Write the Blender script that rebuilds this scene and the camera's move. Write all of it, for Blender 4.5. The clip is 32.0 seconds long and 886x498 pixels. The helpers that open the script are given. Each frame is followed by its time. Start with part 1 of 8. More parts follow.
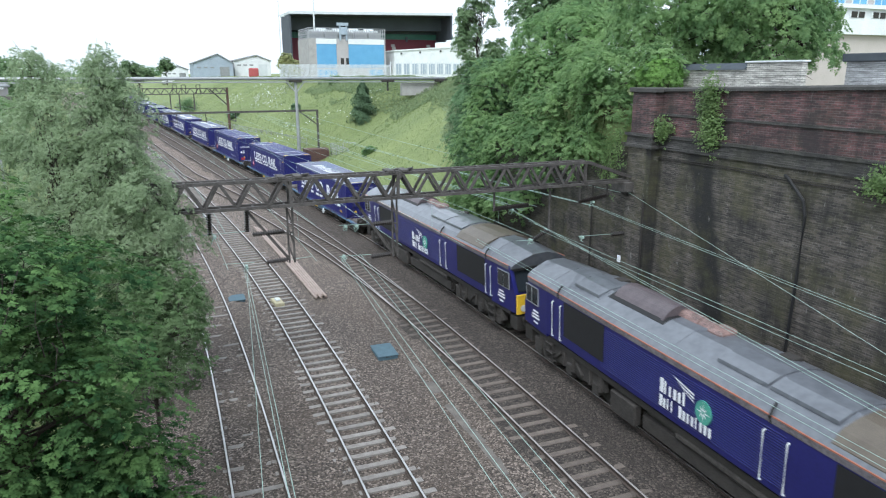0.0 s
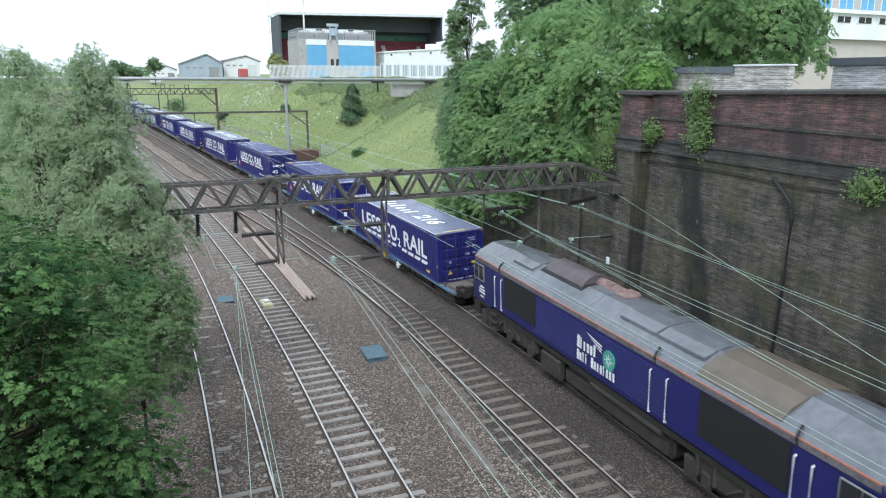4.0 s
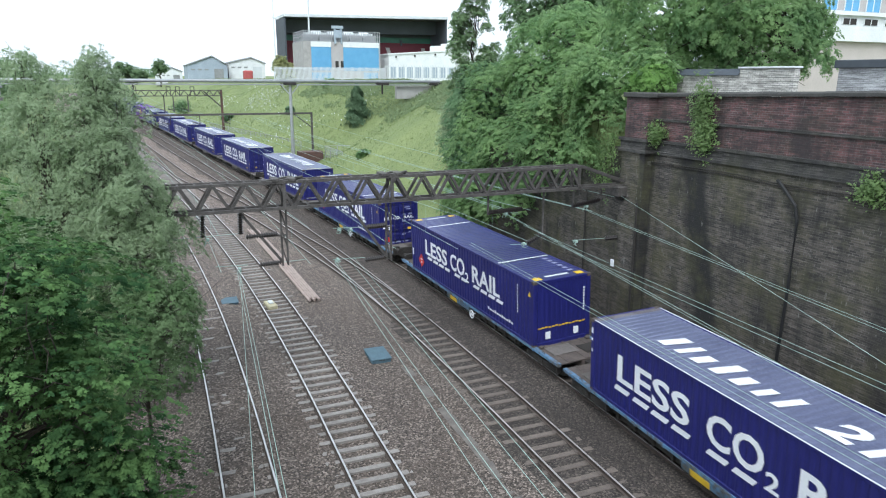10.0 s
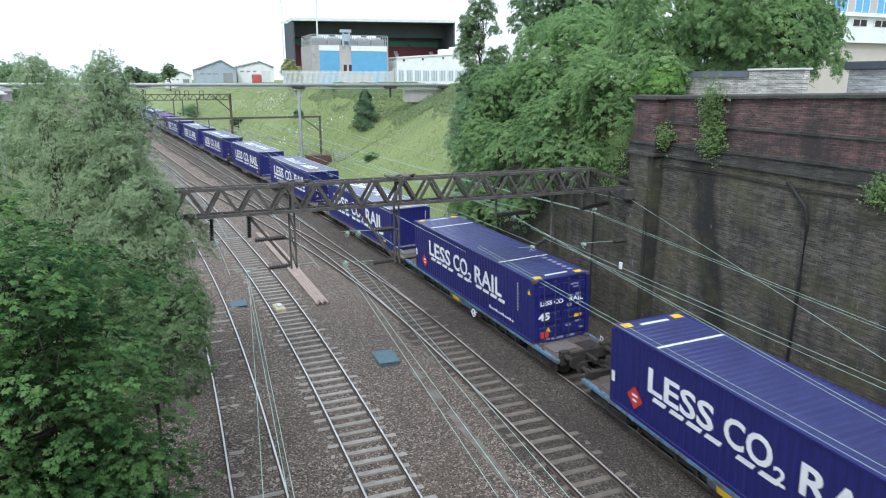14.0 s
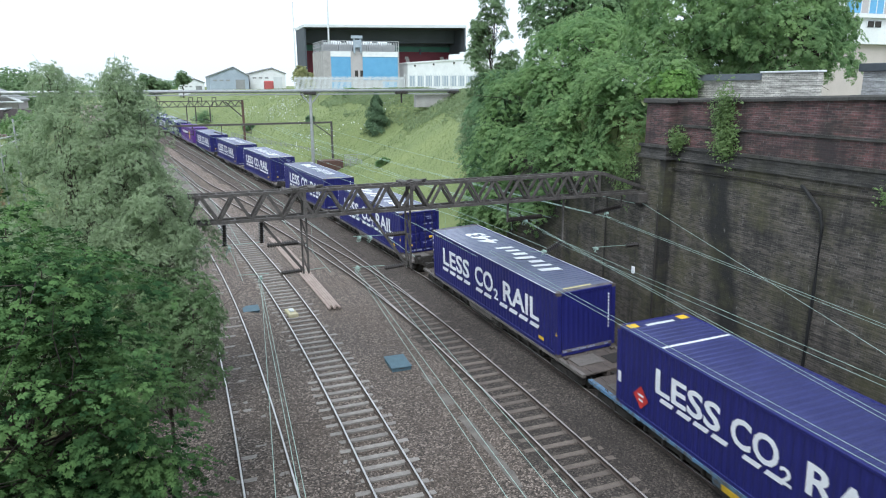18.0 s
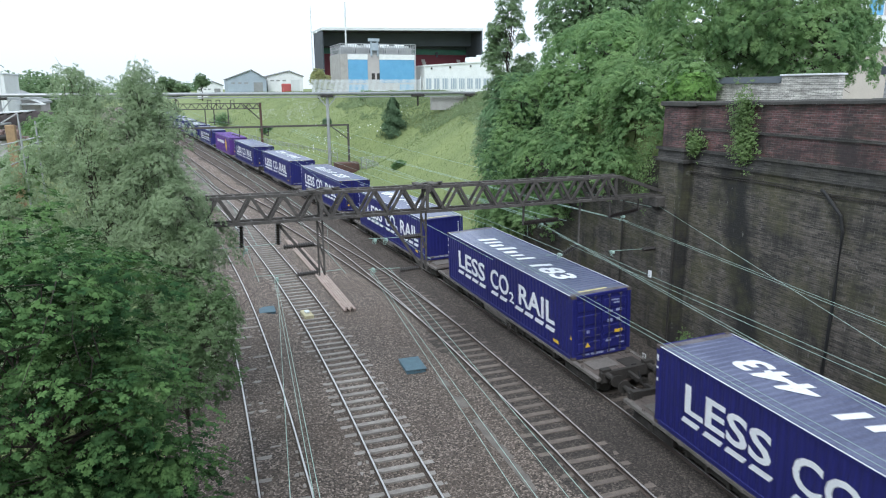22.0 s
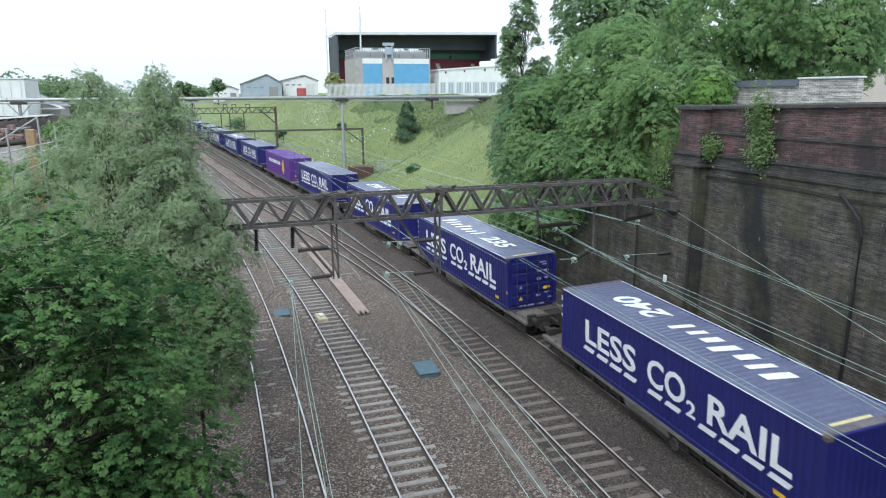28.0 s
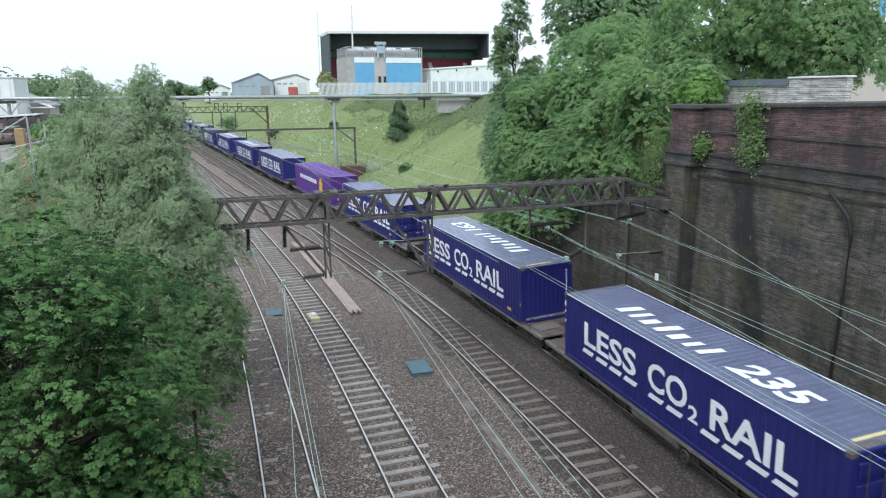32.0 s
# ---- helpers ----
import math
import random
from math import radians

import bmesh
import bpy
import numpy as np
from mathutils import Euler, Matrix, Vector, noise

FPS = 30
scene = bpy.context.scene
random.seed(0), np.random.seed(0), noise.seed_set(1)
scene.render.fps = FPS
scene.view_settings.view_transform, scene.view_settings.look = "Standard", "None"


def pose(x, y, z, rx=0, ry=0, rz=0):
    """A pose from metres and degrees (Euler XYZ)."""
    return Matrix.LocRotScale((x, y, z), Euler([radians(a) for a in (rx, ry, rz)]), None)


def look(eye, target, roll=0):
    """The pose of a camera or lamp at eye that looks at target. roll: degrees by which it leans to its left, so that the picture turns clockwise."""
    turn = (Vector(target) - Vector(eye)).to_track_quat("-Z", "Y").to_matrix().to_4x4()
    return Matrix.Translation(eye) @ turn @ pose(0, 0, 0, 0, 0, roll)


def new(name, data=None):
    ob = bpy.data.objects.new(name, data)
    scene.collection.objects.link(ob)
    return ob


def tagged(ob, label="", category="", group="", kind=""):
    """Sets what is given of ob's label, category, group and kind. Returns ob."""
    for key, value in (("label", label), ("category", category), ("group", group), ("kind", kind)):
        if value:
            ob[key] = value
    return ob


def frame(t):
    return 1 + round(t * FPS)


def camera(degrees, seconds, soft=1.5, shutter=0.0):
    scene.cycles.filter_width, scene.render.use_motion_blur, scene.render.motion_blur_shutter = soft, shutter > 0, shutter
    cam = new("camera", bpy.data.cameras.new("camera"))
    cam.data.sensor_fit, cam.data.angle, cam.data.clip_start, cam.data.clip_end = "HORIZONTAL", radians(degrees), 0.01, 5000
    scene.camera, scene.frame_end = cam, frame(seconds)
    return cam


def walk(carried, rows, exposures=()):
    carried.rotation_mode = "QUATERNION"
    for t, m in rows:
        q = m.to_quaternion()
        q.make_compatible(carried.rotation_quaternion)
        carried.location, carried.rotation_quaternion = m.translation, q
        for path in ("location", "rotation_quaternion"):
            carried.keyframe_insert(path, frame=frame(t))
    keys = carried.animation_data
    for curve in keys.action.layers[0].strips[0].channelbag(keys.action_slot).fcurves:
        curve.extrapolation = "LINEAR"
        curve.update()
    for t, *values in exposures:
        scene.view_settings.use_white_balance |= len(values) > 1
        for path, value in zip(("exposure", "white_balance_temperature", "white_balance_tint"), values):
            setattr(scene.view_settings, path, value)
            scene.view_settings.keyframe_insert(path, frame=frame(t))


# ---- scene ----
# Camera: held by hand on the bridge over the cutting; it only turns.
EYE = (0.0, 0.0, 11.8)
cam = camera(66.27, 32.0, soft=1.1, shutter=0.4)


def aim(yaw, pitch, roll):
    """The pose of the camera that looks yaw degrees to the right of the line of the railway and pitch degrees up."""
    a, b = radians(yaw), radians(pitch)
    way = Vector((math.sin(a) * math.cos(b), math.cos(a) * math.cos(b), math.sin(b)))
    return look(EYE, Vector(EYE) + way * 10, roll)


PATH = [
    (0, 22.24, -14.52, -0.06), (0.5, 21.02, -14.57, -0.10), (1, 22.72, -14.77, -0.20), (1.5, 22.94, -14.64, -0.08), (2, 23.12, -14.49, 0.15),
    (2.5, 23.69, -14.30, 0.14), (3, 23.29, -14.38, 0.28), (3.5, 23.20, -14.41, 0.30), (5.5, 22.90, -14.27, 0.31), (6, 22.91, -14.30, 0.33),
    (6.5, 22.88, -14.25, 0.28), (7, 22.89, -14.25, 0.26), (7.5, 22.90, -14.25, 0.32), (8, 22.85, -14.25, 0.30), (8.5, 22.79, -14.27, 0.31),
    (9, 22.79, -14.27, 0.31), (9.5, 22.78, -14.24, 0.35), (10, 22.78, -14.23, 0.33), (10.5, 22.76, -14.23, 0.37), (11, 22.71, -14.15, 0.36),
    (11.5, 22.63, -14.04, 0.37), (12, 22.48, -14.03, 0.29), (12.5, 22.37, -14.05, 0.23), (13, 22.27, -14.00, 0.17), (13.5, 22.15, -14.02, 0.12),
    (14, 22.08, -13.98, 0.11), (14.5, 22.00, -13.93, 0.11), (16.5, 21.28, -13.63, -0.29), (17, 21.18, -13.64, -0.25), (17.5, 21.14, -13.62, -0.33),
    (18, 21.08, -13.58, -0.32), (18.5, 21.05, -13.56, -0.33), (19, 21.12, -13.54, -0.26), (19.5, 21.15, -13.50, -0.14), (20, 21.14, -13.41, -0.08),
    (20.5, 20.85, -13.34, 0.13), (21, 20.36, -13.37, -0.19), (21.5, 20.04, -13.37, -0.21), (22, 19.74, -13.35, -0.28), (22.5, 19.43, -13.19, -0.39),
    (23, 19.00, -13.11, -0.38), (23.5, 18.73, -12.98, -0.50), (24, 18.54, -12.98, -0.54), (24.5, 18.43, -12.95, -0.64), (25, 18.32, -12.99, -0.61),
    (25.5, 18.25, -12.98, -0.61), (27.5, 18.42, -12.98, -0.54), (28, 18.55, -13.03, -0.38), (28.5, 18.62, -13.02, -0.24), (29, 18.74, -13.06, -0.24),
    (29.5, 18.83, -13.05, -0.33), (30, 18.98, -13.03, -0.27), (30.5, 19.08, -13.02, -0.25), (31, 19.16, -13.04, -0.30), (31.5, 19.22, -13.05, -0.30),
    (32, 19.20, -13.11, -0.35),
]
walk(cam, [(t, aim(a, b, c)) for t, a, b, c in PATH], exposures=[(0.0, 0.44, 5780, 7.5), (14.0, 0.41, 5780, 7.5), (21.0, 0.3, 5780, 7.5), (32.0, 0.28, 5780, 7.5)])

# ---- light: a bright overcast sky, a weak wide sun ----
world = bpy.data.worlds.new("overcast_sky")
scene.world = world
world.use_nodes = True
wn, wl = world.node_tree.nodes, world.node_tree.links
wn.clear()
SUN_UP, SUN_ROUND = radians(52), radians(215)
sky = wn.new("ShaderNodeTexSky")
sky.sky_type, sky.sun_disc, sky.sun_elevation, sky.sun_rotation = "NISHITA", False, SUN_UP, SUN_ROUND
sky.air_density, sky.dust_density = 1.0, 4.0
grey = wn.new("ShaderNodeHueSaturation")
grey.inputs["Saturation"].default_value = 0.25
wl.new(sky.outputs[0], grey.inputs["Color"])
bg_sky, bg_cloud, bg_sum, w_out = (wn.new(k) for k in ("ShaderNodeBackground", "ShaderNodeBackground", "ShaderNodeAddShader", "ShaderNodeOutputWorld"))
wl.new(grey.outputs[0], bg_sky.inputs[0])
bg_sky.inputs[1].default_value = 0.05
bg_cloud.inputs[0].default_value = (0.93, 0.97, 1.0, 1)
bg_cloud.inputs[1].default_value = 0.86
wl.new(bg_sky.outputs[0], bg_sum.inputs[0])
wl.new(bg_cloud.outputs[0], bg_sum.inputs[1])
wl.new(bg_sum.outputs[0], w_out.inputs[0])
sun = new("sun", bpy.data.lights.new("sun", "SUN"))
sun.data.energy, sun.data.angle, sun.data.color = 2.0, radians(35), (1.0, 0.96, 0.9)
sun.matrix_world = look((math.sin(SUN_ROUND) * 60, math.cos(SUN_ROUND) * 60, 77), (0, 0, 0))

# ---- materials ----
MATS = {}


def mat(name, base, other=None, rough=0.8, metal=0.0, scale=3.0, fine=40.0, bump=0.2, mix=0.5, island=0.0, thru=0.0, coat=0.0, spec=0.5):
    """A surface of two colours mixed by coarse and fine noise, with relief. island: how far separate pieces differ; thru: light let through (leaves)."""
    if name in MATS:
        return MATS[name]
    m = MATS[name] = bpy.data.materials.new(name)
    m.use_nodes = True
    n, k = m.node_tree.nodes, m.node_tree.links
    b = n["Principled BSDF"]
    other = other or tuple(c * 0.7 for c in base)
    co = n.new("ShaderNodeTexCoord")
    n1, n2 = n.new("ShaderNodeTexNoise"), n.new("ShaderNodeTexNoise")
    n1.inputs["Scale"].default_value, n1.inputs["Detail"].default_value, n1.inputs["Roughness"].default_value = scale, 6, 0.62
    n2.inputs["Scale"].default_value, n2.inputs["Detail"].default_value = fine, 4
    for q in (n1, n2):
        k.new(co.outputs["Object"], q.inputs["Vector"])
    add = n.new("ShaderNodeMath")
    add.operation = "ADD"
    k.new(n1.outputs["Fac"], add.inputs[0])
    k.new(n2.outputs["Fac"], add.inputs[1])
    rng = n.new("ShaderNodeMapRange")
    rng.inputs["From Min"].default_value, rng.inputs["From Max"].default_value = 1.0 - 0.25 / max(mix, 0.05) * 0.5, 1.0 + 0.25 / max(mix, 0.05) * 0.5
    k.new(add.outputs[0], rng.inputs["Value"])
    cm = n.new("ShaderNodeMix")
    cm.data_type = "RGBA"
    cm.inputs[6].default_value, cm.inputs[7].default_value = (*other, 1), (*base, 1)
    k.new(rng.outputs[0], cm.inputs[0])
    col = cm.outputs[2]
    if island:
        ge, ob = n.new("ShaderNodeNewGeometry"), n.new("ShaderNodeObjectInfo")
        sm = n.new("ShaderNodeMath")
        sm.operation = "ADD"
        k.new(ge.outputs["Random Per Island"], sm.inputs[0])
        k.new(ob.outputs["Random"], sm.inputs[1])
        r2 = n.new("ShaderNodeMapRange")
        r2.inputs["From Max"].default_value = 2.0
        r2.inputs["To Min"].default_value, r2.inputs["To Max"].default_value = 1 - island, 1 + island
        k.new(sm.outputs[0], r2.inputs["Value"])
        hv = n.new("ShaderNodeHueSaturation")
        k.new(r2.outputs[0], hv.inputs["Value"])
        k.new(col, hv.inputs["Color"])
        col = hv.outputs[0]
    k.new(col, b.inputs["Base Color"])
    b.inputs["Roughness"].default_value, b.inputs["Metallic"].default_value = rough, metal
    b.inputs["Coat Weight"].default_value = coat
    b.inputs["Specular IOR Level"].default_value = spec
    if bump:
        bp = n.new("ShaderNodeBump")
        bp.inputs["Strength"].default_value, bp.inputs["Distance"].default_value = bump, 0.5 / fine
        k.new(n2.outputs["Fac"], bp.inputs["Height"])
        k.new(bp.outputs[0], b.inputs["Normal"])
    if thru:
        tr, mx = n.new("ShaderNodeBsdfTranslucent"), n.new("ShaderNodeMixShader")
        k.new(col, tr.inputs["Color"])
        mx.inputs[0].default_value = thru
        k.new(b.outputs[0], mx.inputs[1])
        k.new(tr.outputs[0], mx.inputs[2])
        k.new(mx.outputs[0], n["Material Output"].inputs[0])
    return m


def brick_mat(name, c1, c2, mortar, grime, amount, moss=0.0, runs=(), course=0.4, salt=0.0):
    """Brickwork in courses of 75 mm on a wall in the y-z plane, with soot over it."""
    m = MATS[name] = bpy.data.materials.new(name)
    m.use_nodes = True
    n, k = m.node_tree.nodes, m.node_tree.links
    b = n["Principled BSDF"]
    co, sep, cmb = n.new("ShaderNodeTexCoord"), n.new("ShaderNodeSeparateXYZ"), n.new("ShaderNodeCombineXYZ")
    k.new(co.outputs["Object"], sep.inputs[0])
    sm = n.new("ShaderNodeMath")
    sm.operation = "ADD"
    k.new(sep.outputs[0], sm.inputs[0])
    k.new(sep.outputs[1], sm.inputs[1])
    k.new(sm.outputs[0], cmb.inputs[0])
    k.new(sep.outputs[2], cmb.inputs[1])
    br = n.new("ShaderNodeTexBrick")
    k.new(cmb.outputs[0], br.inputs["Vector"])
    br.inputs["Scale"].default_value = 1.0
    br.inputs["Brick Width"].default_value, br.inputs["Row Height"].default_value, br.inputs["Mortar Size"].default_value = 0.23, 0.078, 0.008
    br.inputs["Color1"].default_value, br.inputs["Color2"].default_value, br.inputs["Mortar"].default_value = (*c1, 1), (*c2, 1), (*mortar, 1)
    stretch = n.new("ShaderNodeMapping")
    stretch.inputs["Scale"].default_value = (0.45, 0.45, 0.9)
    k.new(co.outputs["Object"], stretch.inputs[0])
    big, run, fin = (n.new("ShaderNodeTexNoise") for _ in range(3))
    for q, s, d in ((big, 1.0, 7), (fin, 9.0, 5), (run, 1.0, 5)):
        q.inputs["Scale"].default_value, q.inputs["Detail"].default_value, q.inputs["Roughness"].default_value = s, d, 0.65
    k.new(stretch.outputs[0], big.inputs["Vector"])
    k.new(co.outputs["Object"], fin.inputs["Vector"])
    drip = n.new("ShaderNodeMapping")
    drip.inputs["Scale"].default_value = (1.0, 1.3, 0.10)
    k.new(co.outputs["Object"], drip.inputs[0])
    k.new(drip.outputs[0], run.inputs["Vector"])
    s1 = n.new("ShaderNodeMath")
    s1.operation = "ADD"
    k.new(big.outputs["Fac"], s1.inputs[0])
    k.new(run.outputs["Fac"], s1.inputs[1])
    rr = n.new("ShaderNodeMapRange")
    rr.inputs["From Min"].default_value, rr.inputs["From Max"].default_value = 1.25 - amount, 1.55 - amount
    k.new(s1.outputs[0], rr.inputs["Value"])
    mx = n.new("ShaderNodeMix")
    mx.data_type = "RGBA"
    mx.inputs[7].default_value = (*grime, 1)
    sc = n.new("ShaderNodeMath")
    sc.operation = "MULTIPLY"
    sc.inputs[1].default_value = 0.85
    k.new(rr.outputs[0], sc.inputs[0])
    soot = sc.outputs[0]
    for y0, lean, wide, dark in runs:
        # a run of damp, and by the pilaster its painted shade, ragged at its edges
        c1_, c2_, c3_, c4_, c5_, c6_ = (n.new("ShaderNodeMath") for _ in range(6))
        c1_.operation, c2_.operation, c3_.operation, c4_.operation, c5_.operation, c6_.operation = "MULTIPLY_ADD", "SUBTRACT", "MULTIPLY_ADD", "ABSOLUTE", "MULTIPLY", "MAXIMUM"
        c1_.inputs[1].default_value, c1_.inputs[2].default_value = lean, y0
        k.new(sep.outputs[2], c1_.inputs[0])
        k.new(sep.outputs[1], c2_.inputs[0])
        k.new(c1_.outputs[0], c2_.inputs[1])
        c3_.inputs[1].default_value = wide * 1.6
        k.new(big.outputs["Fac"], c3_.inputs[0])
        k.new(c2_.outputs[0], c3_.inputs[2])
        shift = n.new("ShaderNodeMath")
        shift.operation = "SUBTRACT"
        shift.inputs[1].default_value = wide * 0.8
        k.new(c3_.outputs[0], shift.inputs[0])
        k.new(shift.outputs[0], c4_.inputs[0])
        rg = n.new("ShaderNodeMapRange")
        rg.inputs["From Min"].default_value, rg.inputs["From Max"].default_value, rg.inputs["To Min"].default_value, rg.inputs["To Max"].default_value = wide * 0.55, wide * 1.1, dark, 0.0
        k.new(c4_.outputs[0], rg.inputs["Value"])
        k.new(rg.outputs[0], c6_.inputs[0])
        k.new(soot, c6_.inputs[1])
        soot = c6_.outputs[0]
    k.new(soot, mx.inputs[0])
    sm2, sn2, sr2, sx2 = n.new("ShaderNodeMapping"), n.new("ShaderNodeTexNoise"), n.new("ShaderNodeMapRange"), n.new("ShaderNodeVectorMath")
    sm2.inputs["Scale"].default_value = (1.1, 1.1, 12.8)
    sn2.inputs["Scale"].default_value, sn2.inputs["Detail"].default_value, sn2.inputs["Roughness"].default_value = 1.0, 3, 0.7
    k.new(co.outputs["Object"], sm2.inputs[0])
    k.new(sm2.outputs[0], sn2.inputs["Vector"])
    sr2.inputs["From Min"].default_value, sr2.inputs["From Max"].default_value, sr2.inputs["To Min"].default_value, sr2.inputs["To Max"].default_value = 0.32, 0.7, 0.45, 1.6
    k.new(sn2.outputs["Fac"], sr2.inputs["Value"])
    sx2.operation = "SCALE"
    k.new(br.outputs["Color"], sx2.inputs[0])
    k.new(sr2.outputs[0], sx2.inputs["Scale"])
    k.new(sx2.outputs[0], mx.inputs[6])
    mo = n.new("ShaderNodeMix")
    mo.data_type = "RGBA"
    mo.inputs[7].default_value = (0.085, 0.083, 0.036, 1)
    green = n.new("ShaderNodeTexNoise")
    green.inputs["Scale"].default_value, green.inputs["Detail"].default_value, green.inputs["Roughness"].default_value = 0.55, 8, 0.68
    k.new(co.outputs["Object"], green.inputs["Vector"])
    r3 = n.new("ShaderNodeMapRange")
    r3.inputs["From Min"].default_value, r3.inputs["From Max"].default_value, r3.inputs["To Max"].default_value = 0.46, 0.66, moss
    k.new(green.outputs["Fac"], r3.inputs["Value"])
    k.new(r3.outputs[0], mo.inputs[0])
    k.new(mx.outputs[2], mo.inputs[6])
    # pale salts that have come out of the joints in short upright streaks
    sa, sn, sr, sx = n.new("ShaderNodeMapping"), n.new("ShaderNodeTexNoise"), n.new("ShaderNodeMapRange"), n.new("ShaderNodeMix")
    sa.inputs["Scale"].default_value = (1.0, 6.5, 2.4)
    sn.inputs["Scale"].default_value, sn.inputs["Detail"].default_value, sn.inputs["Roughness"].default_value = 1.0, 3, 0.6
    k.new(co.outputs["Object"], sa.inputs[0])
    k.new(sa.outputs[0], sn.inputs["Vector"])
    sr.inputs["From Min"].default_value, sr.inputs["From Max"].default_value, sr.inputs["To Max"].default_value = 0.64, 0.74, salt
    k.new(sn.outputs["Fac"], sr.inputs["Value"])
    sx.data_type = "RGBA"
    sx.inputs[7].default_value = (0.33, 0.32, 0.30, 1)
    k.new(sr.outputs[0], sx.inputs[0])
    k.new(mo.outputs[2], sx.inputs[6])
    # every third course is a row of darker headers
    bands, bmx = n.new("ShaderNodeTexBrick"), n.new("ShaderNodeMix")
    k.new(cmb.outputs[0], bands.inputs["Vector"])
    bands.inputs["Scale"].default_value, bands.inputs["Brick Width"].default_value, bands.inputs["Row Height"].default_value, bands.inputs["Mortar Size"].default_value = 1.0, 0.69, 0.234, 0.03
    bands.inputs["Color1"].default_value, bands.inputs["Color2"].default_value, bands.inputs["Mortar"].default_value = (1, 1, 1, 1), (0.72, 0.72, 0.72, 1), (0.55, 0.55, 0.55, 1)
    bmx.data_type, bmx.blend_type = "RGBA", "MULTIPLY"
    bmx.inputs[0].default_value = course
    k.new(sx.outputs[2], bmx.inputs[6])
    k.new(bands.outputs["Color"], bmx.inputs[7])
    k.new(bmx.outputs[2], b.inputs["Base Color"])
    b.inputs["Roughness"].default_value = 0.85
    bp = n.new("ShaderNodeBump")
    bp.inputs["Strength"].default_value, bp.inputs["Distance"].default_value = 0.5, 0.015
    iv = n.new("ShaderNodeMath")
    iv.operation = "SUBTRACT"
    k.new(fin.outputs["Fac"], iv.inputs[0])
    k.new(br.outputs["Fac"], iv.inputs[1])
    k.new(iv.outputs[0], bp.inputs["Height"])
    k.new(bp.outputs[0], b.inputs["Normal"])
    return m


def stone_mat(name, cols, cell, dirt, patch=0.25, fresh=None):
    """Loose stones: cells of several colours with deep joints between them."""
    m = MATS[name] = bpy.data.materials.new(name)
    m.use_nodes = True
    n, k = m.node_tree.nodes, m.node_tree.links
    b = n["Principled BSDF"]
    co, vo, n1 = n.new("ShaderNodeTexCoord"), n.new("ShaderNodeTexVoronoi"), n.new("ShaderNodeTexNoise")
    vo.inputs["Scale"].default_value = 1 / cell
    n1.inputs["Scale"].default_value, n1.inputs["Detail"].default_value = patch, 6
    k.new(co.outputs["Object"], vo.inputs["Vector"])
    k.new(co.outputs["Object"], n1.inputs["Vector"])
    sep, ramp = n.new("ShaderNodeSeparateColor"), n.new("ShaderNodeValToRGB")
    k.new(vo.outputs["Color"], sep.inputs[0])
    e = ramp.color_ramp.elements
    while len(e) < len(cols):
        e.new(0.5)
    for i, c in enumerate(cols):
        e[i].position, e[i].color = i / (len(cols) - 1), (*c, 1)
    k.new(sep.outputs[0], ramp.inputs[0])
    mx, rr = n.new("ShaderNodeMix"), n.new("ShaderNodeMapRange")
    mx.data_type = "RGBA"
    mx.inputs[7].default_value = (*dirt, 1)
    rr.inputs["From Min"].default_value, rr.inputs["From Max"].default_value, rr.inputs["To Max"].default_value = 0.42, 0.72, 0.5
    k.new(n1.outputs["Fac"], rr.inputs["Value"])
    k.new(rr.outputs[0], mx.inputs[0])
    k.new(ramp.outputs[0], mx.inputs[6])
    base = mx.outputs[2]
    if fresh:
        # paler stone further along the line: distance haze put into its colour
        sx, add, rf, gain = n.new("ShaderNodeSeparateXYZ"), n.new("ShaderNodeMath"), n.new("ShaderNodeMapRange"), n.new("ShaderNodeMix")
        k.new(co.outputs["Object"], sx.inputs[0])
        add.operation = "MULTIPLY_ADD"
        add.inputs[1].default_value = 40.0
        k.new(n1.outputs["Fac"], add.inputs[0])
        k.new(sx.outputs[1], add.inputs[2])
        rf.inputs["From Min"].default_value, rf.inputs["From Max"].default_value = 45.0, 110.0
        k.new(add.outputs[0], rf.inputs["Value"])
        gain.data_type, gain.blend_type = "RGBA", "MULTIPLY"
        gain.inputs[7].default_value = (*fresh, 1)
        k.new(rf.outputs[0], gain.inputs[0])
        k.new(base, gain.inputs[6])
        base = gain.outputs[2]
    k.new(base, b.inputs["Base Color"])
    b.inputs["Roughness"].default_value = 0.9
    bp = n.new("ShaderNodeBump")
    bp.invert = True
    bp.inputs["Strength"].default_value, bp.inputs["Distance"].default_value = 0.9, cell * 0.6
    k.new(vo.outputs["Distance"], bp.inputs["Height"])
    k.new(bp.outputs[0], b.inputs["Normal"])
    return m


def glass_mat(name, tint):
    m = MATS[name] = bpy.data.materials.new(name)
    m.use_nodes = True
    b = m.node_tree.nodes["Principled BSDF"]
    b.inputs["Base Color"].default_value = (*tint, 1)
    b.inputs["Roughness"].default_value, b.inputs["Specular IOR Level"].default_value, b.inputs["Coat Weight"].default_value = 0.08, 0.5, 0.15
    return m


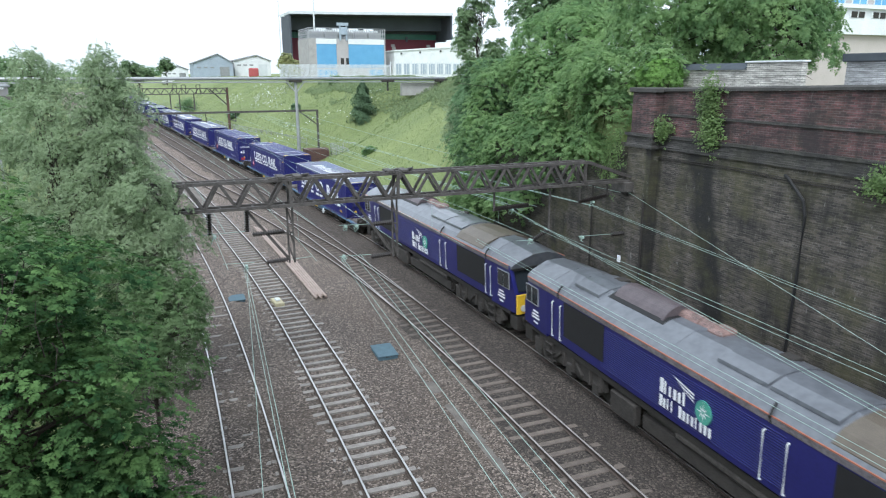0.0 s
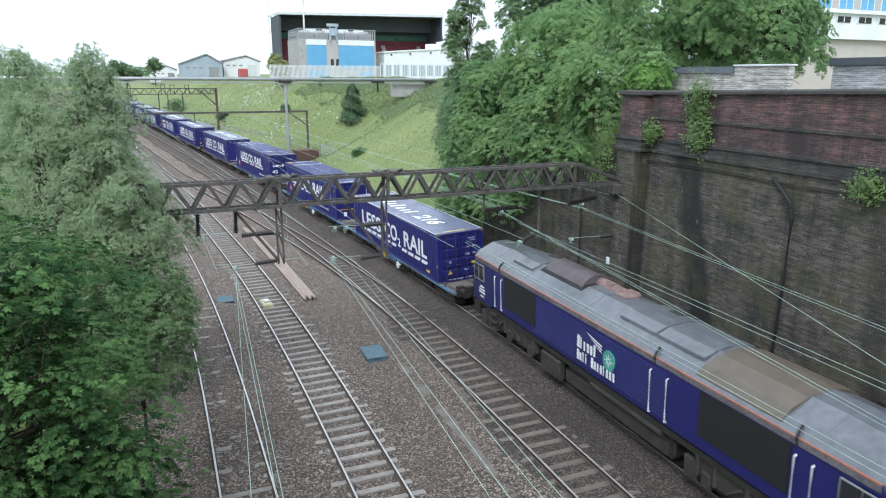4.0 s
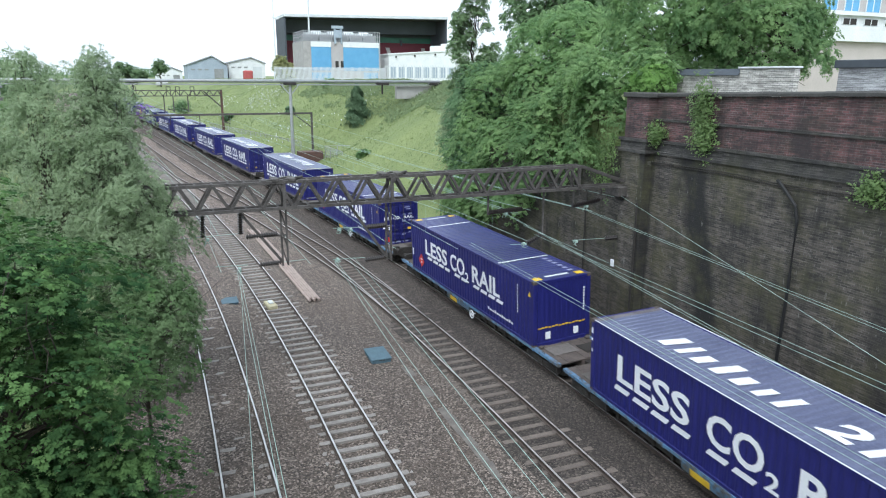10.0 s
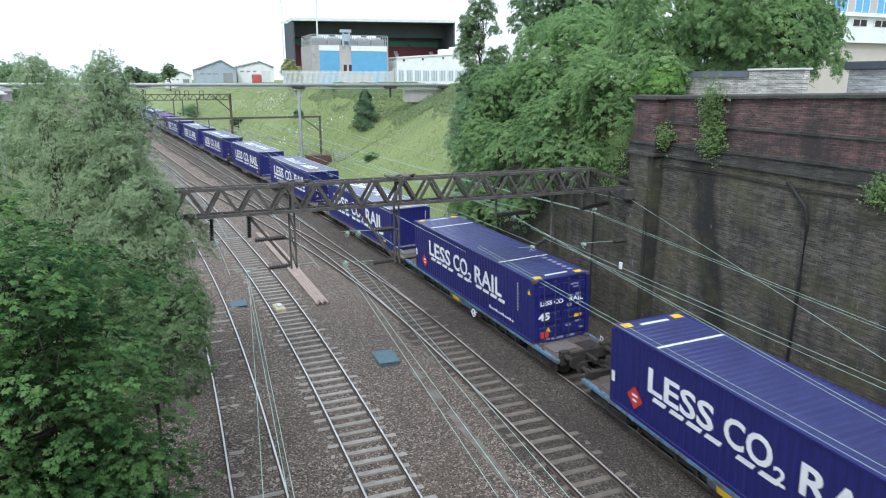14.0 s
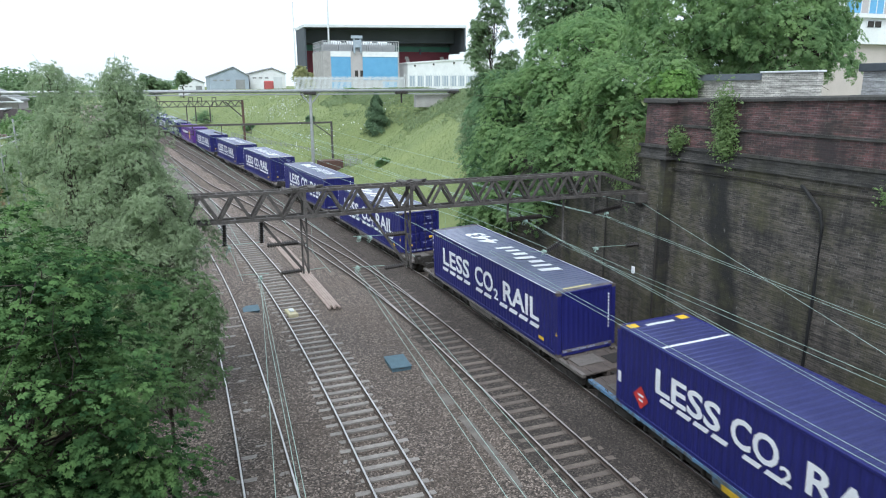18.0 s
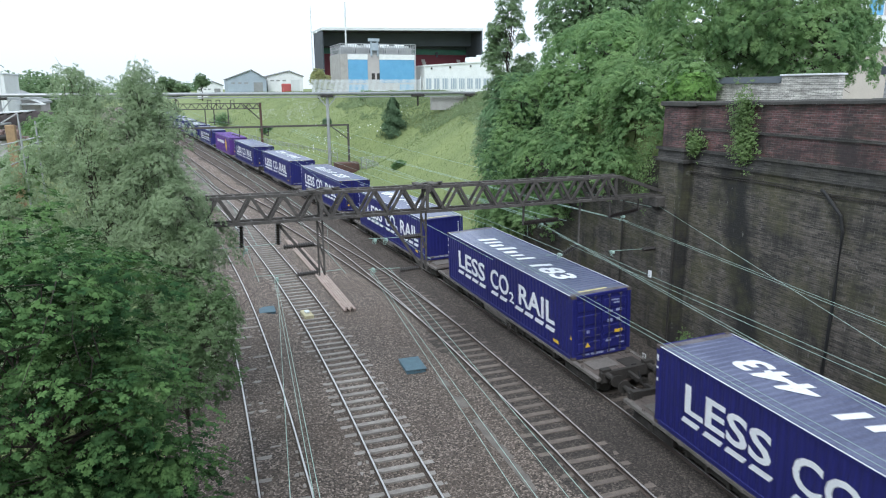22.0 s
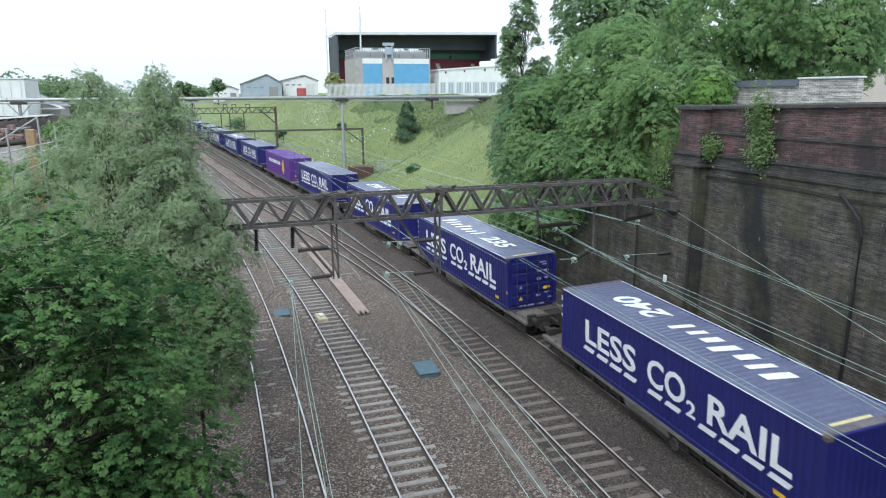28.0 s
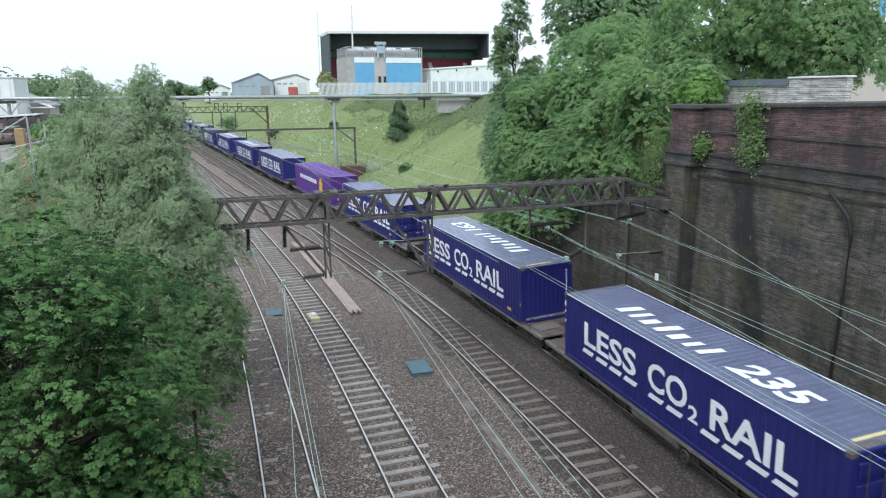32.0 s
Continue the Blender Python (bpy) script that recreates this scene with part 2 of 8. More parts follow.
# both beds pale along the line, the haze mixed into their stone colours
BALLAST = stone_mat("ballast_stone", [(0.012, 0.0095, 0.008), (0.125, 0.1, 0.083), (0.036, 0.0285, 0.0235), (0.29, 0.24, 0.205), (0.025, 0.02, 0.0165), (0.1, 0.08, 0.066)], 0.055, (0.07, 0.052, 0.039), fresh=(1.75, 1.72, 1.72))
# oily stone that also carries the shade beside the train in its colour
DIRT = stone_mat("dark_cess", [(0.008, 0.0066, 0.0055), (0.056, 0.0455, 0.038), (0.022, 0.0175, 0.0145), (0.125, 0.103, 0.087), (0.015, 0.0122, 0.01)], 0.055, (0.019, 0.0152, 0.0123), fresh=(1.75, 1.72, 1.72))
RAIL_TOP = mat("rail_head_steel", (0.70, 0.70, 0.70), (0.5, 0.49, 0.48), rough=0.45, metal=0.85, bump=0.05)
RAIL_DULL = mat("dull_rail_head", (0.52, 0.50, 0.48), (0.38, 0.36, 0.34), rough=0.45, metal=0.6, bump=0.05)
RAIL_SIDE = mat("rusty_rail_web", (0.075, 0.055, 0.045), (0.045, 0.035, 0.03), rough=0.85, scale=4)
SLEEPER = mat("concrete_sleeper", (0.30, 0.282, 0.262), (0.17, 0.155, 0.14), rough=0.9, scale=5, fine=60, island=0.25)
TIMBER = mat("timber_sleeper", (0.15, 0.124, 0.105), (0.078, 0.065, 0.056), rough=0.9, scale=5, fine=50, island=0.3)
# the run at y 24.05 paints the shade line at the pilaster's edge
BRICK_LOW = brick_mat("sooty_blue_brick", (0.115, 0.10, 0.084), (0.045, 0.041, 0.037), (0.13, 0.12, 0.108), (0.014, 0.014, 0.014), 0.32, moss=0.62, salt=0.4, runs=((19.5, 0.24, 0.85, 0.96), (12.4, 0.1, 0.5, 0.6), (24.05, 0.0, 0.34, 0.88), (4.0, 0.1, 1.0, 0.7)))
BRICK_RED = brick_mat("red_parapet_brick", (0.155, 0.07, 0.07), (0.062, 0.042, 0.043), (0.15, 0.125, 0.12), (0.026, 0.023, 0.024), 0.38, moss=0.15, salt=0.3)
BRICK_STRING = brick_mat("black_string_course", (0.068, 0.064, 0.06), (0.038, 0.037, 0.036), (0.085, 0.08, 0.075), (0.022, 0.022, 0.022), 0.3, moss=0.25)
BRICK_WHITE = brick_mat("white_painted_brick", (0.5, 0.49, 0.45), (0.36, 0.35, 0.32), (0.2, 0.2, 0.19), (0.13, 0.125, 0.11), 0.2, course=0.2)
BRICK_GREY = brick_mat("grey_brick", (0.36, 0.37, 0.38), (0.29, 0.30, 0.31), (0.2, 0.2, 0.2), (0.2, 0.2, 0.2), -0.05, course=0.1)
BLACK = mat("black_iron", (0.011, 0.011, 0.012), (0.007, 0.007, 0.007), rough=0.6)
COPING = mat("dark_coping_stone", (0.075, 0.072, 0.068), (0.04, 0.04, 0.037), rough=0.9, scale=2, fine=30, island=0.15)
STEEL = mat("weathered_gantry_steel", (0.10, 0.092, 0.085), (0.03, 0.026, 0.024), rough=0.75, scale=2.5, fine=25)
STEEL_LT = mat("galvanised_steel", (0.42, 0.43, 0.44), (0.30, 0.31, 0.32), rough=0.5, metal=0.5, scale=2)
WIRE = mat("green_copper_wire", (0.34, 0.45, 0.40), (0.21, 0.30, 0.265), rough=0.6, metal=0.0, bump=0)
CERAMIC = mat("brown_insulator", (0.03, 0.024, 0.022), (0.018, 0.015, 0.014), rough=0.35)
GRASS = mat("bank_grass", (0.2, 0.238, 0.09), (0.12, 0.16, 0.062), rough=0.95, scale=0.2, fine=14, bump=1.0, mix=0.45)
BLADES = mat("grass_blades", (0.215, 0.272, 0.1), (0.13, 0.178, 0.073), rough=0.85, scale=0.13, fine=0.9, bump=0, island=0.22, thru=0.4, mix=0.8, spec=0.1)
BLADES_DULL = mat("dull_bramble_leaves", (0.25, 0.32, 0.165), (0.16, 0.22, 0.11), rough=0.8, scale=0.5, fine=3.0, bump=0, island=0.25, thru=0.25)
LEAF_NEAR = mat("fresh_green_leaf", (0.114, 0.2, 0.07), (0.034, 0.08, 0.032), rough=0.6, scale=0.9, fine=1.6, bump=0, island=0.1, thru=0.3, mix=0.9, spec=0.03)
LEAF_BIRCH = mat("pale_birch_leaf", (0.385, 0.475, 0.3), (0.265, 0.34, 0.205), rough=0.8, scale=1.2, fine=3, bump=0, island=0.0, thru=0.6, mix=0.6, spec=0.04)
LEAF_ELDER = mat("dull_green_leaf", (0.15, 0.22, 0.105), (0.085, 0.14, 0.06), rough=0.65, scale=1.2, fine=4, bump=0, island=0.1, thru=0.35, mix=0.7, spec=0.04)
LEAF_WALL = mat("mid_green_leaf", (0.31, 0.45, 0.2), (0.165, 0.275, 0.125), rough=0.6, scale=0.35, fine=1.2, bump=0, island=0.1, thru=0.6, mix=0.75, spec=0.05)
LEAF_MID = mat("deep_green_leaf", (0.2, 0.315, 0.165), (0.105, 0.185, 0.092), rough=0.6, scale=0.35, fine=1.2, bump=0, island=0.1, thru=0.5, mix=0.75, spec=0.05)
LEAF_FRESH = mat("bright_green_leaf", (0.27, 0.44, 0.14), (0.17, 0.3, 0.09), rough=0.6, scale=0.8, fine=2, bump=0, island=0.1, thru=0.55, mix=0.75, spec=0.05)
LEAF_LIME = mat("lime_leaf", (0.2, 0.3, 0.15), (0.11, 0.18, 0.085), rough=0.6, scale=0.5, fine=1.5, bump=0, island=0.1, thru=0.35, mix=0.75, spec=0.05)
LEAF_ASH = mat("ash_leaf", (0.24, 0.34, 0.18), (0.14, 0.21, 0.11), rough=0.6, scale=0.5, fine=1.5, bump=0, island=0.1, thru=0.5, mix=0.75, spec=0.05)
LEAF_SPRUCE = mat("spruce_needles", (0.15, 0.225, 0.13), (0.085, 0.14, 0.078), rough=0.7, scale=1.5, fine=5, bump=0, island=0.2, thru=0.25, mix=0.7, spec=0.06)
LEAF_IVY = mat("yellow_green_leaf", (0.21, 0.31, 0.11), (0.11, 0.18, 0.06), rough=0.55, scale=0.8, fine=5, bump=0, island=0.15, thru=0.45)
BARK = mat("grey_brown_bark", (0.07, 0.056, 0.046), (0.035, 0.029, 0.024), rough=0.95, scale=4, fine=30, bump=0.6)
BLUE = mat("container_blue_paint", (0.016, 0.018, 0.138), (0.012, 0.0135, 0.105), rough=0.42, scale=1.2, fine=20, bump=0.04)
# paler and greyer than the blue of the sides
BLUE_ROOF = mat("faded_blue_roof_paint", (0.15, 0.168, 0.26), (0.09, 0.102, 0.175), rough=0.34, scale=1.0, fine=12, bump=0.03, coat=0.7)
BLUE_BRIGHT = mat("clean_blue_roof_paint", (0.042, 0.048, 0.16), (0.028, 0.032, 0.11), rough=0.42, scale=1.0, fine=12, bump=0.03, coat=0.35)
ROOF_GRIME = mat("grimy_container_header", (0.16, 0.15, 0.165), (0.085, 0.075, 0.08), rough=0.6, scale=2.5, fine=14, mix=0.8)
PURPLE = mat("purple_container_paint", (0.10, 0.035, 0.24), (0.075, 0.025, 0.18), rough=0.45, scale=1.2, bump=0.04)
WHITE = mat("white_lettering", (0.80, 0.82, 0.85), (0.66, 0.68, 0.72), rough=0.5, scale=2, fine=25, bump=0)
YELLOW = mat("yellow_paint", (0.75, 0.50, 0.03), (0.55, 0.36, 0.03), rough=0.5, scale=3, bump=0.05)
RED = mat("red_marking", (0.55, 0.04, 0.04), (0.40, 0.03, 0.03), rough=0.5, scale=3, bump=0)
GREEN = mat("teal_marking", (0.10, 0.38, 0.30), (0.07, 0.28, 0.22), rough=0.5, bump=0)
WAGON_BLUE = mat("dirty_blue_wagon_paint", (0.10, 0.20, 0.33), (0.085, 0.088, 0.09), rough=0.65, scale=1.1, fine=7, mix=0.9)
WAGON_BROWN = mat("grimy_grey_wagon_steel", (0.17, 0.155, 0.145), (0.09, 0.08, 0.072), rough=0.8, scale=1.5, fine=15)
DECK = mat("brown_deck_steel", (0.125, 0.1, 0.088), (0.062, 0.053, 0.048), rough=0.8, scale=1.2, fine=14)
UNDER = mat("oily_underframe", (0.04, 0.035, 0.031), (0.018, 0.016, 0.014), rough=0.75, scale=2.5, fine=20)
BOGIE = mat("dusty_bogie_frame", (0.055, 0.049, 0.044), (0.024, 0.021, 0.019), rough=0.85, scale=2.5, fine=20)
LOCO = mat("loco_blue_paint", (0.018, 0.019, 0.13), (0.013, 0.014, 0.10), rough=0.35, scale=1.0, fine=15, bump=0.03)
LOCO_ROOF = mat("loco_grey_roof", (0.145, 0.156, 0.175), (0.088, 0.095, 0.11), rough=0.34, scale=0.6, fine=4, bump=0.02, mix=0.45, coat=0.5)
LOCO_GRILLE = mat("black_radiator_mesh", (0.014, 0.014, 0.016), (0.008, 0.008, 0.009), rough=0.7, fine=80, bump=0.4)
RADIATOR = mat("brown_radiator_top", (0.13, 0.11, 0.085), (0.085, 0.07, 0.055), rough=0.4, scale=1.5)
RUST = mat("rusty_silencer", (0.12, 0.098, 0.105), (0.07, 0.058, 0.064), rough=0.42, scale=3)
COPPER = mat("pinkish_heat_scale", (0.27, 0.175, 0.155), (0.10, 0.07, 0.066), rough=0.5, scale=3.5, mix=0.9)
ORANGE = mat("orange_line_paint", (0.42, 0.15, 0.085), (0.26, 0.09, 0.06), rough=0.5, scale=6)
GLASS = glass_mat("dark_cab_glass", (0.02, 0.025, 0.03))
CONCRETE = mat("grey_concrete", (0.40, 0.39, 0.37), (0.28, 0.27, 0.26), rough=0.9, scale=0.8, fine=12)
PANEL_BROWN = mat("brown_pebbledash", (0.46, 0.435, 0.425), (0.35, 0.33, 0.325), rough=0.95, scale=0.7, fine=14)
BLUE_DOOR = mat("sky_blue_shutter", (0.15, 0.38, 0.6), (0.11, 0.31, 0.52), rough=0.5, scale=0.6, fine=8)
PALE = mat("pale_grey_cladding", (0.62, 0.65, 0.66), (0.50, 0.53, 0.54), rough=0.7, scale=0.4, fine=8)
WHITE_WALL = mat("white_render", (0.74, 0.76, 0.76), (0.60, 0.62, 0.62), rough=0.85, scale=0.5, fine=8)
STAND_DARK = mat("dark_stand_roof", (0.06, 0.072, 0.085), (0.045, 0.053, 0.065), rough=0.7, scale=0.2, fine=3)
STORE_RED = mat("faded_red_paint", (0.42, 0.1, 0.1), (0.32, 0.07, 0.07), rough=0.8, scale=0.6, fine=6)
STAND_GREEN = mat("dark_green_glazing", (0.03, 0.13, 0.09), (0.02, 0.09, 0.065), rough=0.5, scale=0.4, fine=5)
SEAT_RED = mat("red_seating", (0.14, 0.022, 0.035), (0.1, 0.016, 0.025), rough=0.7, scale=0.3, fine=5)
SHED = mat("blue_grey_sheeting", (0.36, 0.42, 0.48), (0.27, 0.32, 0.37), rough=0.7, scale=0.3, fine=5)
ROOF_GREY = mat("grey_fibre_roof", (0.30, 0.31, 0.31), (0.20, 0.21, 0.21), rough=0.9, scale=0.4, fine=5)
LEAF_CREAM = mat("cream_blossom_leaf", (0.5, 0.5, 0.27), (0.3, 0.34, 0.15), rough=0.7, scale=0.5, fine=3, bump=0, island=0.15, thru=0.4, mix=0.7, spec=0.05)
BOX_BLUE = mat("blue_grey_cover", (0.082, 0.142, 0.178), (0.055, 0.095, 0.12), rough=0.7, scale=5, fine=30)
TUBE_PINK = mat("rusty_new_rail", (0.40, 0.33, 0.29), (0.24, 0.18, 0.155), rough=0.7, scale=3, fine=20)
CORTEN = mat("rusty_steel_plate", (0.115, 0.062, 0.05), (0.06, 0.036, 0.032), rough=0.85, scale=1.2, fine=9)
DULL_YEL = mat("weathered_yellow_plastic", (0.47, 0.43, 0.28), (0.33, 0.3, 0.2), rough=0.7, scale=5, fine=30)
PALE_YEL = mat("pale_yellow_plastic", (0.65, 0.58, 0.30), (0.50, 0.44, 0.22), rough=0.6, scale=6, fine=30)

# ---- helpers for meshes ----
def box(bm, x0, x1, y0, y1, z0, z1):
    v = [bm.verts.new((x, y, z)) for z in (z0, z1) for x, y in ((x0, y0), (x1, y0), (x1, y1), (x0, y1))]
    for a in ((3, 2, 1, 0), (4, 5, 6, 7), (0, 1, 5, 4), (1, 2, 6, 5), (2, 3, 7, 6), (3, 0, 4, 7)):
        bm.faces.new([v[i] for i in a])
    return v


def rbox(bm, x0, x1, y0, y1, z0, z1, r=0.02, seg=1):
    """A box with its edges rounded off."""
    t = bmesh.new()
    box(t, x0, x1, y0, y1, z0, z1)
    bmesh.ops.bevel(t, geom=t.edges[:], offset=r, segments=seg, affect="EDGES")
    join(bm, t)


def join(bm, t, m=None):
    """Moves all of the bmesh t into bm, by the matrix m."""
    made = {v: bm.verts.new(m @ v.co if m else v.co) for v in t.verts}
    for f in t.faces:
        bm.faces.new([made[v] for v in f.verts])
    t.free()


def tube(bm, a, b, r, n=8, r2=None, caps=True):
    a, b = Vector(a), Vector(b)
    d = (b - a).normalized()
    u = d.orthogonal().normalized()
    w = d.cross(u)
    r2 = r if r2 is None else r2
    r0 = [bm.verts.new(a + (u * math.cos(i * math.tau / n) + w * math.sin(i * math.tau / n)) * r) for i in range(n)]
    r1 = [bm.verts.new(b + (u * math.cos(i * math.tau / n) + w * math.sin(i * math.tau / n)) * r2) for i in range(n)]
    for i in range(n):
        bm.faces.new((r0[i], r0[(i + 1) % n], r1[(i + 1) % n], r1[i]))
    if caps:
        bm.faces.new(r0[::-1])
        bm.faces.new(r1)


def pipe(bm, pts, r, n=6):
    """A round bar along a row of points."""
    rings = []
    pts = [Vector(p) for p in pts]
    for i, p in enumerate(pts):
        d = (pts[min(i + 1, len(pts) - 1)] - pts[max(i - 1, 0)]).normalized()
        u = d.cross(Vector((0, 0, 1)))
        u = u.normalized() if u.length > 1e-4 else Vector((1, 0, 0))
        w = d.cross(u)
        rings.append([bm.verts.new(p + (u * math.cos(j * math.tau / n) + w * math.sin(j * math.tau / n)) * r) for j in range(n)])
    for a, b in zip(rings, rings[1:]):
        for j in range(n):
            bm.faces.new((a[j], a[(j + 1) % n], b[(j + 1) % n], b[j]))
    bm.faces.new(rings[0][::-1])
    bm.faces.new(rings[-1])


def beam(bm, a, b, w, h):
    """A bar of w by h from a to b, its height upright."""
    a, b = Vector(a), Vector(b)
    d = (b - a).normalized()
    u = d.cross(Vector((0, 0, 1)))
    u = u.normalized() if u.length > 1e-3 else Vector((1, 0, 0))
    s = u.cross(d)
    v = [bm.verts.new(p + u * i * w / 2 + s * j * h / 2) for p in (a, b) for i, j in ((-1, -1), (1, -1), (1, 1), (-1, 1))]
    for f in ((3, 2, 1, 0), (4, 5, 6, 7), (0, 1, 5, 4), (1, 2, 6, 5), (2, 3, 7, 6), (3, 0, 4, 7)):
        bm.faces.new([v[i] for i in f])


def prism(bm, prof, y0, y1, cap=True):
    """A closed outline of (x, z) drawn out along y."""
    a = [bm.verts.new((x, y0, z)) for x, z in prof]
    b = [bm.verts.new((x, y1, z)) for x, z in prof]
    n = len(prof)
    for i in range(n):
        bm.faces.new((a[i], a[(i + 1) % n], b[(i + 1) % n], b[i]))
    if cap:
        bm.faces.new(a[::-1])
        bm.faces.new(b)


def mesh_of(name, bm, material):
    bmesh.ops.recalc_face_normals(bm, faces=bm.faces)
    me = bpy.data.meshes.new(name)
    bm.to_mesh(me)
    bm.free()
    me.materials.append(material)
    return me


def part(name, bm, material, parent=None, label="", smooth=False):
    """Links a bmesh as one mesh object under a thing or under a part."""
    me = mesh_of(name, bm, material) if isinstance(bm, bmesh.types.BMesh) else bm
    if smooth:
        for p in me.polygons:
            p.use_smooth = True
    ob = new(name, me)
    ob.parent = parent
    if label:
        tagged(ob, label)
    return ob


def thing(name, label, category, m=None, group="", kind=""):
    ob = new(name)
    ob.empty_display_size = 0.3
    if m is not None:
        ob.matrix_basis = m
    return tagged(ob, label, category, group, kind)


def raw_mesh(name, verts, faces, material):
    """A mesh from arrays: verts n by 3, faces m by 3 or 4."""
    me = bpy.data.meshes.new(name)
    nf, c = faces.shape
    me.vertices.add(len(verts))
    me.vertices.foreach_set("co", np.ascontiguousarray(verts, dtype=np.float32).ravel())
    me.loops.add(nf * c)
    me.loops.foreach_set("vertex_index", faces.astype(np.int32).ravel())
    me.polygons.add(nf)
    me.polygons.foreach_set("loop_start", np.arange(0, nf * c, c, dtype=np.int32))
    me.update(calc_edges=True)
    me.validate()
    me.materials.append(material)
    return me


def leaf_mesh(name, centres, facing, size, material, rng, droop=0.0, aspect=0.6, up=0.5, loose=0.45, axis=None):
    """Single leaves: kite-shaped blades, folded a little along the midrib, at the points centres; facing: which way each one looks; axis: which way each one points."""
    n = len(centres)
    nor = facing + rng.normal(size=(n, 3)) * loose + np.array([0, 0, up])
    nor /= np.linalg.norm(nor, axis=1)[:, None]
    a = np.cross(nor, rng.normal(size=(n, 3))) if axis is None else axis + rng.normal(size=(n, 3)) * 0.15
    a[:, 2] -= droop
    a -= nor * np.sum(a * nor, axis=1)[:, None]
    a /= np.linalg.norm(a, axis=1)[:, None] + 1e-9
    b = np.cross(nor, a)
    s = size * rng.uniform(0.6, 1.35, n)[:, None]
    v = np.stack([centres - a * s * 0.5, centres + b * s * aspect * 0.5 + nor * s * 0.08, centres + a * s * 0.55, centres - b * s * aspect * 0.5 + nor * s * 0.08], axis=1)
    f = np.arange(n * 4).reshape(n, 4)
    return raw_mesh(name, v.reshape(-1, 3), f, material)


def clumps(blobs, rng, per, spread, inner=0.72, flat=0.75):
    """Points for leaves and the way they face: sprays of per leaves spread over the shells of ellipsoids (x, y, z, rx, ry, rz, sprays).
    A spray is a drooping dish of leaves."""
    pts, outs = [], []
    for x, y, z, rx, ry, rz, k in blobs:
        d = rng.normal(size=(k, 3))
        d /= np.linalg.norm(d, axis=1)[:, None]
        lump = 1 + 0.16 * np.sin(d[:, :1] * 5 + x * 3) + 0.14 * np.sin(d[:, 2:] * 7 + y) + 0.12 * np.sin(d[:, 1:2] * 6 + z)
        c = np.array([x, y, z]) + d * rng.uniform(inner, 1.0, (k, 1)) * lump * np.array([rx, ry, rz])
        tilt = d * np.array([0.75, 0.75, 0.3]) + rng.normal(size=(k, 3)) * 0.25 + np.array([0, 0, flat])
        tilt /= np.linalg.norm(tilt, axis=1)[:, None]
        u = np.cross(tilt, rng.normal(size=(k, 3)))
        u /= np.linalg.norm(u, axis=1)[:, None]
        w = np.cross(tilt, u)
        a, r = rng.uniform(0, math.tau, (k, per, 1)), np.sqrt(rng.uniform(0, 1, (k, per, 1)))
        big = spread * rng.uniform(1.1, 2.3, (k, 1, 1))
        j = (u[:, None, :] * np.cos(a) + w[:, None, :] * np.sin(a) * 0.75) * r * big + tilt[:, None, :] * (rng.normal(size=(k, per, 1)) * 0.05 - r * r * 0.35 * big)
        way = tilt[:, None, :] * 0.9 + (u[:, None, :] * np.cos(a) + w[:, None, :] * np.sin(a)) * r * 0.4
        pts.append((c[:, None, :] + j).reshape(-1, 3))
        outs.append(way.reshape(-1, 3))
    return np.concatenate(pts), np.concatenate(outs)


def in_the_open(blobs, i, c, deep):
    """Which of the points c on lobe i lie outside the hearts of all other lobes."""
    b = np.delete(np.array(blobs, float), i, axis=0)
    if not len(b):
        return np.ones(len(c), bool)
    q = np.linalg.norm((c[:, None, :] - b[None, :, :3]) / b[None, :, 3:6], axis=2)
    return q.min(axis=1) > deep


